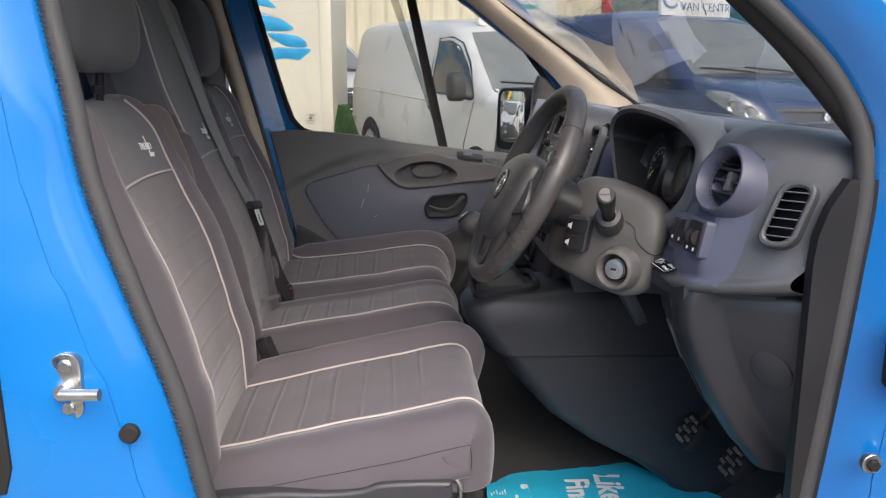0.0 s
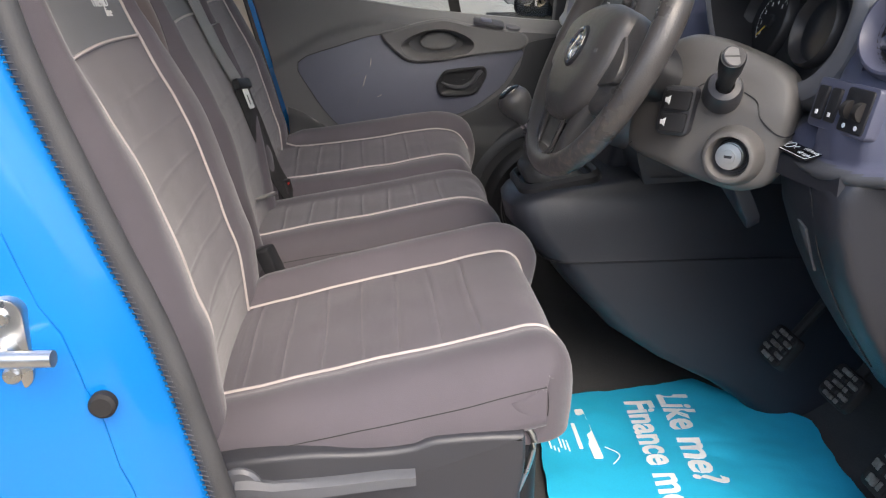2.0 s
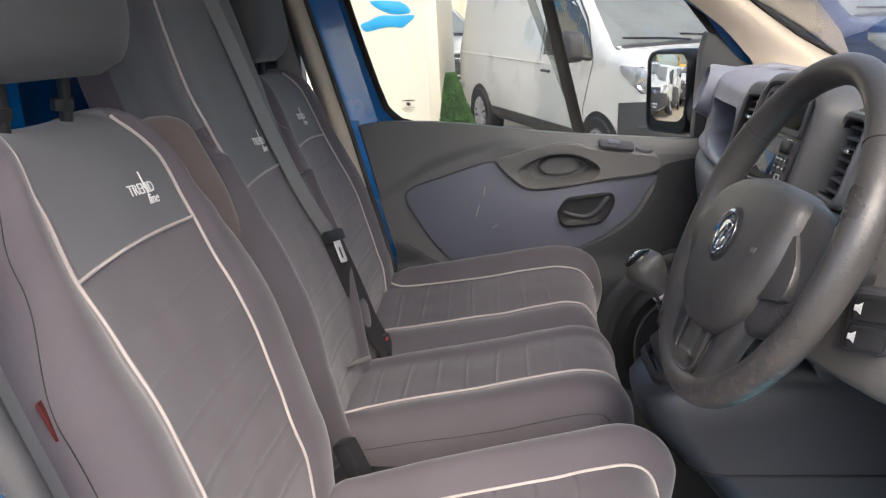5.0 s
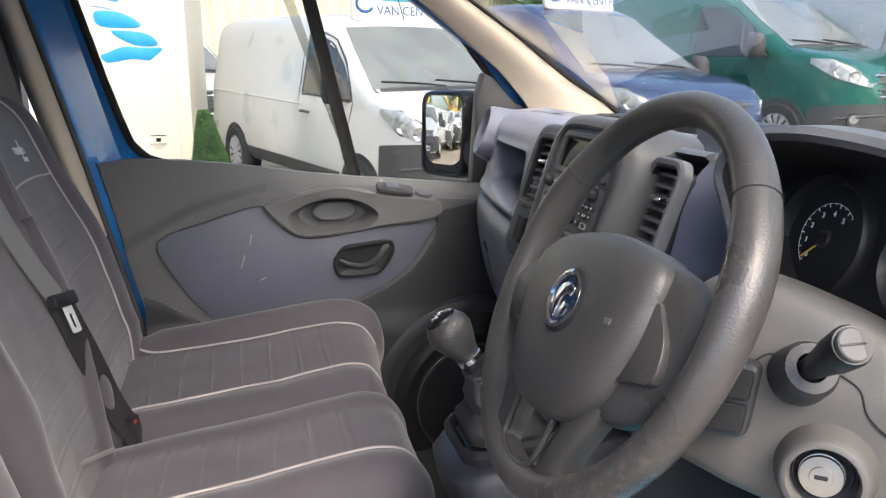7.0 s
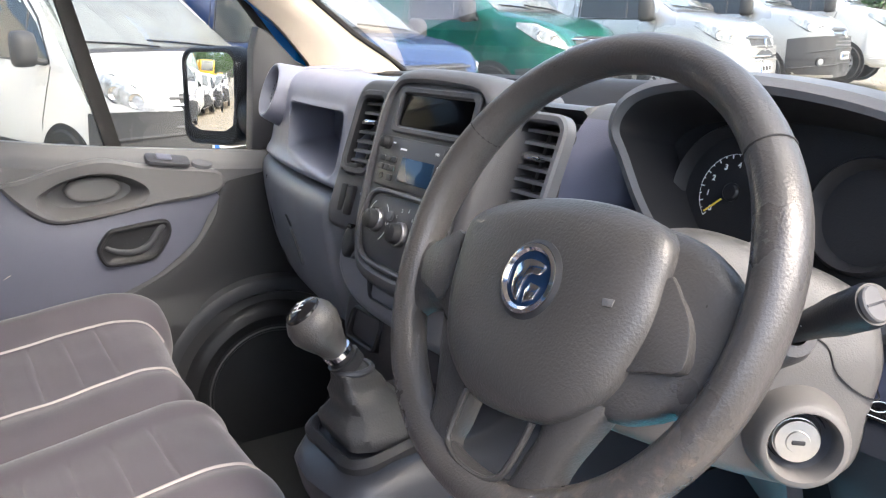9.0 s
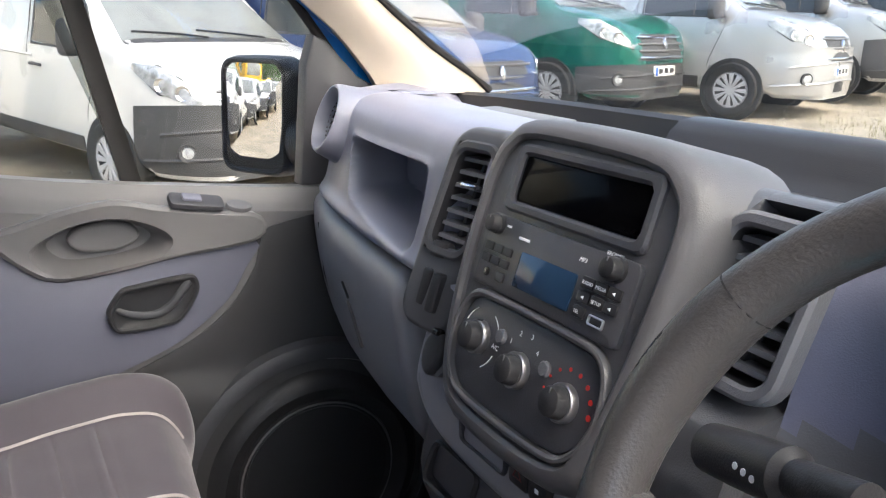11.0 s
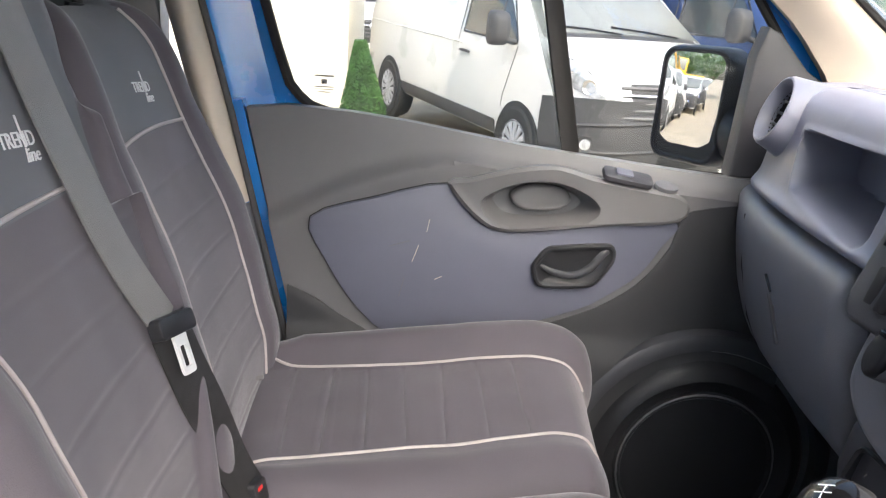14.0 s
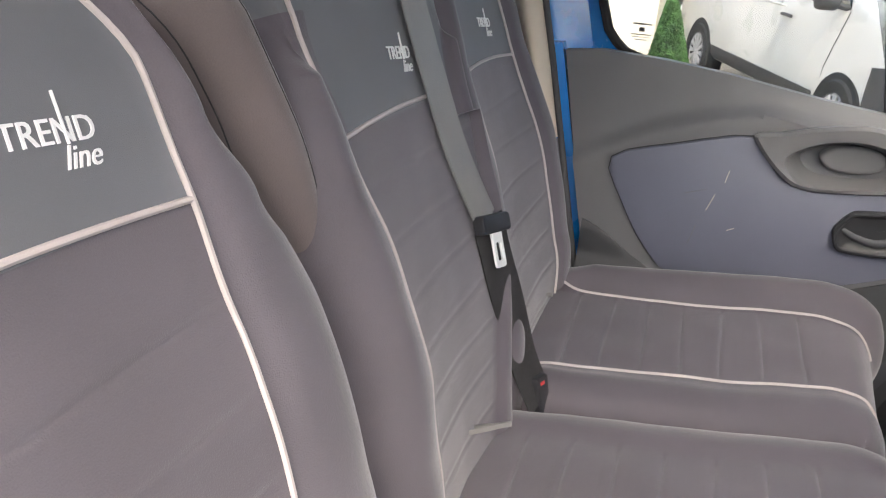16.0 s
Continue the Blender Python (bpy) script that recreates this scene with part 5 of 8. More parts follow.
part("triangle", ringplate(lambda a, b, c=0: lt(a + 0.012, b, 0.004 + c), [(-0.007, -0.005), (0.007, -0.005), (0, 0.007)], [(-0.005, -0.004), (0.005, -0.004), (0, 0.0045)], -0.001, 0.0006, 0.0002, n=18), mat("dull_red", (0.12, 0.01, 0.01), 0.5), hz_)
lk = part("button", slab(lt, rr(0.026, 0.026, 0.004, 3, 0.041, -0.001), -0.014, 0.004, 0.002), PLASTIC_DARK, dash, "central locking button")
part("padlock", slab(lt, rr(0.005, 0.004, 0.0005, 2, 0.041, -0.002), 0.003, 0.0046, 0.0002), WHITE_PRINT, lk)
# lighter socket
lp = plane(HC(-0.155, -0.150, 0.0), (0.0, -1, 0), (0.316, 0.0, 0.949))
lg = part("power_socket", lathe(lp, [(0.024, -0.02), (0.024, 0.004), (0.02, 0.007), (0.018, 0.004)], 24), PLASTIC, dash, "round power socket")
part("cap", slab(lp, circle(0.017, 20, ry=0.024), -0.004, 0.014, 0.006, 3), PLASTIC_DARK, lg, "black hinged cap")
part("catch", slab(lp, rr(0.012, 0.007, 0.002, 2, 0.0, 0.022), 0.006, 0.016, 0.002), GLOSS_BLACK, lg)

# ---- lower console with the gear lever ----
con = thing("centre_console", "dark moulded console rising from the floor", "console", (0.7, 0, 0.6))


def console_piece(rows, xb, r):
    out = []
    for z, xf, yr, yl in rows:
        pts = [(xb, yr - 0.02)] + [(xf + r - r * math.sin(radians(a)), yr + r - r * math.cos(radians(a))) for a in (0, 22, 45, 67, 90)] + [(xf - 0.004, (yl + yr) / 2)] + [(xf + r - r * math.cos(radians(a)), yl - r + r * math.sin(radians(a))) for a in (0, 22, 45, 67, 90)] + [(xb, yl)]
        out.append([Vector((x, y, z)) for x, y in pts])
    return out


part("upper_body", loft(console_piece(((1.17, 0.70, -0.118, 0.19), (1.12, 0.69, -0.125, 0.192), (1.07, 0.665, -0.125, 0.192), (1.03, 0.655, -0.125, 0.19), (1.0, 0.658, -0.125, 0.188), (0.93, 0.685, -0.125, 0.182), (0.88, 0.73, -0.125, 0.176), (0.75, 0.9, -0.125, 0.17)), 1.1, 0.022), closed=False), PLASTIC_LOW, con, "charcoal console moulding under the dashboard")
cl = console_piece(((1.03, 0.66, -0.20, -0.03), (1.022, 0.6, -0.21, -0.035), (1.012, 0.51, -0.212, -0.045), (1.0, 0.472, -0.214, -0.05), (0.985, 0.46, -0.218, -0.05), (0.95, 0.468, -0.225, -0.05), (0.9, 0.51, -0.235, -0.05), (0.889, 0.522, -0.238, -0.05), (0.886, 0.53, -0.235, -0.05), (0.84, 0.565, -0.245, -0.05), (0.76, 0.64, -0.26, -0.05), (0.7, 0.73, -0.272, -0.05), (0.65, 0.83, -0.285, -0.05), (0.6, 0.9, -0.29, -0.05), (0.57, 0.92, -0.29, -0.05)), 1.1, 0.05)
part("body", loft([[Vector((0.7, y, 1.034)) for y in [p.y for p in cl[0]]]] + cl, closed=False), CHAR_SHADED, con, "charcoal console moulding")
part("seam", tube([p + Vector((-0.001, -0.001, 0)) for p in cl[7][0:9]], 0.002, 5), PLASTIC_DARK, con)
part("side_pocket", ringplate(plane((0.652, 0.105, 1.045), (0, -1, 0), (0.35, 0, 0.93)), rr(0.09, 0.05, 0.01), rr(0.08, 0.04, 0.008), -0.02, 0.003, 0.003, floor=-0.009), PLASTIC_DARK, con, "dark open pocket")
gear = thing("gear_lever", "black gear lever with leather gaiter on the console", "gear lever", (0.525, -0.115, 1.01))
gb = plane((0.555, -0.125, 1.016), (0, -1, 0), (0.97, 0, 0.17))
part("collar", ringplate(gb, rr(0.145, 0.15, 0.03, 6), rr(0.118, 0.124, 0.026, 6), -0.02, 0.014, 0.007, floor=-0.004), PLASTIC_DARK, gear, "dark gaiter frame")
gl = []
for k in range(13):
    t = k / 12
    s = lerp_table([(0, 0.86), (0.12, 0.84), (0.3, 0.70), (0.5, 0.52), (0.7, 0.40), (0.9, 0.34), (1, 0.22)], t)
    c = Vector((0.555 - 0.036 * t, -0.125 + 0.005 * t, 1.018 + 0.082 * t))
    gl.append([c + Vector((b * s, -a * s, 0)) * (1 + 0.09 * math.sin(t * 15 + 1.7 * math.sin(2 * math.pi * i / 28)) * math.sin(math.pi * t) + 0.05 * math.sin(6 * math.pi * i / 28 + 3 * t) * (1 - t)) for i, (a, b) in enumerate(rr(0.127, 0.132, 0.025, 6))])
part("gaiter", loft(gl, cap0=False), GAITER, gear, "black leather gaiter with soft folds")
part("gaiter_ring", tube([sum(gl[-2], Vector()) / len(gl[-2]) + Vector((0.021 * math.cos(a), 0.021 * math.sin(a), 0.002)) for a in [2 * math.pi * k / 24 for k in range(24)]], 0.004, 8, True), PLASTIC_LOW, gear, "dark ring at the gaiter's top")
ga, gk = Vector((0.519, -0.119, 1.098)), Vector((0.4855, -0.1135, 1.146))
gd = (gk - ga).normalized()
part("stem", joined([tube([ga, ga + gd * 0.012], 0.02, 14), tube([ga + gd * 0.012, ga + gd * 0.022], 0.0165, 14), tube([ga + gd * 0.02, ga + gd * 0.045], 0.011, 12)]), PLASTIC_DARK, gear)
kp = plane(gk, gd.orthogonal(), gd.cross(gd.orthogonal()))
kb = part("knob", lathe(kp, [(0.010, -0.040), (0.015, -0.036), (0.0185, -0.023), (0.0255, -0.008), (0.0295, 0.004), (0.0285, 0.015), (0.0225, 0.0255), (0.014, 0.031), (0, 0.0325)], 28), LEATHERETTE, gear, "smooth black gear knob")
part("neck_ring", lathe(kp, [(0.0155, -0.042), (0.0175, -0.040), (0.0175, -0.034), (0.0160, -0.033)], 24), CHROME, kb, "chrome ring at the neck")
part("cap", lathe(kp, [(0.021, 0.0265), (0.0202, 0.029), (0.013, 0.0325), (0, 0.034)], 24), GLOSS_BLACK, kb, "glossy shift pattern cap")
part("shift_pattern", joined([tube([kp(a, -0.006, 0.0336), kp(a, 0.006, 0.0336)], 0.0005, 4) for a in (-0.007, 0.0, 0.007)] + [tube([kp(-0.007, 0, 0.0336), kp(0.007, 0, 0.0336)], 0.0005, 4)]), WHITE_PRINT, kb)

# ---- instrument cluster and its hood ----
cl_ = thing("instrument_cluster", "hooded instrument cluster with dark dials", "instrument cluster", (0.80, -0.44, 1.3))
CP = plane((0.80, -0.44, 1.318), (0, -1, 0), (0.28, 0, 0.96))
hood = [(-0.145, 0.026), (-0.125, 0.052), (-0.08, 0.066), (0.0, 0.071), (0.07, 0.067), (0.125, 0.055), (0.16, 0.034), (0.168, 0.0), (0.155, -0.05), (0.11, -0.085), (0.0, -0.092), (-0.06, -0.078), (-0.1, -0.045), (-0.13, 0.0)]
hl = [(p.x, p.y) for p in spline([(a, b, 0) for a, b in hood], 5, True)]
HL = lambda a, b, c: CP(a, b, c * (0.5 + 0.5 * clamp01((b + 0.10) / 0.15)) * (1 - 0.7 * clamp01((a + 0.02) / 0.18)) if c > 0 else c)
part("hood", loft([[HL(a, b, -0.16) for a, b in grow(hl, 0.035)], [HL(a, b, -0.03) for a, b in grow(hl, 0.026)], [HL(a, b, 0.055) for a, b in grow(hl, 0.02)], [HL(a, b, 0.082) for a, b in grow(hl, 0.012)], [HL(a, b, 0.086) for a, b in grow(hl, 0.004)], [HL(a, b, 0.08) for a, b in grow(hl, -0.002)], [HL(a, b, 0.03) for a, b in grow(hl, -0.008)], [HL(a, b, 0.0) for a, b in grow(hl, -0.012)]], cap0=False), [PLASTIC, PLASTIC_DARK], cl_, "charcoal grained hood")
for p in [o for o in cl_.children if o.name.startswith("hood")][0].data.polygons:
    p.material_index = 1 if p.index >= 5 * len(hl) else 0
BL = lambda a, b, c=0.0: CP(a, b, -0.002 + c)
DIAL_BLACK = mat("dial_black", (0.004, 0.004, 0.005), 0.6, vary=0.1)
[q for q in DIAL_BLACK.node_tree.nodes if q.type == "BSDF_PRINCIPLED"][0].inputs["Specular IOR Level"].default_value = 0.08
part("backing", slab(CP, grow(hl, -0.01), -0.012, -0.002, 0.002), DIAL_BLACK, cl_)
for x, r in ((-0.05, 0.064), (0.085, 0.05)):
    dl_ = part("dial", lathe(BL, [(r, -0.004), (r, 0.012), (r - 0.003, 0.016), (r - 0.008, 0.008), (r - 0.010, 0.0)], 40, x, -0.012), PLASTIC_DARK, cl_, "round dial")
    part("face", disc(BL, x, -0.012, r - 0.009, -0.003, 0.001, 0.0005, 36), DIAL_BLACK, dl_)
    if x < 0:
        part("tick", joined([tube([BL(x + (r - 0.027) * math.cos(radians(a)), -0.012 + (r - 0.027) * math.sin(radians(a)), 0.0015), BL(x + (r - 0.031 + 0.002 * (k % 2)) * math.cos(radians(a)), -0.012 + (r - 0.031 + 0.002 * (k % 2)) * math.sin(radians(a)), 0.0015)], 0.0010, 4) for k, a in enumerate(range(225, 40, -12))] + [tube([BL(x + (r - 0.027) * math.cos(radians(a)), -0.012 + (r - 0.027) * math.sin(radians(a)), 0.0015) for a in range(226, 40, -6)], 0.0008, 4)]), WHITE_PRINT, dl_)
        for t, a in (("0", 222), ("1", 188), ("2", 155), ("3", 120), ("4", 88), ("5", 55)):
            part("numeral", letters(BL, t, 0.0075, x + (r - 0.037) * math.cos(radians(a)) - 0.002, -0.015 + (r - 0.037) * math.sin(radians(a)), 0.0022, thick=0.0003, bold=0.0002), WHITE_PRINT, dl_)
        part("needle", box(lambda a, b, c=0: BL(x + a * math.cos(radians(222)) - b * math.sin(radians(222)), -0.012 + a * math.sin(radians(222)) + b * math.cos(radians(222)), c), 0.012, 0.034, -0.0007, 0.0007, 0.003, 0.0045, 0.0003), mat("needle_yellow", (0.75, 0.55, 0.08), 0.5), dl_)
        part("hub", disc(BL, x, -0.012, 0.009, 0.0, 0.007, 0.002, 18), PLASTIC_DARK, dl_)
part("readout", joined([slab(BL, rr(0.0032, 0.006, 0.0008, 2, 0.028 + 0.0052 * i, y), 0.0012, 0.0017, 0.0001) for y, n in ((0.024, 4), (0.014, 5)) for i in range(n)]), WHITE_PRINT, cl_, "small digital readout")
part("warning_lamp", disc(BL, 0.045, -0.052, 0.0035, 0, 0.0015, 0.0005, 10), glow("red_lamp", (0.9, 0.02, 0.02), 1.2), cl_, "lit red warning lamp")

# ---- driver's side details ----
sp = plane((0.765, -0.655, 1.232), (0.1, -1, 0), (0.2, 0, 0.97))
pan = part("switch_panel", slab(sp, rr(0.105, 0.058, 0.006), -0.012, 0.004, 0.002), SLATE_SHADED, dash, "slate blue switch panel")
for x, w in ((-0.036, 0.018), (-0.013, 0.018)):
    b = part("switch", slab(sp, rr(w, 0.04, 0.003, 3, x, 0), 0.0, 0.008, 0.002), PLASTIC_DARK, pan, "black rocker switch")
    part("symbol", box(lambda a, c, d=0: sp(x + a, c, d), -0.002, 0.003, -0.014, -0.009, 0.008, 0.0084, 0.0001), WHITE_PRINT, b)
rg = part("roller_plate", slab(sp, rr(0.044, 0.05, 0.004, 3, 0.025, 0), 0.0, 0.006, 0.002), PLASTIC_DARK, pan, "headlight level and dimmer wheels")
for x in (0.015, 0.035):
    part("thumbwheel", loft([[sp(x + a, b, 0.005 + c) for b, c in circle(0.011, 14)] for a in (-0.004, 0.004)]), RUBBER, rg)
    part("symbol", disc(sp, x, -0.018, 0.003, 0.005, 0.0064, 0.0002, 8), WHITE_PRINT, rg)
# speed sticker
sk = plane((0.748, -0.604, 1.1715), (0, -1, 0.0), (0.95, 0, 0.25))
stk = tagged(part("speed_sticker", slab(sk, rr(0.075, 0.03, 0.003), 0.0, 0.0012, 0.0003), GLOSS_BLACK), "black speed limit sticker with white print", "sticker")
part("print", joined([ringplate(lambda a, b, c=0: sk(a, b, 0.0012 + c), rr(0.072, 0.027, 0.003), rr(0.0705, 0.0255, 0.0026), -0.0005, 0.0003, 0.0001), tube([sk(-0.024 + a, b, 0.0014) for a, b in circle(0.007, 18)], 0.0005, 4, True),
                      letters(sk, "110 km/h", 0.0085, 0.002, 0.002, 0.0014, thick=0.0001), letters(sk, "68 mph", 0.0085, 0.006, -0.008, 0.0014, thick=0.0001), tube([sk(-0.008, -0.004, 0.0014), sk(-0.013, 0.0, 0.0014), sk(-0.008, 0.004, 0.0014)], 0.0005, 4)]), WHITE_PRINT, stk)
# knee bolster: one moulding from the column round to the door opening
KX = [(0.86, 0.885), (0.88, 0.87), (0.905, 0.846), (0.965, 0.806), (1.03, 0.772), (1.09, 0.750), (1.135, 0.744), (1.155, 0.752), (1.162, 0.766)]


def knee_row(z):
    x = lerp_table(KX, z)
    t = (z - 0.87) / 0.28
    return [Vector(p) for p in spline([(x + 0.09, -0.49 - 0.02 * (1 - t), z), (x + 0.03, -0.515 - 0.03 * (1 - t), z), (x + 0.012, -0.56 - 0.04 * (1 - t), z), (x + 0.002, -0.63, z), (x - 0.001, -0.672, z), (x + 0.002, -0.692, z), (x + 0.012, -0.706, z), (x + 0.036, -0.712, z),
                                       (x + 0.058, -0.716, z), (x + 0.072, -0.727, z), (x + 0.10, -0.752, z), (x + 0.13, -0.776, z), (x + 0.16, -0.79, z), (x + 0.26, -0.80, z)], 4)]


krows = [knee_row(1.162 - 0.302 * k / 40) for k in range(41)]
# knee bolster in the darkened charcoal, its shade is part of the colour
part("knee_bolster", loft([[p + Vector((0.05, 0.0, 0.004)) for p in krows[0]]] + krows + [[p + Vector((0.06, 0, -0.01)) for p in krows[-1]]], closed=False), CHAR_SHADED, dash, "charcoal moulded knee bolster")


def on_knee(y, z, out=0.0):
    r = knee_row(z)
    q = min(r[:28], key=lambda p: abs(p.y - y))
    return Vector((q.x - out, y, z))


part("fuse_door_seam", tube(spline([on_knee(y, z, 0.0005) for y, z in ((-0.575, 1.13), (-0.585, 1.138), (-0.635, 1.138), (-0.65, 1.125), (-0.655, 1.06), (-0.66, 1.0), (-0.668, 0.95), (-0.675, 0.905))], 5), 0.0014, 6), PLASTIC_DARK, dash, "seam of the fuse box door")
part("knee_tab", loft([[on_knee(-0.612, 1.085, o), on_knee(-0.632, 1.08, o), on_knee(-0.627, 1.02, o)] for o in (-0.004, 0.0035)]), PLASTIC_MID, dash, "small moulded finger tab", smooth=False)
part("fuse_cover", slab(plane((0.867, -0.752, 1.045), (0.74, -0.66, 0), (-0.3, 0, 0.95)), circle(0.03, 28, 0.0, 0.0), -0.004, 0.003, 0.0015), CHAR_SHADED, dash, "round blanking cover")
part("ledge", slab(lambda a, b, c=0: Vector((a, b, 1.157 + c + 0.12 * (a - 0.74))), [(0.732, -0.5), (0.8, -0.5), (0.86, -0.76), (0.80, -0.715), (0.748, -0.695), (0.738, -0.62)], -0.02, 0.006, 0.006), CHAR_SHADED, dash, "ledge below the switches")
part("column_brace", slab(plane((0.71, -0.50, 1.085), (0, -1, 0), (-0.5, 0, 0.86)), [(-0.03, 0.05), (0.045, 0.05), (0.03, -0.035), (0.012, -0.055), (0.0, -0.035)], -0.02, 0.0, 0.006), CHAR_SHADED, dash, "moulded fin under the column")


# ---- steering wheel and column ----
wheel = thing("steering_wheel", "worn black steering wheel with four spokes", "steering wheel", (0.544, -0.434, 1.282))
WP = plane((0.5437, -0.4339, 1.2816), (0.0198, -0.9998, 0.0), (0.45, 0.009, 0.893))
# a = to the driver's right, b = up the wheel, c = towards the driver
RIM = 0.1755
WEAR = mat("wheel_worn", (0.054, 0.051, 0.05), 0.34, vary=0.2, scale=14, bump=0.4, fine=500)
_n = WEAR.node_tree
# scuffs rubbed through to brown along the lower right of the rim
_tc, _nz, _rp, _mx = _n.nodes.new("ShaderNodeTexCoord"), _n.nodes.new("ShaderNodeTexNoise"), _n.nodes.new("ShaderNodeValToRGB"), _n.nodes.new("ShaderNodeMix")
_gp, _ln, _mr, _mu = _n.nodes.new("ShaderNodeVectorMath"), _n.nodes.new("ShaderNodeMath"), _n.nodes.new("ShaderNodeMapRange"), _n.nodes.new("ShaderNodeMath")
_c = WP(0.11, -0.14, 0.0)
_gp.operation, _gp.inputs[1].default_value = "DISTANCE", tuple(_c)
_n.links.new(_tc.outputs["Object"], _gp.inputs[0])
_mr.inputs[1].default_value, _mr.inputs[2].default_value, _mr.inputs[3].default_value, _mr.inputs[4].default_value = 0.03, 0.12, 0.45, 0.0
_n.links.new(_gp.outputs["Value"], _mr.inputs[0])
_nz.inputs["Scale"].default_value, _nz.inputs["Detail"].default_value = 130.0, 6.0
_n.links.new(_tc.outputs["Object"], _nz.inputs["Vector"])
_rp.color_ramp.elements[0].position, _rp.color_ramp.elements[1].position = 0.50, 0.66
_n.links.new(_nz.outputs["Fac"], _rp.inputs[0])
_mu.operation = "MULTIPLY"
_n.links.new(_rp.outputs[0], _mu.inputs[0])
_n.links.new(_mr.outputs[0], _mu.inputs[1])
_bs = [q for q in _n.nodes if q.type == "BSDF_PRINCIPLED"][0]
_old = _bs.inputs["Base Color"].links[0].from_socket
_mx.data_type = "RGBA"
_n.links.new(_mu.outputs[0], _mx.inputs[0])
_n.links.new(_old, _mx.inputs[6])
_mx.inputs[7].default_value = (0.17, 0.13, 0.105, 1)
_n.links.new(_mx.outputs[2], _bs.inputs["Base Color"])
rl = []
for k in range(96):
    t = 2 * math.pi * k / 96
    grip = 1 + 0.12 * math.exp(-((math.degrees(t) - 20 + 180) % 360 - 180) ** 2 / 300) + 0.12 * math.exp(-((math.degrees(t) - 160 + 180) % 360 - 180) ** 2 / 300)
    rr_ = 0.0155 * grip
    ca, sa = math.cos(t), math.sin(t)
    rl.append([WP(ca * (RIM + rr_ * math.cos(q)), sa * (RIM + rr_ * math.cos(q)), rr_ * 1.1 * math.sin(q)) for q in [2 * math.pi * j / 16 for j in range(16)]])
rim = part("rim", loft(rl + [rl[0]], cap0=False, cap1=False), WEAR, wheel, "worn black leatherette rim with brown scuffs")
for a in (39.5, 147.5):
    t = radians(a)
    part("seam", tube([WP(math.cos(t) * (RIM + 0.0160 * math.cos(q)), math.sin(t) * (RIM + 0.0160 * math.cos(q)), 0.0177 * math.sin(q)) for q in [2 * math.pi * j / 20 for j in range(20)]], 0.0008, 5, True), STITCH, rim)


def spoke(edge0, edge1, c0, c1, name, label):
    """A moulded web between two edges (a, b), from the pad to the rim, with rounded flanks."""
    e0, e1 = [(p.x, p.y) for p in spline([(a, b, 0) for a, b in edge0], 5)], [(p.x, p.y) for p in spline([(a, b, 0) for a, b in edge1], 5)]
    L = []
    for i, (p, q) in enumerate(zip(e0, e1)):
        t = i / (len(e0) - 1)
        c = c0 + (c1 - c0) * t * t * (3 - 2 * t)
        row = []
        for s, d in ((0.0, -0.012), (0.0, -0.004), (0.03, 0.002), (0.10, 0.0055), (0.25, 0.0075), (0.5, 0.008), (0.75, 0.0075), (0.90, 0.0055), (0.97, 0.002), (1.0, -0.004), (1.0, -0.012)):
            row.append(WP(p[0] + (q[0] - p[0]) * s, p[1] + (q[1] - p[1]) * s, c + d))
        L.append(row)
    return part(name, loft(L), LEATHERETTE, wheel, label)


spoke([(0.07, 0.05), (0.115, 0.045), (0.14, 0.034), (0.156, 0.022), (0.172, 0.022)], [(0.06, -0.088), (0.105, -0.084), (0.128, -0.073), (0.142, -0.064), (0.158, -0.072)], 0.012, 0.0, "spoke", "broad moulded side spoke")
spoke([(-0.06, 0.02), (-0.10, 0.008), (-0.128, -0.004), (-0.152, -0.012), (-0.172, -0.008)], [(-0.06, -0.088), (-0.095, -0.068), (-0.115, -0.065), (-0.132, -0.069), (-0.152, -0.086)], 0.012, 0.0, "spoke", "broad moulded side spoke")
spoke([(0.105, -0.075), (0.093, -0.10), (0.08, -0.128), (0.077, -0.146), (0.092, -0.155)], [(0.045, -0.09), (0.052, -0.113), (0.043, -0.138), (0.033, -0.16), (0.012, -0.172)], 0.010, 0.0, "lower_spoke", "slanting lower spoke")
spoke([(-0.096, -0.066), (-0.086, -0.09), (-0.074, -0.122), (-0.072, -0.142), (-0.09, -0.152)], [(-0.02, -0.09), (-0.026, -0.113), (-0.031, -0.138), (-0.036, -0.158), (-0.012, -0.173)], 0.010, 0.0, "lower_spoke", "slanting lower spoke")
part("window_ridge", tube(spline([WP(*p) for p in ((0.049, -0.108, 0.017), (0.044, -0.128, 0.014), (0.034, -0.152, 0.010), (0.02, -0.163, 0.010), (-0.008, -0.165, 0.010), (-0.03, -0.158, 0.010), (-0.034, -0.145, 0.011), (-0.027, -0.110, 0.017))], 5), 0.0028, 8), LEATHERETTE, wheel, "raised edge of the lower opening")
for cover in ([(0.112, 0.014), (0.128, 0.006), (0.142, -0.012), (0.146, -0.036), (0.126, -0.044), (0.105, -0.046)], [(-0.098, 0.001), (-0.122, -0.008), (-0.142, -0.024), (-0.134, -0.048), (-0.115, -0.053), (-0.094, -0.054)]):
    part("spoke_cover", slab(lambda a, b, c=0.0: WP(a, b, 0.0185 - 0.10 * max(0, abs(a) - 0.112) + c), [(p.x, p.y) for p in spline([(a, b, 0) for a, b in cover], 3, True)], -0.006, 0.0028, 0.0016), LEATHERETTE, wheel, "plain cover in the spoke")
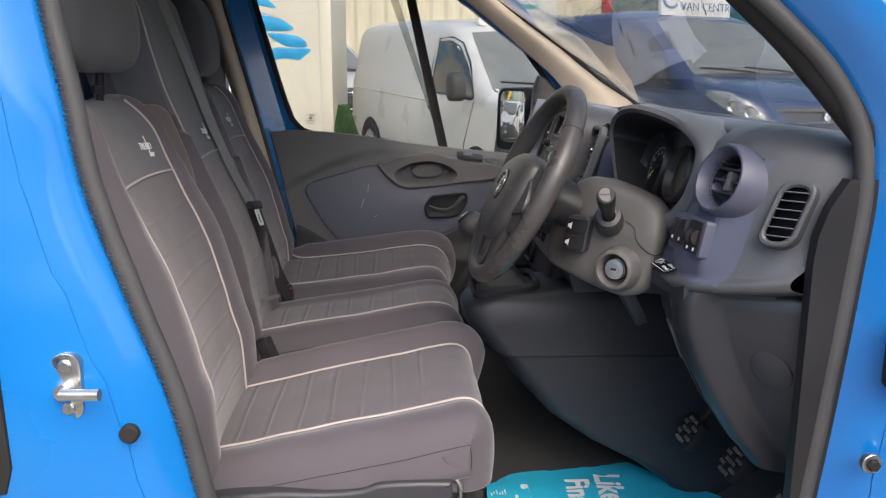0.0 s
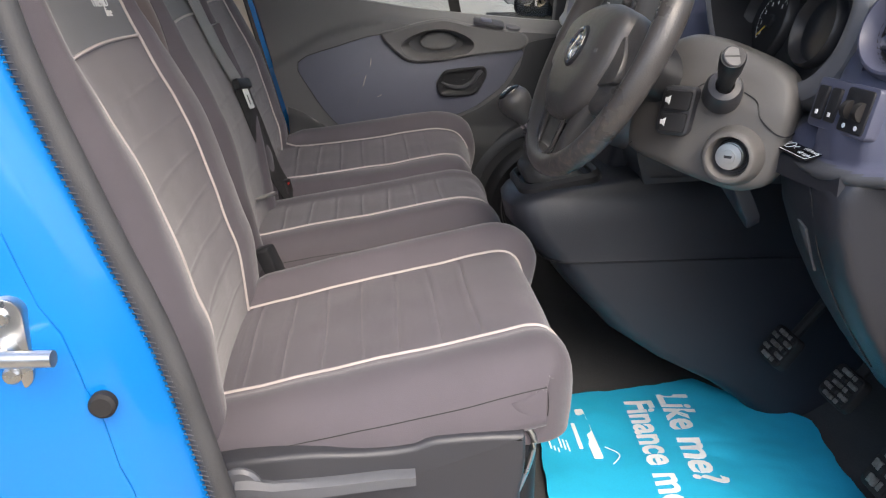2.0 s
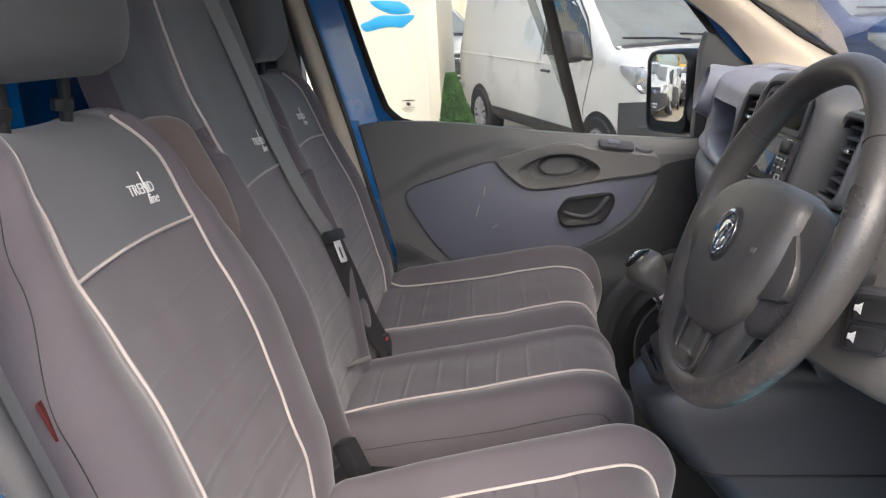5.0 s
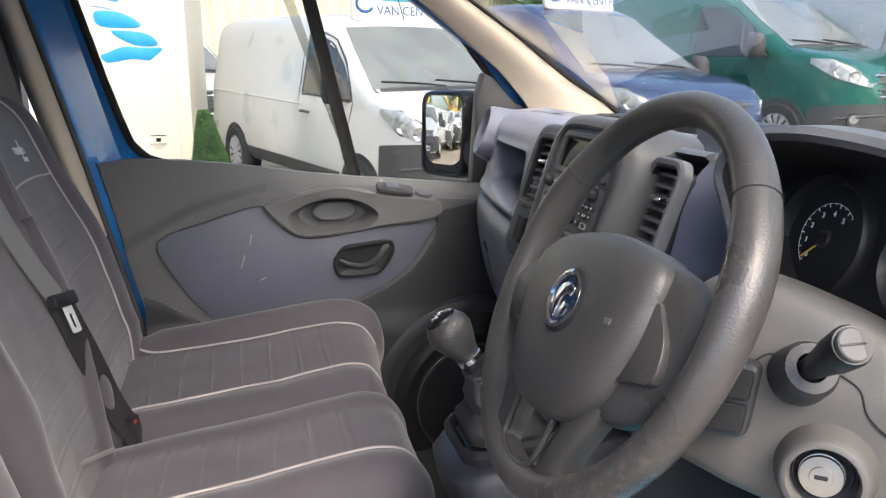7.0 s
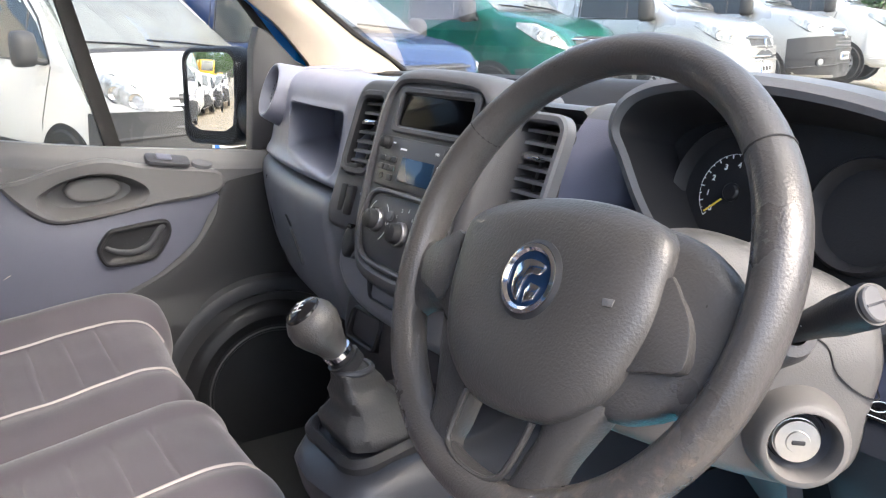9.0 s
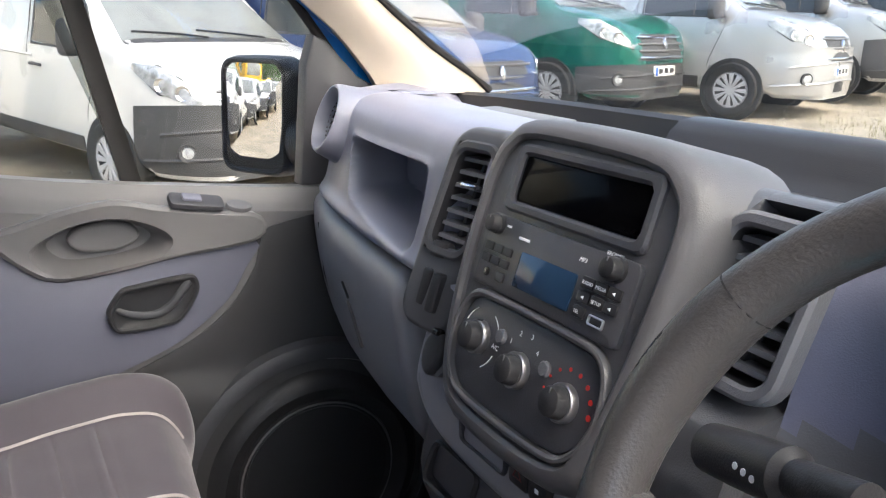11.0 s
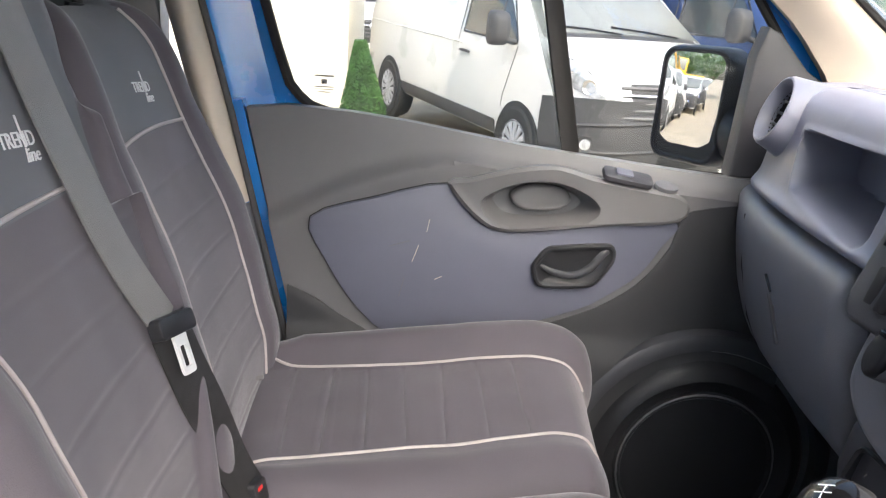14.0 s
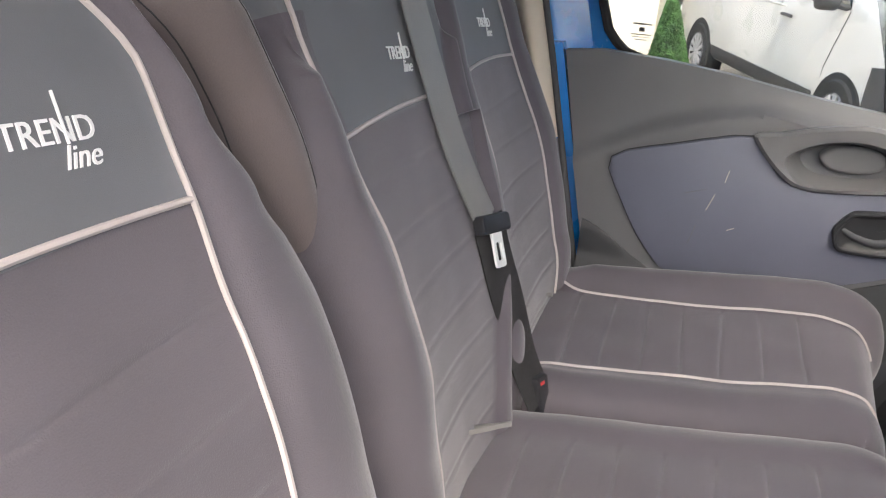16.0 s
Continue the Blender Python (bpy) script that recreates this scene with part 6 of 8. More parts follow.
PAD = [(-0.098, 0.028), (-0.06, 0.045), (0.0, 0.051), (0.06, 0.045), (0.098, 0.028), (0.102, -0.006), (0.098, -0.04), (0.082, -0.078), (0.05, -0.104), (0.022, -0.112), (-0.022, -0.112), (-0.05, -0.104), (-0.082, -0.078), (-0.098, -0.04), (-0.102, -0.006)]
_cr, _sr = math.cos(radians(7)), math.sin(radians(7))
WT = lambda a, b, c=0.0: WP(0.013 + a * _cr - b * _sr, a * _sr + b * _cr, c)
pd = [(p.x, p.y) for p in spline([(a, b, 0) for a, b in PAD], 5, True)]
pad = part("airbag_pad", loft([[WT(a, b, -0.005) for a, b in pd], [WT(a, b, 0.020) for a, b in pd], [WT(a, b, 0.027) for a, b in grow(pd, -0.003)], [WT(a, b, 0.032) for a, b in grow(pd, -0.010)], [WT(a * 0.8, (b + 0.03) * 0.8 - 0.03, 0.036) for a, b in pd], [WT(a * 0.6, (b + 0.03) * 0.6 - 0.03, 0.0385) for a, b in pd], [WT(a * 0.3, (b + 0.03) * 0.3 - 0.03, 0.040) for a, b in pd]], cap0=False), LEATHERETTE, wheel, "grained black airbag pad")
EP = lambda a, b, c=0.0: WT(a * 1.12 + 0.003, b * 1.12 - 0.017, 0.039 + c)
em = part("emblem", lathe(EP, [(0.0265, -0.004), (0.0265, 0.001), (0.0235, 0.0035), (0.022, 0.001)], 36), PLASTIC_DARK, pad, "round maker's emblem")
part("emblem_ring", lathe(EP, [(0.0235, 0.0), (0.0232, 0.004), (0.0205, 0.005), (0.0185, 0.003), (0.0185, 0.0)], 36), CHROME, em, "chrome ring")
# dark face tinted blue, a reflection painted into the colour
part("emblem_face", disc(EP, 0, 0, 0.0188, -0.001, 0.002, 0.0004, 30), mat("emblem_reflection", (0.01, 0.025, 0.06), 0.2, rvary=0.02), em)
part("emblem_figure", joined([slab(EP, [(p.x, p.y) for p in spline([(-0.012, 0.008, 0), (-0.002, 0.013, 0), (0.012, 0.010, 0), (0.009, 0.003, 0), (0.001, 0.003, 0), (-0.004, -0.004, 0), (-0.005, -0.015, 0), (-0.011, -0.010, 0), (-0.013, -0.002, 0)], 3, True)], 0.001, 0.004, 0.0012), slab(EP, [(0.004, -0.002), (0.013, -0.004), (0.009, -0.013), (0.001, -0.016), (0.0, -0.008)], 0.001, 0.004, 0.0012)]), CHROME, em)
part("lettering", letters(lambda a, b, c=0: WT(a, b, 0.0358 + c), "AIRBAG", 0.0085, -0.012, -0.090, 0.0, thick=0.0004), PLASTIC_MID, pad)
for sx in (0.075, -0.063):
    part("mark", slab(lambda a, b, c=0: WT(sx + a, b, 0.0368 + c), [(-0.005, -0.020), (0.005, -0.020), (0.004, -0.025), (-0.004, -0.025)], 0, 0.0008, 0.0002), PLASTIC_MID, pad)
part("boss", lathe(WP, [(0.045, -0.005), (0.045, -0.03), (0.045, -0.055), (0.045, -0.07)], 28, caps=True), PLASTIC_DARK, wheel)

SHROUD = mat("shroud_grey", (0.10, 0.096, 0.093), 0.5, vary=0.08, scale=6, bump=0.3, fine=800)
col = thing("steering_column", "grey plastic column shroud with ignition lock", "steering column", (0.68, -0.47, 1.2))
ig = Vector((0.690, -0.548, 1.153))
CO = plane(ig, (0.75, -0.65, 0), (0.06, 0.05, 1))
# the flank that faces the door bends away towards the wheel's boss
CS = lambda a, b, c=0.0: CO(a, b, c - 0.55 * max(0.0, -0.075 - a) ** 1.15 - 0.25 * max(0.0, b - 0.06))
shr = [(-0.165, 0.0), (-0.158, 0.06), (-0.125, 0.125), (-0.08, 0.148), (-0.01, 0.132), (0.05, 0.104), (0.064, 0.06), (0.058, 0.015), (0.048, -0.03), (0.012, -0.048), (-0.03, -0.044), (-0.09, -0.03), (-0.15, -0.018)]
sh = [(p.x, p.y) for p in spline([(a, b, 0) for a, b in shr], 5, True)]
mid_ = (-0.045, 0.045)
shk = lambda k: [(mid_[0] + (a - mid_[0]) * k, mid_[1] + (b - mid_[1]) * k) for a, b in sh]
part("shroud", loft([[CS(a, b, -0.13) for a, b in shk(0.86)], [CS(a, b, -0.07) for a, b in shk(0.97)], [CS(a, b, -0.026) for a, b in sh], [CS(a, b, -0.01) for a, b in grow(sh, -0.0015)], [CS(a, b, -0.003) for a, b in grow(sh, -0.006)], [CS(a, b, 0.0) for a, b in grow(sh, -0.013)]] + [[CS(a, b, 0.0) for a, b in shk(k)] for k in (0.7, 0.5, 0.3, 0.1)]), SHROUD, col, "grey two-piece shroud")
part("neck", loft([[Vector((x, -0.434 - a, 1.2816 - (x - 0.544) * 0.5 + b)) for a, b in circle(r, 24)] for r, x in ((0.04, 0.56), (0.044, 0.60), (0.047, 0.64), (0.05, 0.70))]), PLASTIC_DARK, col)
part("split_line", tube(spline([CS(0.0645, 0.035, -0.03), CS(0.06, 0.03, -0.004), CS(0.045, 0.034, 0.0006), CS(0.026, 0.05, 0.0006), CS(0.018, 0.07, 0.0004), CS(0.0, 0.08, 0.0)], 5), 0.0009, 5), PLASTIC_DARK, col)
part("split_line", tube(spline([CS(-0.03, 0.085, 0.0), CS(-0.05, 0.088, 0.0), CS(-0.062, 0.08, 0.0006)], 5), 0.0009, 5), PLASTIC_DARK, col)
# ignition lock
IP = lambda a, b, c=0.0: CO(a, b, c + 0.018)
LK = IP
lock = part("ignition", lathe(LK, [(0.040, -0.02), (0.0375, -0.012), (0.0352, 0.003), (0.033, 0.009), (0.031, 0.0108), (0.0275, 0.011), (0.026, 0.008), (0.025, -0.02)], 40), SHROUD, col, "ignition lock surround")
part("throat", disc(LK, 0, 0, 0.0262, -0.022, -0.016, 0.001, 32), PLASTIC_DARK, lock, "dark throat round the key barrel")
for k in range(2):
    part("throat_ring", lathe(LK, [(0.0245 - 0.003 * k, -0.017), (0.0242 - 0.003 * k, -0.007 - 0.003 * k), (0.0225 - 0.003 * k, -0.016)], 32), PLASTIC, lock)
part("key_barrel", lathe(IP, [(0.0175, -0.018), (0.0175, -0.006), (0.016, -0.0057), (0.016, -0.004), (0.0172, -0.0035), (0.0165, -0.001), (0.009, -0.0004), (0.0085, 0.001), (0.0, 0.0013)], 30, -0.002), STEEL, lock, "bright steel key barrel")
part("key_slot", slab(IP, rr(0.010, 0.0035, 0.001, 2, -0.002, 0), 0.0004, 0.002, 0.0003), PLASTIC_DARK, lock)
# light and wiper stalk on the driver's right
s0, s1 = Vector((0.668, -0.546, 1.240)), Vector((0.641, -0.622, 1.288))
sd = (s1 - s0).normalized()
stalk = part("stalk", tube([s0 - sd * 0.01, s0 + sd * 0.012, s0 + sd * 0.025, s0 + sd * 0.045, s0 + sd * 0.06, s1 - sd * 0.004, s1], lambda t: [0.0095, 0.0095, 0.0105, 0.0122, 0.0142, 0.0152, 0.0138][min(6, round(t * 6))], 20), PLASTIC_DARK, col, "black wiper stalk")
stp = plane(s1, (1, 0, 0), sd.cross(Vector((1, 0, 0))))
part("stalk_end", disc(stp, 0, 0, 0.0122, -0.002, 0.002, 0.001, 20), mat("end_grey", (0.08, 0.08, 0.084), 0.5, metal=0.0, vary=0.1, scale=60), stalk, "silver grey end cap with a slot")
part("end_slot", box(stp, -0.0108, 0.0108, -0.0009, 0.0009, 0.0012, 0.0026, 0.0002), PLASTIC_DARK, stalk)
part("stalk_marks", joined([disc(lambda a, b, c=0: s0 + sd * (0.03 + a) + Vector((-0.0112 - c, 0, 0.002 + b)), 0.006 * k, 0, 0.0015, 0, 0.0006, 0.0002, 8) for k in range(3)]), WHITE_PRINT, stalk)
part("stalk_boot", lathe(plane(s0 + sd * 0.004, sd.orthogonal(), sd.cross(sd.orthogonal())), [(0.025, -0.03), (0.0235, -0.004), (0.020, 0.004), (0.012, 0.006)], 22), PLASTIC_LOW, col, "round stalk surround")
# light stalk on the far side
f0, f1 = Vector((0.625, -0.335, 1.27)), Vector((0.655, -0.215, 1.235))
fd = (f1 - f0).normalized()
ls = part("stalk", tube([f0, f0 + fd * 0.05, f0 + fd * 0.055, f0 + fd * 0.095, f1], lambda t: [0.012, 0.012, 0.0175, 0.0175, 0.016][min(4, round(t * 4))], 20), PLASTIC_DARK, col, "black light stalk")
part("stalk_marks", joined([disc(lambda a, b, c=0: f0 + fd * (0.07 + a) + Vector((-0.0176 - c, 0, b)), 0.008 * k, 0.002 * k, 0.0026, 0, 0.0006, 0.0002, 8) for k in range(3)]), WHITE_PRINT, ls)
# audio remote on the shroud's flank, beside the wheel
RB_ = lambda a, b, c=0.0: CO(-0.08 + a + 0.12 * b, 0.05 + b, c - 0.25 * max(0.0, -a - 0.01))
rem = part("audio_remote", slab(RB_, rr(0.046, 0.064, 0.009, 5), -0.02, 0.016, 0.005, 3), PLASTIC_LOW, col, "dark audio remote control")
for b in (0.0145, -0.0145):
    k = part("button", slab(RB_, rr(0.036, 0.026, 0.004, 3, 0.001, b), 0.012, 0.0195, 0.0025), PLASTIC_DARK, rem)
    part("symbol", slab(lambda x, y, c=0.0: RB_(-0.008 + x, y + b, 0.0196 + c), [(-0.004, -0.003), (0.0, -0.006), (0.0, 0.006), (-0.004, 0.003), (-0.007, 0.003), (-0.007, -0.003)], -0.001, 0.0004, 0.0001), WHITE_PRINT, k)

# ---- pedals, paper mat, belt ----
def pedal(name, label, x, y, z, w, h, lean):
    root = thing(name, label, "pedal", (x, y, z))
    pl = plane((x, y, z), (0, -1, 0), (lean, 0, 1))
    part("pad", slab(pl, rr(w, h, 0.012, 4), -0.012, 0.004, 0.004), RUBBER, root, "worn rubber pad")
    for i in range(5):
        for j in range(5):
            part("tread", slab(pl, rr(w * 0.15, h * 0.12, 0.002, 2, (i - 2) * w * 0.175, (j - 2) * h * 0.185), 0.002, 0.0055 + 0.002 * ((i * 7 + j * 3) % 3), 0.0015), PEDAL if (i * 5 + j * 2) % 4 else RUBBER, root)
    part("arm", tube([pl(0, h * 0.2, -0.01), (x + 0.06, y - 0.01, z + 0.08), (x + 0.16, y - 0.01, z + 0.22)], 0.009, 8), RUBBER, root)


pedal("clutch_pedal", "worn clutch pedal with shiny treads", 0.917, -0.326, 0.753, 0.075, 0.065, 0.7)
pedal("brake_pedal", "worn brake pedal with shiny treads", 0.949, -0.471, 0.753, 0.075, 0.062, 0.7)
pedal("accelerator_pedal", "worn accelerator pedal with shiny treads", 0.965, -0.60, 0.705, 0.06, 0.12, 0.6)

MT = plane((0.62, -0.32, 0.59), (0, -1, 0), (1, 0, 0))
mo = [(-0.139, -0.048), (-0.15, 0.075), (-0.177, 0.228), (-0.09, 0.311), (0.004, 0.379), (0.16, 0.358), (0.3, 0.345), (0.34, 0.1), (0.32, -0.12), (0.185, -0.14), (0.061, -0.127), (-0.087, -0.11)]
mo = [(p.x + 0.004 * noise.noise(p * 31), p.y + 0.004 * noise.noise(p * 37)) for p in resample([Vector((a, b, 0)) for a, b in mo], 140)]
wav = lambda a, b: 0.010 * abs(noise.noise(Vector((a * 5 + b * 3, b * 4, 8)))) + 0.006 * noise.noise(Vector((a * 9, b * 9, 2))) + 0.004 * abs(noise.noise(Vector((a * 22, b * 22, 5)))) + 0.25 * max(0, b - 0.30) ** 1.5
MW = lambda a, b, c=0.0: MT(a, b, c + wav(a, b))
ml = [[MW(a * k + 0.05 * (1 - k), b * k + 0.1 * (1 - k)) for a, b in mo] for k in [1 - i / 22 for i in range(23)]]
mat_ob = tagged(part("paper_floor_mat", joined([loft([[p + Vector((0, 0, 0)) for p in ml[0]]] + ml[1:], cap0=False)]), PAPER_BLUE), "crumpled light blue paper mat in the footwell", "floor mat")
M1 = lambda a, b, c=0.0: MW(a, b, 0.0012 + c)
part("lettering", letters(M1, "Like me?", 0.08, -0.124, 0.136, 0.0, -6, thick=0.0002, bold=0.0022), WHITE_PRINT, mat_ob, "bold white lettering")
part("lettering", letters(M1, "Finance me", 0.072, -0.110, 0.068, 0.0, -6, thick=0.0002, bold=0.002), WHITE_PRINT, mat_ob, "bold white lettering")
part("logo_bar", joined([slab(M1, rr(0.15, 0.016, 0.004, 3, -0.005, -0.03), -0.0006, 0.0004, 0.0001), slab(M1, rr(0.07, 0.007, 0.002, 3, 0.005, -0.053), -0.0006, 0.0004, 0.0001), tube([M1(0.04 + 0.05 * k / 10, -0.012 + 0.018 * math.sin(k / 10 * 3.1), 0.0003) for k in range(11)], 0.0012, 4)]), WHITE_PRINT, mat_ob, "plain white logo bars")
part("small_print", joined([slab(M1, rr(0.10 - 0.01 * (k % 3), 0.0025, 0.0005, 2, -0.005, -0.075 - 0.006 * k), -0.0006, 0.0003, 0.0001) for k in range(6)]), WHITE_PRINT, mat_ob, "rows of unreadable small print")

belt = thing("seat_belt", "dark seat belt hanging across the middle seat", "seat belt", (-0.02, 0.25, 1.0))


def strap(pts, w, name, label, side=(0, 1, 0), m=None):
    c = spline(pts, 8)
    L = []
    for i, p in enumerate(c):
        t = (c[min(i + 1, len(c) - 1)] - c[max(i - 1, 0)]).normalized()
        s = (Vector(side) - t * t.dot(Vector(side))).normalized()
        n = t.cross(s) * 0.0009
        tw = s * (w / 2)
        L.append([p - tw - n, p - tw * 0.5 - n * 1.6, p + tw * 0.5 - n * 1.6, p + tw - n, p + tw + n, p + tw * 0.5 + n * 1.6, p - tw * 0.5 + n * 1.6, p - tw + n])
    return part(name, loft(L), m or BELT, belt, label)


strap([(-0.225, 0.13, 1.66), (-0.178, 0.143, 1.52), (-0.136, 0.147, 1.395), (-0.122, 0.149, 1.355), (-0.105, 0.151, 1.31), (-0.083, 0.158, 1.25), (-0.064, 0.169, 1.203), (-0.042, 0.19, 1.15)], 0.046, "webbing", "dark grey belt webbing", (0.2, 1, 0.1))
strap([(-0.04, 0.192, 1.148), (-0.024, 0.211, 1.083), (-0.009, 0.248, 1.01), (0.008, 0.272, 0.94), (0.035, 0.283, 0.88)], 0.06, "webbing", "black sheathed belt webbing", (0.3, 1, 0.1), BELT_DARK)
_b = Vector((-0.040, 0.192, 1.148))
BP = plane(_b + Vector((0.004, 0, 0)), (0.25, 0.97, -0.12), (-0.3, 0.1, 0.95))
tg = part("buckle_tongue", slab(BP, rr(0.066, 0.022, 0.006), -0.006, 0.008, 0.003), PLASTIC_DARK, belt, "black plastic belt tongue")
part("tongue_plate", ringplate(BP, rr(0.024, 0.046, 0.004, 3, 0.004, -0.030), rr(0.011, 0.022, 0.002, 3, 0.004, -0.034), -0.001, 0.002, 0.0006), mat("tongue_steel", (0.75, 0.75, 0.74), 0.35, metal=0.25, vary=0.05), tg, "bright steel tongue plate")
rb = thing("belt_buckle", "black belt buckle with red button between the seats", "buckle", (0.02, 0.29, 0.9))
part("body", slab(plane((0.03, 0.29, 0.885), (0.3, 0.95, 0), (-0.2, 0, 0.98)), rr(0.03, 0.06, 0.006), -0.01, 0.01, 0.004), PLASTIC_DARK, rb)
part("button", slab(plane((0.024, 0.288, 0.905), (0.3, 0.95, 0), (-0.2, 0, 0.98)), rr(0.013, 0.007, 0.002), 0.006, 0.0115, 0.0015), RED, rb, "red release button")
rb2 = thing("belt_buckle", "black belt buckle beside the driver seat cushion", "buckle", (0.05, -0.17, 0.88))
part("body", slab(plane((0.05, -0.165, 0.86), (0.3, 0.95, 0), (-0.35, 0, 0.94)), rr(0.035, 0.12, 0.008), -0.012, 0.012, 0.005), PLASTIC_DARK, rb2)
part("button", slab(plane((0.033, -0.165, 0.905), (0.3, 0.95, 0), (-0.35, 0, 0.94)), rr(0.022, 0.012, 0.003), 0.008, 0.012, 0.002), PLASTIC, rb2)
lp_ = thing("pull_strap", "short black pull loop on the middle seat", "strap", (0.006, 0.149, 0.9))
part("loop", tube(spline([(-0.025, 0.098, 0.922), (0.0, 0.112, 0.928), (0.02, 0.128, 0.930), (0.024, 0.137, 0.927), (0.012, 0.137, 0.922), (-0.02, 0.118, 0.920)], 5), 0.0015, 6, flat=2.5), BELT, lp_)
lp2 = thing("pull_strap", "short black pull loop on the passenger seat", "strap", (0.0, 0.49, 0.92))
part("loop", tube(spline([(-0.04, 0.49, 0.93), (-0.022, 0.51, 0.934), (-0.008, 0.528, 0.933), (-0.004, 0.536, 0.93), (-0.012, 0.536, 0.926), (-0.03, 0.515, 0.926)], 5), 0.0014, 6, flat=2.5), BELT, lp2)
# reel and webbing at the passenger's pillar
pb = thing("pillar_belt", "dark seat belt hanging at the door pillar", "seat belt", (-0.2, 0.72, 1.2))
belt = pb
strap([(-0.262, 0.73, 1.66), (-0.235, 0.73, 1.5), (-0.19, 0.73, 1.3), (-0.14, 0.735, 1.1), (-0.1, 0.74, 0.9)], 0.05, "webbing", "dark grey belt webbing", (1, 0.3, 0))
part("anchor", joined([disc(plane((-0.262, 0.725, 1.655), (1, 0, 0), (0, 0, 1)), 0, 0, 0.024, -0.01, 0.02, 0.006), box(plane((-0.262, 0.725, 1.63), (1, 0, 0), (0, 0, 1)), -0.03, 0.03, -0.012, 0.012, -0.004, 0.012, 0.004)]), PLASTIC_DARK, pb, "black belt anchor")

# seat bases, driver's side trim and levers
base = thing("driver_plinth", "black plastic seat plinth with recline lever", "plinth", (0.2, -0.44, 0.58))
part("plinth", slab(lambda a, b, c=0: Vector((a, -0.44 + b, 0.58 + c)), rr(0.42, 0.40, 0.03, 4, 0.22, 0), 0, 0.22, 0.01), PLASTIC_DARK, base)
SB = lambda a, b, c=0.0: Vector((a, -0.672 - c, b))
sbl = [(0.0, 0.80), (0.02, 0.825), (0.12, 0.835), (0.2, 0.832), (0.26, 0.836), (0.29, 0.845), (0.385, 0.845), (0.40, 0.835), (0.395, 0.76), (0.36, 0.70), (0.06, 0.70), (0.01, 0.75)]
part("side_cover", slab(SB, [(p.x, p.y) for p in spline([(a, b, 0) for a, b in sbl], 3, True)], -0.03, 0.018, 0.008, 3), PLASTIC_LOW, base, "charcoal side cover")
lv = part("lever", loft([[SB(x, z + dz, c) for dz, c in ((0.011 * s, 0.012), (0.013 * s, 0.026), (0.008 * s, 0.034), (-0.008 * s, 0.034), (-0.012 * s, 0.026), (-0.011 * s, 0.012))] for x, z, s in ((0.045, 0.793, 1.2), (0.06, 0.79, 1.5), (0.09, 0.788, 1.1), (0.16, 0.792, 0.9), (0.23, 0.797, 0.85), (0.262, 0.798, 0.7))]), PLASTIC, base, "grey recline lever")
part("pivot", disc(SB, 0.05, 0.797, 0.026, 0.01, 0.026, 0.004, 24), PLASTIC, base)
part("adjuster_bar", tube(spline([(0.40, -0.665, 0.845), (0.415, -0.668, 0.82), (0.40, -0.66, 0.75), (0.37, -0.65, 0.68)], 5), 0.004, 8), STEEL, base, "thin steel adjuster bar")
bb = thing("bench_plinth", "dark plinth under the double passenger seat", "plinth", (0.2, 0.3, 0.58))
part("plinth", slab(lambda a, b, c=0: Vector((a, 0.29 + b, 0.58 + c)), rr(0.40, 0.72, 0.03, 4, 0.2, 0), 0, 0.235, 0.01), PLASTIC_DARK, bb)
# red woven tag on the driver's seat
_q = drv_back.point(0.455, -0.238, 0.001)
part("label_tag", slab(plane(drv_back.point(0.44, -0.25, 0.002), (0.3, -0.9, 0.1), (-0.25, -0.1, 0.95)), rr(0.01, 0.036, 0.001, 2), -0.001, 0.002, 0.0006), TAG_RED, drv, "small dark red woven tag")


# ---- the yard outside ----
def clamp(v, a, b):
    return max(a, min(b, v))


def ground_z(x, y):
    return 0.07 * clamp(x - 1.0, -1, 7.5) + 0.045 * clamp(y - 6.2, 0, 9) - 0.03 + 0.012 * noise.noise(Vector((x * 0.7, y * 0.7, 1)))


gx = [-400, -150, -60, -30, -18] + [-12 + 0.6 * k for k in range(52)] + [22, 30, 50, 100, 200, 400]
gy = [-400, -150, -60, -30, -15, -8] + [-4 + 0.6 * k for k in range(42)] + [24, 30, 45, 80, 160, 400]
gv = [(x, y, ground_z(x, y)) for x in gx for y in gy]
gf = [(i * len(gy) + j, (i + 1) * len(gy) + j, (i + 1) * len(gy) + j + 1, i * len(gy) + j + 1) for i in range(len(gx) - 1) for j in range(len(gy) - 1)]
GRAVEL = mat("yard_gravel", (0.33, 0.285, 0.215), 0.9, vary=0.35, scale=1.6, bump=0.8, fine=60)
solid("ground", raw(gv, gf), GRAVEL, "dusty tan gravel yard with tyre marks", "ground")
# loose stones and weeds
rnd = random.Random(4)
sv, sf = [], []
for k in range(2600):
    x, y = rnd.uniform(0, 16), rnd.uniform(2.5, 8.5)
    z, r = ground_z(x, y), rnd.uniform(0.008, 0.03)
    b = len(sv)
    sv += [(x + r, y, z), (x, y + r, z), (x - r, y, z), (x, y - r, z), (x + rnd.uniform(-r, r) * 0.4, y, z + r * 0.8)]
    sf += [(b, b + 1, b + 4), (b + 1, b + 2, b + 4), (b + 2, b + 3, b + 4), (b + 3, b, b + 4)]
tagged(part("gravel", raw(sv, sf), mat("stone_chips", (0.4, 0.36, 0.3), 0.9, vary=0.4, scale=3), smooth=False), "loose pale stones on the yard", "gravel", kind="stuff")
gvv, gff = [], []
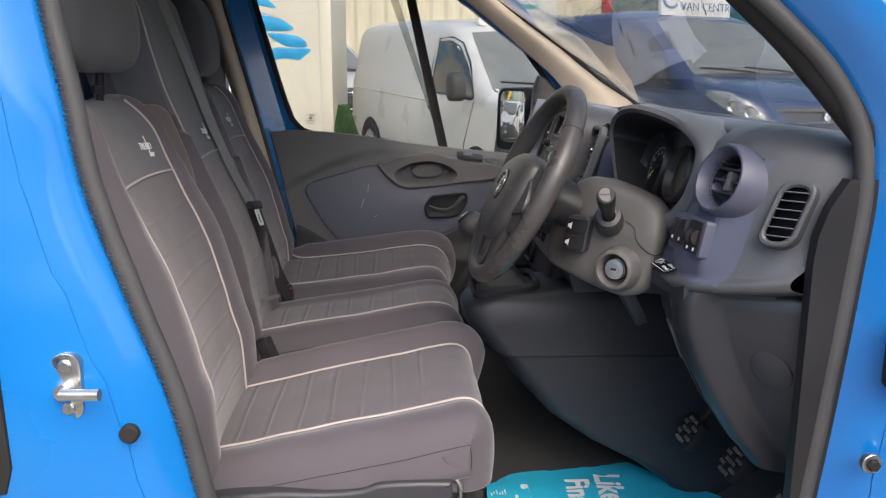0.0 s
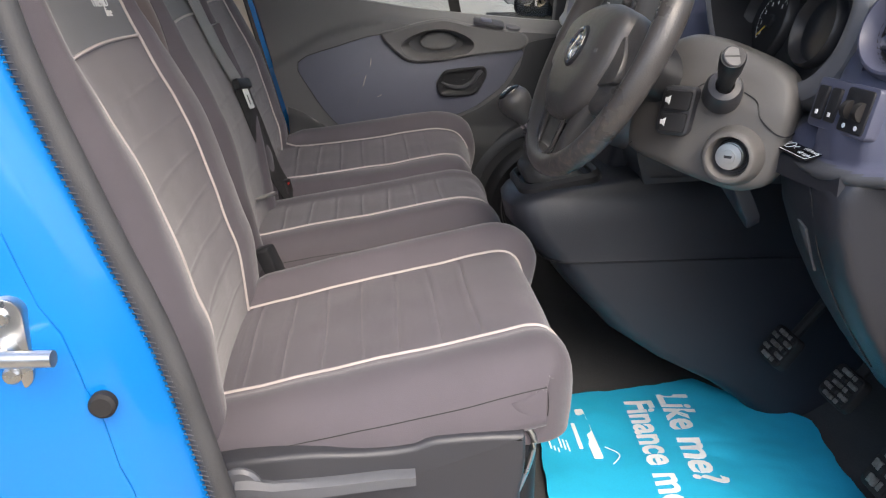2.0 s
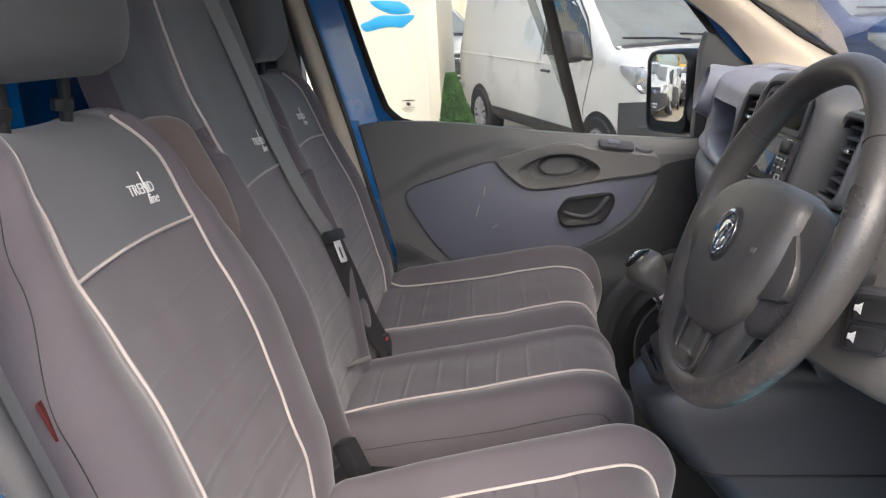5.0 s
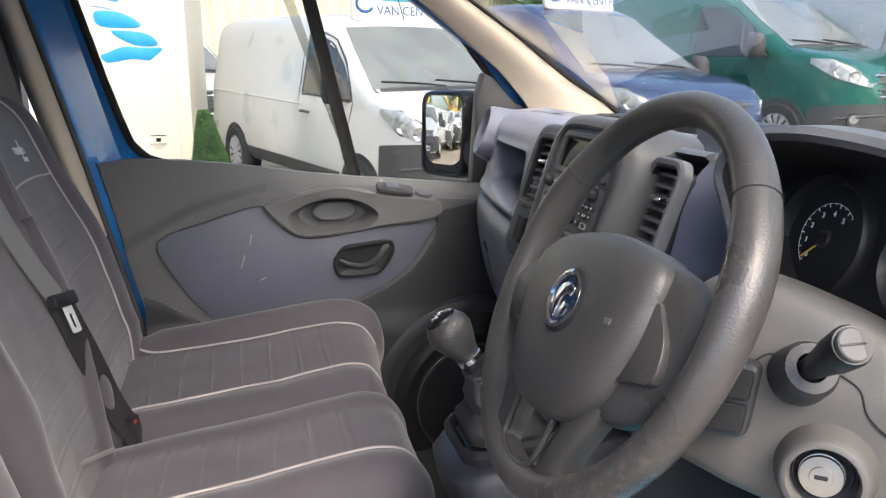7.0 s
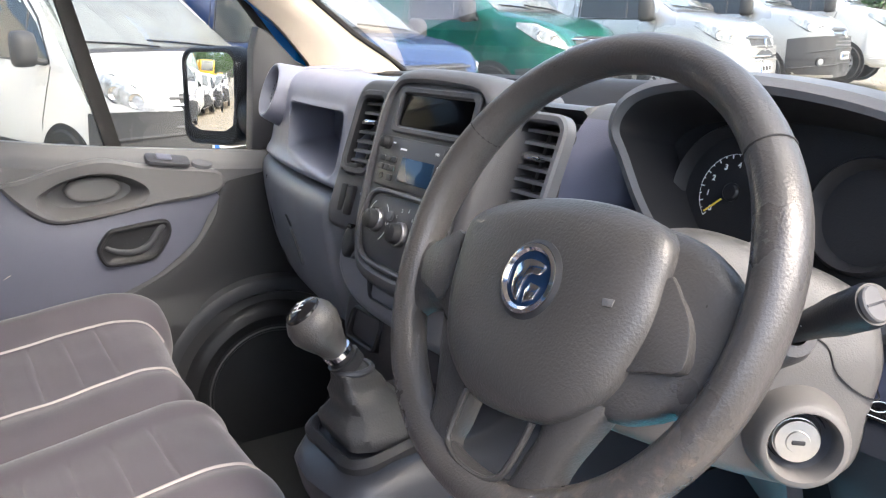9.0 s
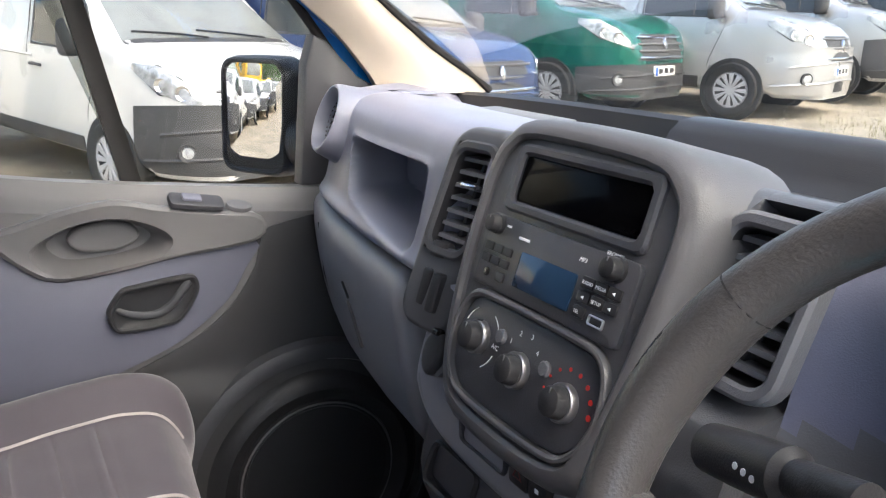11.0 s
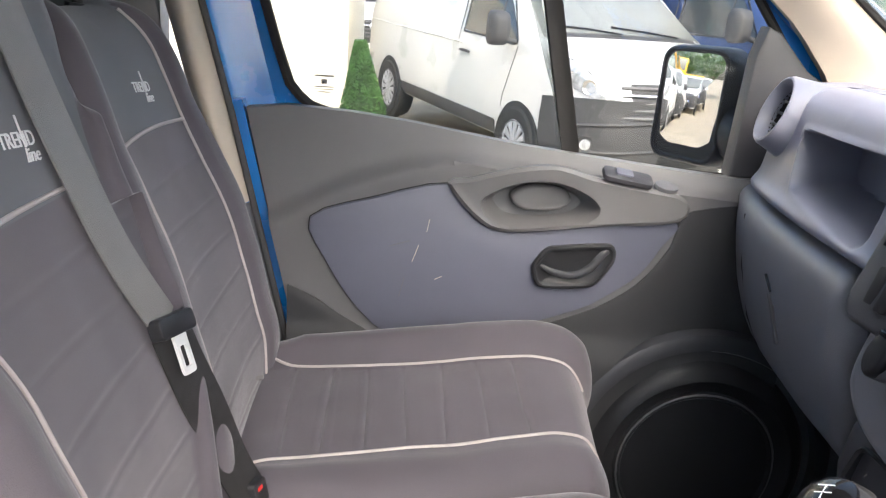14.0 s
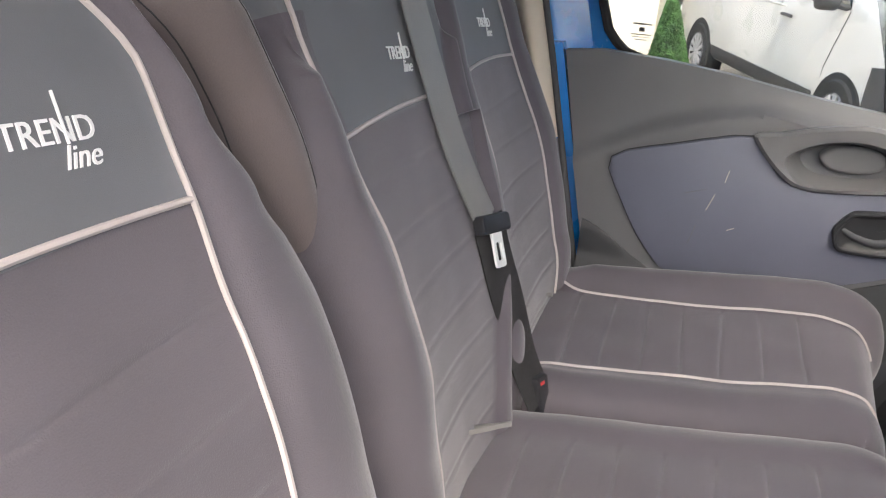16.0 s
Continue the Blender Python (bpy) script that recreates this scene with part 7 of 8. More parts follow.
for k in range(5200):
    cx, cy = rnd.choice(((9, 4.2), (12.5, 4.8), (15, 6), (6.5, 3.6)))
    x, y = rnd.gauss(cx, 1.6), rnd.gauss(cy, 0.7)
    z, h, a = ground_z(x, y), rnd.uniform(0.02, 0.09), rnd.uniform(0, 6.28)
    b = len(gvv)
    gvv += [(x - 0.004 * math.cos(a), y - 0.004 * math.sin(a), z), (x + 0.004 * math.cos(a), y + 0.004 * math.sin(a), z), (x + rnd.uniform(-0.03, 0.03), y + rnd.uniform(-0.03, 0.03), z + h)]
    gff.append((b, b + 1, b + 2))
tagged(part("grass", raw(gvv, gff), mat("dry_grass", (0.16, 0.17, 0.05), 0.8, vary=0.4, scale=2), smooth=False), "sparse dry grass between the vehicles", "grass", kind="stuff")

WHITE_PAINT = mat("paint_white", (0.62, 0.62, 0.605), 0.3, vary=0.03, scale=2, coat=0.6, rvary=0.05)
SILVER_PAINT = mat("paint_silver", (0.50, 0.50, 0.49), 0.3, metal=0.5, vary=0.04, scale=2, coat=0.6, rvary=0.05)
NAVY_PAINT = mat("paint_navy", (0.035, 0.065, 0.17), 0.25, metal=0.2, vary=0.05, scale=2, coat=0.8, rvary=0.05)
GREEN_PAINT = mat("paint_green", (0.004, 0.12, 0.088), 0.25, metal=0.15, vary=0.05, scale=2, coat=0.8, rvary=0.05)
BUMPER = mat("bumper_grey", (0.055, 0.055, 0.057), 0.6, vary=0.12, scale=4, bump=0.3, fine=200)
# opaque glass, its grey base stands in for reflected sky
CARGLASS_SKY = mat("car_glass_sky", (0.20, 0.21, 0.20), 0.06, vary=0.3, scale=1.5, rvary=0.02, coat=0.5)
SIDEGLASS = mat("side_glass", (0.035, 0.04, 0.04), 0.05, vary=0.5, scale=1.2, rvary=0.02, coat=0.5)
LAMP = mat("headlamp_lens", (0.42, 0.43, 0.44), 0.12, metal=0.3, vary=0.6, scale=16, rvary=0.05, coat=1.0)
TYRE = mat("tyre_rubber", (0.025, 0.025, 0.025), 0.8, vary=0.2, scale=14)
ALLOY = mat("wheel_silver", (0.42, 0.42, 0.43), 0.4, metal=0.0, vary=0.08, scale=8)
PLATE_W = mat("plate_white", (0.75, 0.75, 0.73), 0.5, vary=0.03)
PLATE_B = mat("plate_blue", (0.02, 0.13, 0.6), 0.5, vary=0.03)

TOP = [(-4.04, 1.72), (-4.0, 1.86), (-3.8, 1.935), (-3.2, 1.965), (-1.4, 1.97), (-1.1, 1.935), (-0.86, 1.86), (-0.48, 1.60), (0.03, 1.265), (0.14, 1.24), (0.4, 1.195), (0.6, 1.14), (0.74, 1.07), (0.83, 0.98), (0.89, 0.86), (0.93, 0.70)]
WID = [(-4.04, 0.88), (-3.95, 0.955), (-3.2, 0.978), (0.1, 0.975), (0.4, 0.955), (0.62, 0.90), (0.78, 0.80), (0.88, 0.68), (0.93, 0.56)]


def van_section(x):
    top, w = lerp_table(TOP, x), lerp_table(WID, x)
    bot = 0.27 if x > 0.45 else 0.31
    zb = min(1.14, top - 0.07)
    low = [(w * f, bot + g * (zb - bot)) for f, g in ((0.90, 0.0), (0.97, 0.07), (0.995, 0.25), (1.0, 0.5), (0.995, 0.78), (0.98, 1.0))]
    h = top - zb
    cab = clamp((h - 0.1) / 0.5, 0, 1)
    up = [(w * (0.98 - 0.05 * cab - 0.03 * (1 - cab)), zb + h * (0.25 + 0.15 * (1 - cab))), (w * (0.90 + 0.0 * cab), zb + h * (0.52 + 0.18 * (1 - cab))), (w * 0.855, zb + h * 0.78), (w * 0.80, zb + h * 0.90), (w * 0.68, zb + h * 0.965), (w * 0.35, zb + h * 0.995), (0.0, top)]
    return low + up


def side_y(x, z):
    s = van_section(x)
    for (y0, z0), (y1, z1) in zip(s, s[1:]):
        if z0 <= z <= z1:
            return y0 + (y1 - y0) * (z - z0) / max(z1 - z0, 1e-6)
    return 0.0


def top_z(x, y):
    s = van_section(x)[5:]
    y = abs(y)
    for (y0, z0), (y1, z1) in zip(s, s[1:]):
        if y1 <= y <= y0:
            return z0 + (z1 - z0) * (y0 - y) / max(y0 - y1, 1e-6)
    return s[0][1]


def side_patch(x0, x1, zlo, zhi, sg, off=0.006, nu=14, nv=6):
    """A patch on a flank between two height tables."""
    def fn(u, v):
        x = x0 + (x1 - x0) * u
        z = lerp_table(zlo, x) + (lerp_table(zhi, x) - lerp_table(zlo, x)) * v
        return Vector((x, sg * (side_y(x, z) + off), z))
    return sheet(fn, nu, nv, 0.012, (0, -sg, 0))


def top_patch(x0, x1, half0, half1, off=0.006, nu=12, nv=18):
    def fn(u, v):
        x = x0 + (x1 - x0) * u
        y = (half0 + (half1 - half0) * u) * (2 * v - 1)
        return Vector((x + off * 0.6, y, top_z(x, y) + off * 0.8))
    return sheet(fn, nu, nv, 0.012, (0, 0, -1))


def flank_line(pts, sg, r=0.006):
    return tube([Vector((x, sg * (side_y(x, z) + 0.001), z)) for x, z in pts], r, 5)


def build_wheel(parent, x, sg):
    o = plane((x, sg * 0.978, 0.33), (sg, 0, 0), (0, 0, 1))
    fl = (lambda a, b, c=0.0: o(a, b, -c)) if o(0, 0, 1).y * sg < 0 else (lambda a, b, c=0.0: o(a, b, c))
    w = part("wheel", lathe(fl, [(0.20, -0.2), (0.31, -0.2), (0.328, -0.16), (0.33, -0.05), (0.322, -0.005), (0.30, 0.018), (0.25, 0.022), (0.215, 0.012), (0.2, -0.03)], 36), TYRE, parent, "black tyre on a silver wheel")
    r = part("rim", lathe(fl, [(0.212, 0.010), (0.205, 0.016), (0.195, 0.006), (0.19, -0.05), (0.06, -0.055), (0, -0.055)], 32), BUMPER, w)
    for k in range(12):
        a = 2 * math.pi * k / 12
        ca, sa = math.cos(a), math.sin(a)
        f2 = lambda p, q, c=0.0: fl(p * ca - q * sa, p * sa + q * ca, c)
        part("spoke", slab(f2, [(0.04, -0.010), (0.2, -0.030), (0.2, 0.030), (0.04, 0.010)], -0.03, 0.012, 0.004), ALLOY, w)
    part("hub", lathe(fl, [(0.055, -0.03), (0.052, 0.012), (0.03, 0.016), (0, 0.016)], 18), ALLOY, w)
    part("outer_ring", lathe(fl, [(0.213, 0.0), (0.210, 0.014), (0.188, 0.008), (0.188, -0.02)], 32), ALLOY, w)


def build_van(label, paint, dark_bumper, bars, chrome_bars, lamp, skirt_top=0.86):
    root = thing("van", label, "van", (0, 0, 0), "parked vans")
    xs = [-4.04, -4.0, -3.9, -3.7, -3.4, -3, -2.6, -2.2, -1.8, -1.5, -1.25, -1.1, -0.98, -0.86, -0.76, -0.62, -0.48, -0.34, -0.2, -0.06, 0.03, 0.1, 0.18, 0.23, 0.28, 0.34, 0.4, 0.46, 0.52, 0.58, 0.64, 0.7, 0.75, 0.79, 0.83, 0.86, 0.89, 0.91, 0.925, 0.93]
    loops = []
    for x in xs:
        s = van_section(x)
        full = []
        for (a, b), (c, d) in zip(s, s[1:]):
            full += [(a, b), ((a + c) / 2, (b + d) / 2)]
        full.append(s[-1])
        loops.append([Vector((x, y, z)) for y, z in full] + [Vector((x, -y, z)) for y, z in full[-2::-1]])
    me = loft(loops)
    body = part("body", me, [paint, BUMPER], root, "painted van body")
    def skirt(u, v):
        """Bumper cover round the nose, from one wheel arch to the other."""
        s = 2 * u - 1
        edge = skirt_top - 0.05 * clamp((abs(s) - 0.55) / 0.45, 0, 1) ** 1.5
        z = 0.27 + (edge - 0.27) * v
        zz = min(z, 0.72)
        line = [Vector((x, side_y(x, zz), 0)) for x in (0.36, 0.5, 0.6, 0.68, 0.75, 0.8, 0.84, 0.87, 0.9, 0.915, 0.93)] + [Vector((0.932, 0, 0))]
        ln = [0.0]
        for a, b in zip(line, line[1:]):
            ln.append(ln[-1] + (b - a).length)
        d = (1 - abs(s)) * ln[-1]
        k = max(i for i in range(len(ln) - 1) if ln[i] <= d + 1e-9)
        p = line[k].lerp(line[k + 1], (d - ln[k]) / max(ln[k + 1] - ln[k], 1e-6))
        n = Vector((p.x - 0.25, p.y * 0.6, 0)).normalized() * (0.010 + 0.012 * math.sin(math.pi * min(1, v * 1.1)))
        return Vector((p.x + n.x, (p.y + n.y) * (1 if s > 0 else -1), z))

    part("bumper", sheet(skirt, 48, 12, 0.012, (-1, 0, 0)), BUMPER if dark_bumper else paint, root, "moulded front bumper")
    for v0, u0 in ((0.34, 0.03), (0.72, 0.10)):
        part("bumper_crease", tube([skirt(u0 + (1 - 2 * u0) * i / 40, v0 - 0.10 * abs(i / 20 - 1) ** 2) for i in range(41)], 0.016, 6), BUMPER if dark_bumper else paint, root)
    part("windscreen", top_patch(-0.82, 0.0, 0.66, 0.82), CARGLASS_SKY, root, "windscreen with the sky's reflection in its grey colour")
    part("scuttle", top_patch(0.0, 0.07, 0.82, 0.81, 0.003, 3), BUMPER, root)
    for sg in (1, -1):
        part("side_window", side_patch(-1.2, -0.2, [(-1.2, 1.18), (-0.2, 1.15)], [(-1.2, 1.71), (-0.95, 1.73), (-0.75, 1.67), (-0.5, 1.48), (-0.2, 1.2)], sg), SIDEGLASS, root, "dark side window")
        part("window_edge", flank_line([(-1.22, 1.16), (-1.22, 1.74), (-0.95, 1.76), (-0.74, 1.7), (-0.48, 1.5), (-0.16, 1.16), (-1.22, 1.16)], sg, 0.011), BUMPER, root)
        part("quarter_bar", flank_line([(-0.56, 1.17), (-0.6, 1.55)], sg, 0.016), BUMPER, root)
        part("door_gap", flank_line([(-1.3, 0.42), (-1.3, 1.1), (-1.3, 1.5), (-1.25, 1.79)], sg, 0.005), BUMPER, root)
        part("door_gap", flank_line([(-0.36, 0.42), (-0.3, 0.7), (-0.2, 0.95), (-0.14, 1.14)], sg, 0.005), BUMPER, root)
        part("panel_crease", flank_line([(-3.9, 1.06), (-2.4, 1.06), (-1.2, 1.06)], sg, 0.012), paint, root)
        part("panel_gap", flank_line([(-2.2, 0.36), (-2.2, 1.85)], sg, 0.004), BUMPER, root)
        part("rub_strip", side_patch(-2.72, -0.42, [(-2.8, 0.33)], [(-2.8, 0.47)], sg, 0.012, 16, 3), BUMPER, root, "dark plastic sill moulding")
        part("door_handle", tube([Vector((-1.2, sg * 0.99, 0.99)), Vector((-1.12, sg * 1.0, 0.995)), Vector((-1.02, sg * 0.992, 0.99))], 0.018, 8, flat=0.8), BUMPER, root)
        part("arch", disc(lambda a, b, c=0: Vector((a, sg * (0.9545 + c), b + 0.33)), 0, 0, 0.372, -0.05, 0.022, 0.004, 36), TYRE, root)
        part("arch", disc(lambda a, b, c=0: Vector((-3.098 + a, sg * (0.958 + c), b + 0.33)), 0, 0, 0.372, -0.05, 0.022, 0.004, 36), TYRE, root)
        for x in (0.0, -3.098):
            build_wheel(root, x, sg)
        hl_ = part("headlamp", side_patch(0.34, 0.88, [(0.34, 1.08), (0.6, 0.93), (0.88, 0.83)], [(0.34, 1.13), (0.55, 1.12), (0.74, 1.03), (0.88, 0.87)], sg, 0.012, 12, 6), lamp, root, "clear headlamp")
        for x, z, r in ((0.62, 0.99, 0.05), (0.76, 0.94, 0.055)):
            y = side_y(x, z)
            n = Vector((0.75, 0.65 * sg, 0.1)).normalized()
            q = plane(Vector((x, sg * (y + 0.006), z)), Vector((0, 0, 1)).cross(n), Vector((0, 0, 1)))
            part("reflector", lathe(q, [(r, -0.01), (r, 0.012), (r * 0.8, 0.004), (r * 0.5, -0.004), (0, -0.006)], 20), CHROME, hl_)
        part("headlamp_edge", flank_line([(0.33, 1.09), (0.6, 0.925), (0.88, 0.82)], sg, 0.012), BUMPER, root)
        part("headlamp_edge", flank_line([(0.33, 1.12), (0.55, 1.12), (0.74, 1.03)], sg, 0.007), BUMPER, root)
        fx, fz = 0.80, 0.50
        q = plane(Vector((fx, sg * (side_y(fx, fz) + 0.03), fz)), (-0.6 * sg, 0.8, 0), (0, 0, 1))
        q = q if q(0, 0, 1).x > fx else plane(Vector((fx, sg * (side_y(fx, fz) + 0.03), fz)), (0.6 * sg, -0.8, 0), (0, 0, 1))
        fg = part("fog_lamp", lathe(q, [(0.075, -0.02), (0.07, 0.01), (0.05, 0.002), (0.045, 0.0)], 22), BUMPER, root, "round fog lamp")
        part("lens", lathe(q, [(0.045, -0.01), (0.043, 0.006), (0.0, 0.012)], 18), LAMP, fg)
        mr = part("door_mirror", loft([[Vector((-0.30 + 0.16 * k, sg * (1.11 + 0.095 * s * (1 if math.cos(t) > 0 else -1) * abs(math.cos(t)) ** 0.5), 1.27 + 0.145 * s * (1 if math.sin(t) > 0 else -1) * abs(math.sin(t)) ** 0.5)) for t in [2 * math.pi * j / 20 for j in range(20)]] for k, s in ((0.0, 0.9), (0.12, 1.0), (0.6, 0.95), (0.9, 0.7), (1.0, 0.45))]), BUMPER, root, "dark door mirror")
        part("mirror_arm", tube([Vector((-0.22, sg * 0.95, 1.16)), Vector((-0.2, sg * 1.05, 1.18))], 0.035, 8, flat=0.7), BUMPER, mr)
    # grille on the nose
    def nose(y, z):
        for k in range(60):
            x = 0.93 - 0.004 * k
            if van_section(x)[5][1] >= z - 0.0 or lerp_table(TOP, x) >= z:
                w = lerp_table(WID, x)
                return Vector((x - 0.12 * (abs(y) / 0.7) ** 2 * 0.6, y, z))
        return Vector((0.7, y, z))
    part("grille", sheet(lambda u, v: nose(-0.6 + 1.2 * u, 0.70 + 0.28 * v) + Vector((0.036, 0, 0)), 20, 6, 0.03, (-1, 0, 0)), BUMPER, root, "dark grille")
    for k in range(bars):
        z = 0.73 + 0.22 * k / max(bars - 1, 1)
        part("grille_bar", tube([nose(-0.57 + 1.14 * i / 16, z) + Vector((0.046, 0, 0)) for i in range(17)], 0.012, 6, flat=1.2), CHROME if k in chrome_bars else PLASTIC_MID, root)
    part("lower_grille", sheet(lambda u, v: Vector((0.965 - 0.14 * (2 * u - 1) ** 2, -0.6 + 1.2 * u, 0.34 + 0.14 * v)), 14, 3, 0.02, (-1, 0, 0)), PLASTIC_DARK, root)
    em = part("emblem", slab(plane(nose(0, 0.88) + Vector((0.06, 0, 0)), (0, 1, 0), (-0.2, 0, 1)), [(0.05, 0), (0, 0.07), (-0.05, 0), (0, -0.07)] if 0 in chrome_bars or bars == 3 else circle(0.062, 20), -0.02, 0.01, 0.008), CHROME, root, "chrome emblem")
    npl = plane((0.97, 0, 0.58), (0, 1, 0), (-0.05, 0, 1))
    pt = part("number_plate", slab(npl, rr(0.52, 0.111, 0.012), -0.03, 0.004, 0.002), PLATE_W, root, "white number plate")
    part("plate_band", slab(npl, rr(0.05, 0.1, 0.004, 3, -0.228, 0), 0.002, 0.006, 0.001), PLATE_B, pt)
    for k in range(3):
        part("plate_bar", slab(npl, rr(0.10, 0.055, 0.004, 3, -0.125 + 0.145 * k, 0), 0.002, 0.0055, 0.001), PLASTIC_DARK, pt)
    for sg in (0.25, -0.35):
        part("wiper", tube([Vector((0.04, sg + 0.3, top_z(0.04, sg + 0.3) + 0.03)), Vector((-0.02, sg, top_z(-0.02, sg) + 0.022)), Vector((-0.06, sg - 0.35, top_z(-0.06, sg - 0.35) + 0.02))], 0.009, 5), PLASTIC_DARK, root)
    part("aerial", tube([(-0.8, 0, 1.9), (-0.95, 0, 2.15)], 0.006, 5), PLASTIC_DARK, root)
    return root


def roof_sign(van_m, label):
    """A sign board carried on a van's roof; its writing is bars."""
    root = thing("roof_sign", label, "sign", van_m.translation, "signs on roofs")
    pl = lambda a, b, c=0.0: van_m @ Vector((-1.0 + c - 0.10 * (b - 0.15), a, 1.92 + b))
    part("board", slab(pl, rr(1.0, 0.3, 0.02, 3, 0, 0.12), -0.02, 0.02, 0.006), PLATE_W, root)
    part("logo", tube([pl(-0.36 + 0.075 * math.cos(t) * 1.25, 0.13 + 0.075 * math.sin(t), 0.022) for t in [0.6 + 5.2 * k / 20 for k in range(21)]], 0.016, 6), SIGN_BLUE, root, "blue ring shape")
    for x, z, w, h in ((0.05, 0.19, 0.42, 0.05),):
        part("bar", slab(pl, rr(w, h, 0.01, 3, x, z), 0.018, 0.024, 0.002), SIGN_TEAL, root)
    part("lettering", letters(pl, "VAN CENTRE", 0.13, -0.22, 0.03, 0.021, thick=0.002), SIGN_BLUE, root, "dark blue lettering")
    return root


SIGN_BLUE = mat("sign_blue", (0.02, 0.10, 0.30), 0.5)
SIGN_TEAL = mat("sign_teal", (0.05, 0.35, 0.45), 0.5)


def van_at(hub, heading, pitch=0.0):
    """Pose of a van whose right front wheel stands at hub (x, y), nose along heading (degrees)."""
    a = radians(heading)
    left = Vector((-math.sin(a), math.cos(a), 0))
    o = Vector((hub[0], hub[1], 0)) + left * 0.955
    return pose(o.x, o.y, hub[2] - 0.33, 0, pitch, heading)


def repaint(root, old, fresh):
    for o in root.children_recursive:
        for s in o.material_slots:
            if s.material == old:
                s.link = "OBJECT"
                s.material = fresh


# the outer body of the blue van itself: cargo box, bonnet and wheels
own = thing("cargo_shell", "blue panel van's cargo body, bonnet and wheels on the yard", "van body", (0, 0, 0), kind="structure")


def shell_piece(xs):
    out = []
    for x in xs:
        s = van_section(x)
        out.append([Vector((x, y, z)) for y, z in s] + [Vector((x, -y, z)) for y, z in s[-2::-1]])
    return loft(out)


part("cargo_body", shell_piece([-4.04, -4.0, -3.9, -3.7, -3.4, -3.0, -2.6, -2.2, -1.8, -1.47]), PAINT_BLUE, own, "blue painted cargo body")
part("bonnet", shell_piece([0.24, 0.3, 0.36, 0.44, 0.52, 0.58, 0.64, 0.7, 0.75, 0.79, 0.83, 0.86, 0.89, 0.91, 0.93]), PAINT_BLUE, own, "blue painted bonnet")
part("front_bumper", slab(lambda a, b, c=0.0: Vector((0.86 + c, a, b)), rr(1.3, 0.3, 0.08, 5, 0, 0.47), -0.25, 0.10, 0.05), BUMPER, own, "dark front bumper")
for sg in (1, -1):
    part("cab_roof_edge", tube([Vector((-1.47, sg * 0.86, 1.84)), Vector((-0.9, sg * 0.84, 1.84)), Vector((-0.52, sg * 0.78, 1.79))], 0.05, 8), PAINT_BLUE, own)
    for x in (0.34, -2.9):
        build_wheel(own, x, sg)
own.matrix_basis = Matrix.Translation((1.0, 0, -0.02)) @ Matrix.Diagonal((1, 0.93, 1, 1))

HEAD = -68.5
white = build_van("white panel van with dark grey bumper, parked in the yard", WHITE_PAINT, True, 5, (3,), LAMP)
m_white = van_at((1.18, 6.4, 0.40), HEAD, 2.8)
white.matrix_basis = m_white
blue = build_van("navy blue panel van parked beside a white one", NAVY_PAINT, False, 3, (0,), LAMP)
m_blue = van_at((3.2, 6.25, 0.55), HEAD, 1.0)
blue.matrix_basis = m_blue
green = build_van("dark green van parked between navy and silver vans", GREEN_PAINT, True, 4, (0, 3), LAMP, 0.66)
m_green = van_at((5.95, 7.08, 0.80), HEAD, 1.0)
green.matrix_basis = m_green
m_silver = van_at((8.1, 6.35, 0.81), HEAD, 1.0)
silver = copy_thing(blue, m_silver)
repaint(silver, NAVY_PAINT, SILVER_PAINT)
silver["label"] = "silver grey van parked in the row"
m_far = van_at((10.7, 6.9, 0.92), HEAD, 1.0)
tagged(copy_thing(white, m_far), "pale panel van with dark bumper further along the row")
repaint([o for o in bpy.data.objects if o.name.startswith("van") and o.parent is None][-1], WHITE_PAINT, SILVER_PAINT)
tagged(copy_thing(blue, van_at((13.2, 7.2, 1.0), HEAD, 1.0)), "white van at the end of the row")
repaint([o for o in bpy.data.objects if o.name.startswith("van") and o.parent is None][-1], NAVY_PAINT, WHITE_PAINT)
tagged(copy_thing(white, van_at((-1.6, 12.9, 0.6), -60)), "white van half hidden behind the container")
for k, (x, y, h) in enumerate(((-7.9, 3.8, -6), (-11.3, 3.6, -6), (-14.6, 3.0, -6), (-18.0, 2.5, -6))):
    tagged(copy_thing(white, van_at((x, y, 0.3), h)), "white panel van in the row behind, seen in the door mirror")
# yellow excavator far behind
EXC = mat("plant_yellow", (0.72, 0.42, 0.03), 0.45, vary=0.1, scale=2)
dig = thing("excavator", "yellow excavator standing beyond the parked vans", "excavator", (-24, 6.6, 0.3))
DG = plane((-24, 6.6, 0.3), (0.5, 0.86, 0), (0, 0, 1))
for c in (-0.9, 0.9):
    part("track", slab(DG, rr(3.4, 0.8, 0.38, 6, 0, 0.4), c - 0.25, c + 0.25, 0.03), BUMPER, dig)
part("house", slab(DG, rr(2.6, 1.1, 0.15, 4, -0.4, 1.45), -1.1, 1.1, 0.06), EXC, dig)
cbx = part("cab", slab(DG, rr(1.3, 1.5, 0.15, 4, 0.5, 2.5), 0.1, 1.1, 0.06), EXC, dig)
part("cab_window", slab(DG, rr(1.0, 0.9, 0.1, 4, 0.5, 2.7), 1.08, 1.12, 0.01), CARGLASS_SKY, cbx)
part("boom", loft([[DG(a + da, b + db, c) for da, db in ((0, -0.22), (0.1, 0.22))] + [DG(a + da, b + db, -c) for da, db in ((0.1, 0.22), (0, -0.22))] for a, b, c in ((0.9, 1.8, 0.2), (1.8, 3.6, 0.22), (2.6, 4.5, 0.2), (3.9, 5.0, 0.15))]), EXC, dig)
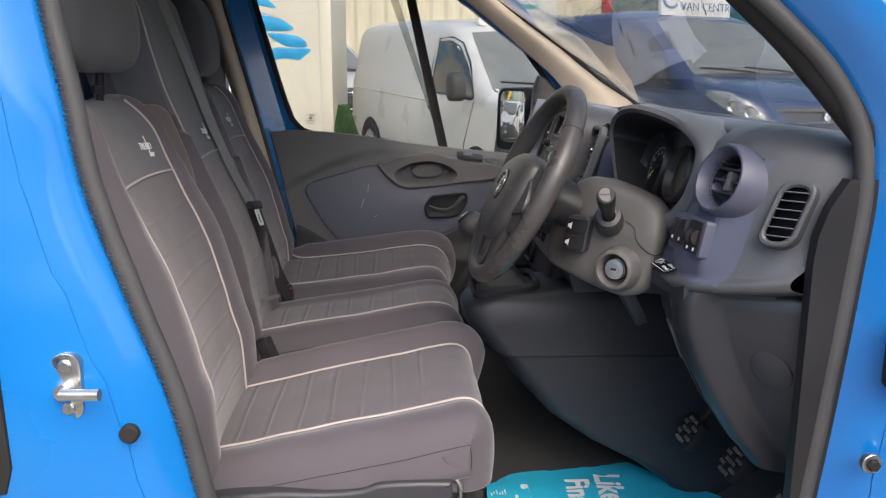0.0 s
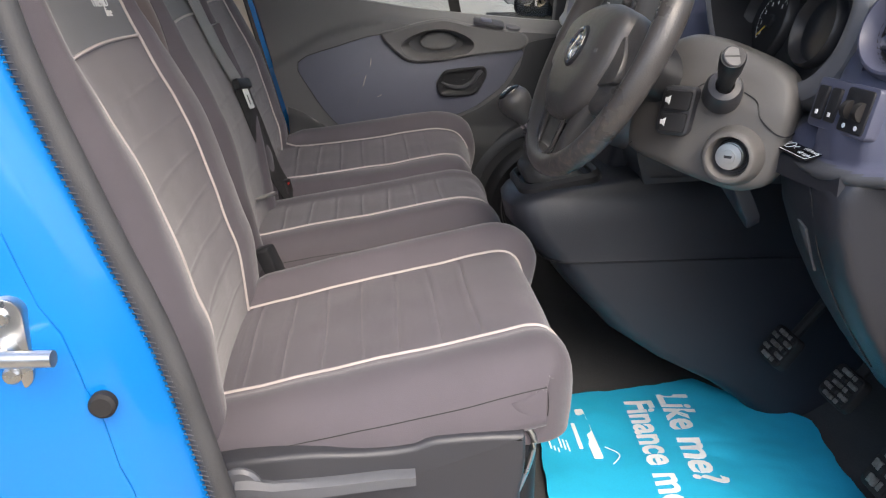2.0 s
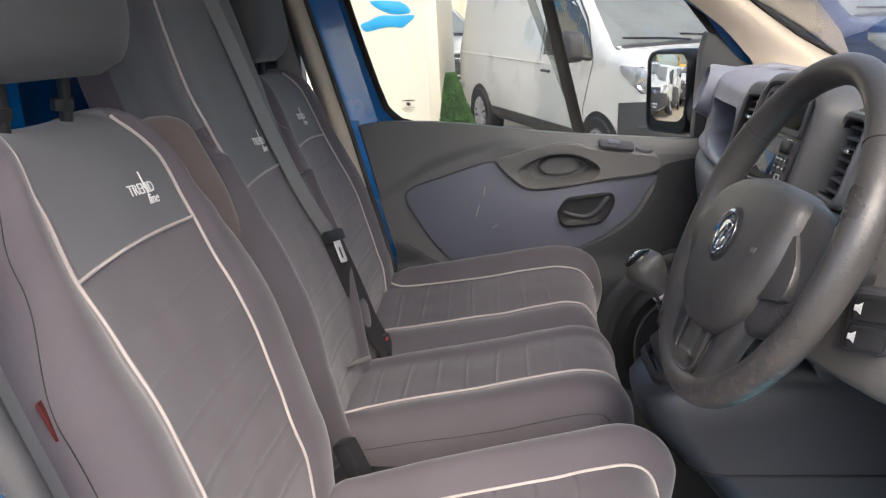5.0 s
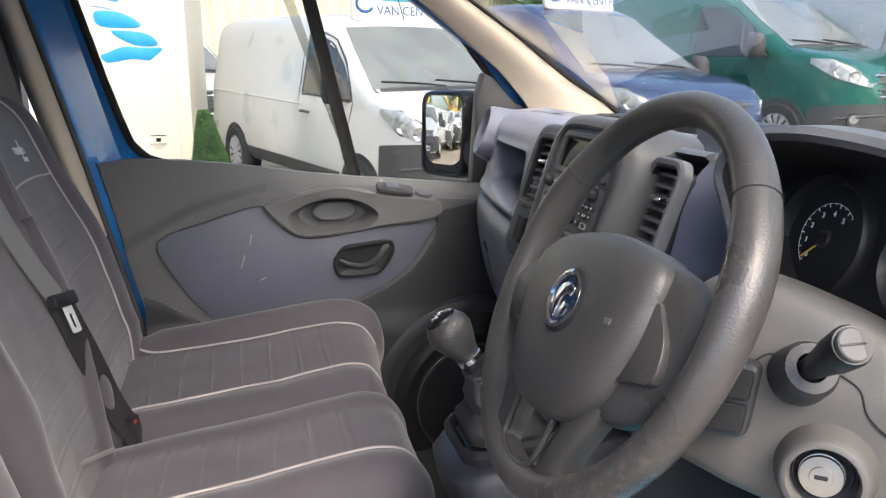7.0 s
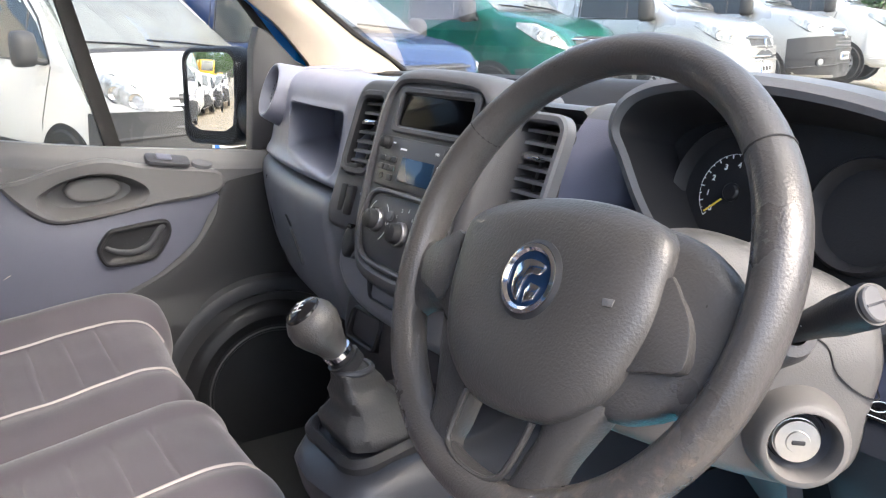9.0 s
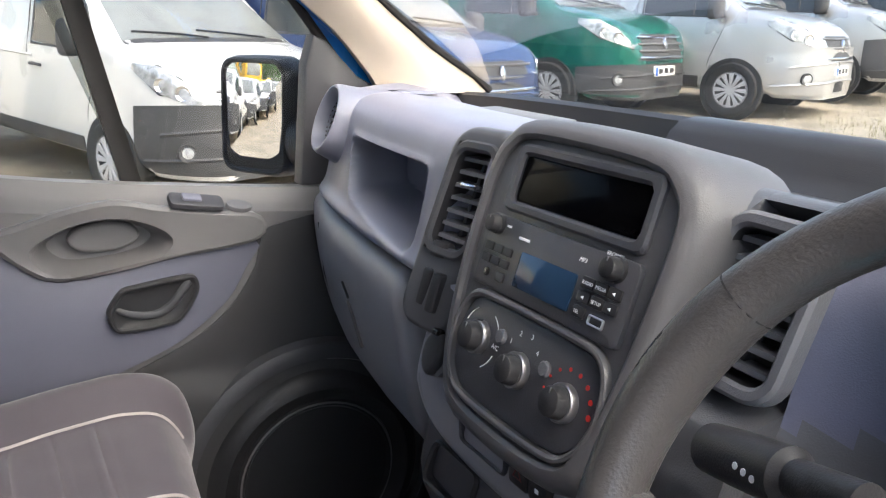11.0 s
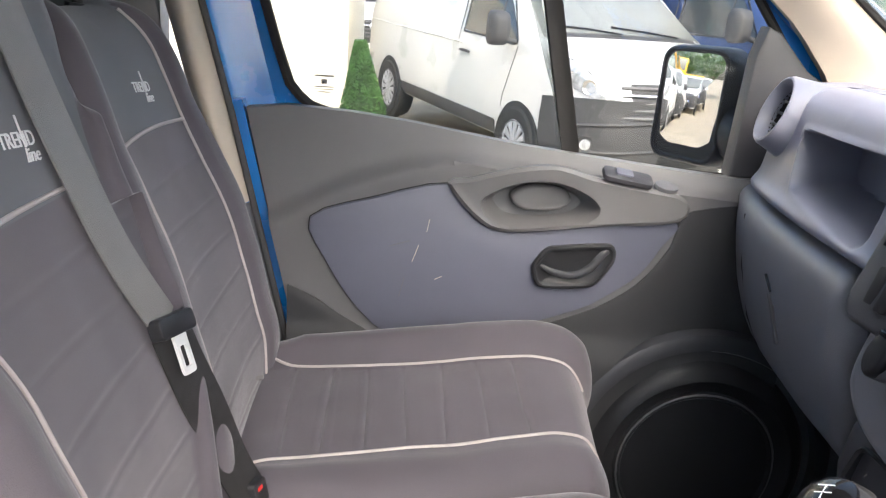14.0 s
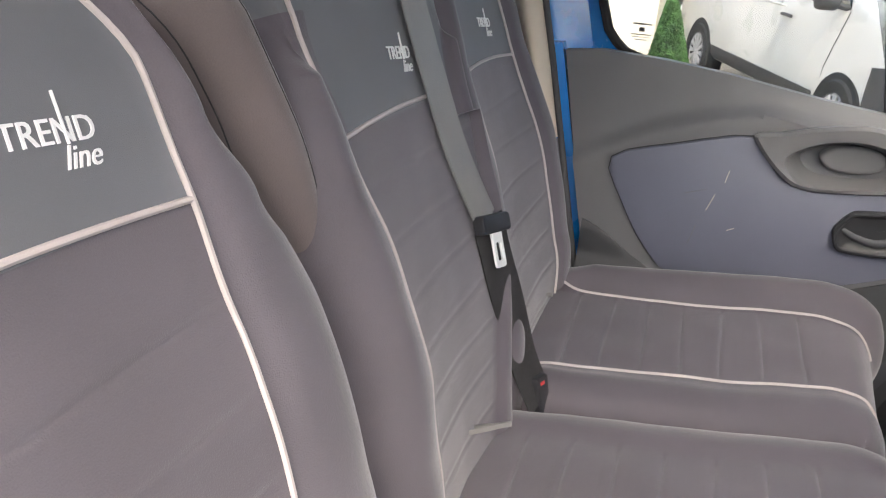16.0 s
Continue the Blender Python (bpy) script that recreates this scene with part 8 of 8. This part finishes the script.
part("dipper", loft([[DG(a - 0.16, b, c), DG(a + 0.16, b + 0.05, c), DG(a + 0.16, b + 0.05, -c), DG(a - 0.16, b, -c)] for a, b, c in ((3.7, 5.3, 0.13), (4.2, 4.0, 0.14), (4.6, 2.3, 0.1))]), EXC, dig)
part("bucket", lathe(lambda a, b, c=0.0: DG(4.6 + a, 1.9 + b, c), [(0.45, -0.5), (0.5, -0.45), (0.5, 0.45), (0.45, 0.5)], 10, caps=True), BUMPER, dig)
roof_sign(m_white, "white sign board with blue lettering on a van roof")
roof_sign(m_blue, "white sign board with blue lettering on the navy van")

# container, topiary, shed, trees
cont = thing("site_container", "cream steel container with a blue logo", "container", (-3.3, 10.5, 0))
CT = plane((-0.47, 9.4, 0.0), (-1, 0.03, 0), (0, 0, 1))
CREAM = mat("cream_steel", (0.68, 0.64, 0.55), 0.55, vary=0.05, scale=1.2, rvary=0.05)
part("wall", loft([[CT(a, b, c) for a, b in ((0, -0.2), (6, -0.2), (6, 2.75), (0, 2.75))] for c in (0.0, -2.4)]) if CT(0, 0, 1).y < 9.4 else loft([[CT(a, b, c) for a, b in ((0, -0.2), (6, -0.2), (6, 2.75), (0, 2.75))] for c in (0.0, 2.4)]), CREAM, cont, "cream painted steel wall", smooth=False)
CF = lambda a, b, c=0.0: Vector((-0.47 - a, 9.4 + 0.03 * a - c, b))
part("corner_post", box(CF, 0.0, 0.16, -0.2, 2.75, -0.02, 0.02, 0.006), CREAM, cont)
part("post_seam", box(CF, 0.165, 0.175, -0.2, 2.75, -0.01, 0.006, 0.001), PLATE_W, cont)
SKY_BLUE = mat("logo_blue", (0.02, 0.33, 0.66), 0.45, vary=0.04)
for pts in ([(1.3, 2.52), (0.95, 2.5), (0.72, 2.33), (0.95, 2.36), (1.35, 2.38)], [(1.0, 2.22), (0.7, 2.2), (0.5, 2.05), (0.95, 2.05)], [(0.84, 2.0), (0.45, 1.97), (0.33, 1.84), (0.6, 1.84)], [(1.45, 2.3), (1.05, 2.28), (0.73, 2.22), (0.98, 2.28)]):
    part("logo_blade", slab(CF, [(p.x, p.y) for p in spline([(a, b, 0) for a, b in pts], 4, True)], -0.01, 0.006, 0.001), SKY_BLUE, cont, "sky blue painted shape")
part("logo_body", slab(CF, [(p.x, p.y) for p in spline([(0.98, 1.72, 0), (0.88, 1.76, 0), (0.72, 1.82, 0), (0.5, 1.81, 0), (0.28, 1.8, 0), (0.38, 1.7, 0), (0.45, 1.66, 0), (0.62, 1.68, 0), (0.8, 1.65, 0), (0.92, 1.64, 0)], 4, True)], -0.01, 0.006, 0.001), SKY_BLUE, cont, "sky blue painted shape")

topi = thing("topiary", "cone of clipped artificial box foliage", "topiary", (-0.2, 8.3, 0.12))
LEAF = mat("leaf_green", (0.05, 0.12, 0.03), 0.6, vary=0.6, scale=9)
lv_, lf_ = [], []
for k in range(5200):
    t = rnd.random() ** 0.8
    h = 0.05 + 0.98 * t
    r = (0.25 * (1 - t) + 0.055) * rnd.uniform(0.9, 1.06)
    a = rnd.uniform(0, 6.283)
    c = Vector((-0.20 - 0.07 * t + r * math.cos(a), 8.3 + r * math.sin(a), 0.08 + h))
    u = Vector((rnd.gauss(0, 1), rnd.gauss(0, 1), rnd.gauss(0, 1))).normalized() * 0.016
    v = u.orthogonal().normalized() * 0.009
    b = len(lv_)
    lv_ += [c - u, c + v, c + u, c - v]
    lf_.append((b, b + 1, b + 2, b + 3))
part("foliage", raw(lv_, lf_), LEAF, topi, "small glossy green leaves", smooth=False)
part("core", loft([[Vector((-0.20 - 0.07 * t + (0.235 * (1 - t) + 0.04) * math.cos(a), 8.3 + (0.235 * (1 - t) + 0.04) * math.sin(a), 0.08 + 1.02 * t)) for a in [2 * math.pi * k / 16 for k in range(16)]] for t in (0, 0.25, 0.5, 0.75, 1.0)]), mat("leaf_dark", (0.02, 0.04, 0.015), 0.8, vary=0.3), topi)

shed = thing("shed", "cream corrugated steel shed behind the vans", "building", (-6, 24, 0))
n = 230
prof = [(-18 + 24.4 * k / n, 22 + (0.05 if (k // 2) % 2 else 0.0)) for k in range(n + 1)]
part("wall", joined([loft([[Vector((x, y, z)) for x, y in prof] for z in (-0.3, 7.0)], closed=False)]), mat("corrugated_cream", (0.66, 0.61, 0.48), 0.5, vary=0.05, scale=0.6), shed, "ribbed cream cladding", smooth=False)
part("corner_post", box(WORLD, 6.35, 6.6, 21.9, 22.2, -0.3, 7.0, 0.01), mat("post_red", (0.35, 0.02, 0.03), 0.5), shed, "dark red corner post")
part("roof", box(WORLD, -18.2, 6.7, 21.7, 34, 7.0, 7.2, 0.02), CREAM, shed)
part("rear_wall", box(WORLD, -18, 6.4, 33.8, 34, -0.3, 7.0, 0.02), CREAM, shed)


def tree(x, y, h, seed):
    r = random.Random(seed)
    z0 = ground_z(x, y)
    root = thing("tree", "broad leafy green tree beyond the yard", "tree", (x, y, z0), "trees beyond the yard")
    limbs = [tube([(x, y, z0 - 0.2), (x + 0.1, y, z0 + h * 0.25), (x + r.uniform(-0.3, 0.3), y, z0 + h * 0.55)], lambda t: 0.22 - 0.14 * t, 8)]
    tips = []
    for k in range(9):
        a, e = r.uniform(0, 6.28), r.uniform(0.35, 0.95)
        p0 = Vector((x, y, z0 + h * r.uniform(0.22, 0.5)))
        p1 = p0 + Vector((math.cos(a) * h * 0.24, math.sin(a) * h * 0.24, h * 0.32 * e))
        limbs.append(tube([p0, p0.lerp(p1, 0.5) + Vector((0, 0, 0.15)), p1], lambda t: 0.09 - 0.07 * t, 6))
        tips += [p1, p0.lerp(p1, 0.7)]
    part("trunk", joined(limbs), mat("bark", (0.09, 0.07, 0.05), 0.9, vary=0.3, scale=6) if "bark" not in bpy.data.materials else bpy.data.materials["bark"], root)
    v, f = [], []
    for t in tips + [Vector((x, y, z0 + h * 0.75))]:
        for k in range(150):
            c = t + Vector((r.gauss(0, 1), r.gauss(0, 1), r.gauss(0, 0.8))) * h * 0.085
            u = Vector((r.gauss(0, 1), r.gauss(0, 1), r.gauss(0, 1))).normalized() * r.uniform(0.1, 0.2)
            w = u.orthogonal().normalized() * 0.09
            b = len(v)
            v += [c - u, c + w, c + u, c - w]
            f.append((b, b + 1, b + 2, b + 3))
    part("crown", raw(v, f), LEAF, root, smooth=False)


for k, (x, y, h) in enumerate(((9.5, 34, 6.5), (12.5, 38, 7.5), (16, 40, 6.5), (21, 42, 8), (27, 40, 7), (34, 40, 8), (42, 36, 8), (-32, 4, 8), (-36, 9, 9), (-34, 16, 8), (-33, -2, 8), (50, 28, 8), (56, 18, 8))):
    tree(x, y, h, k)
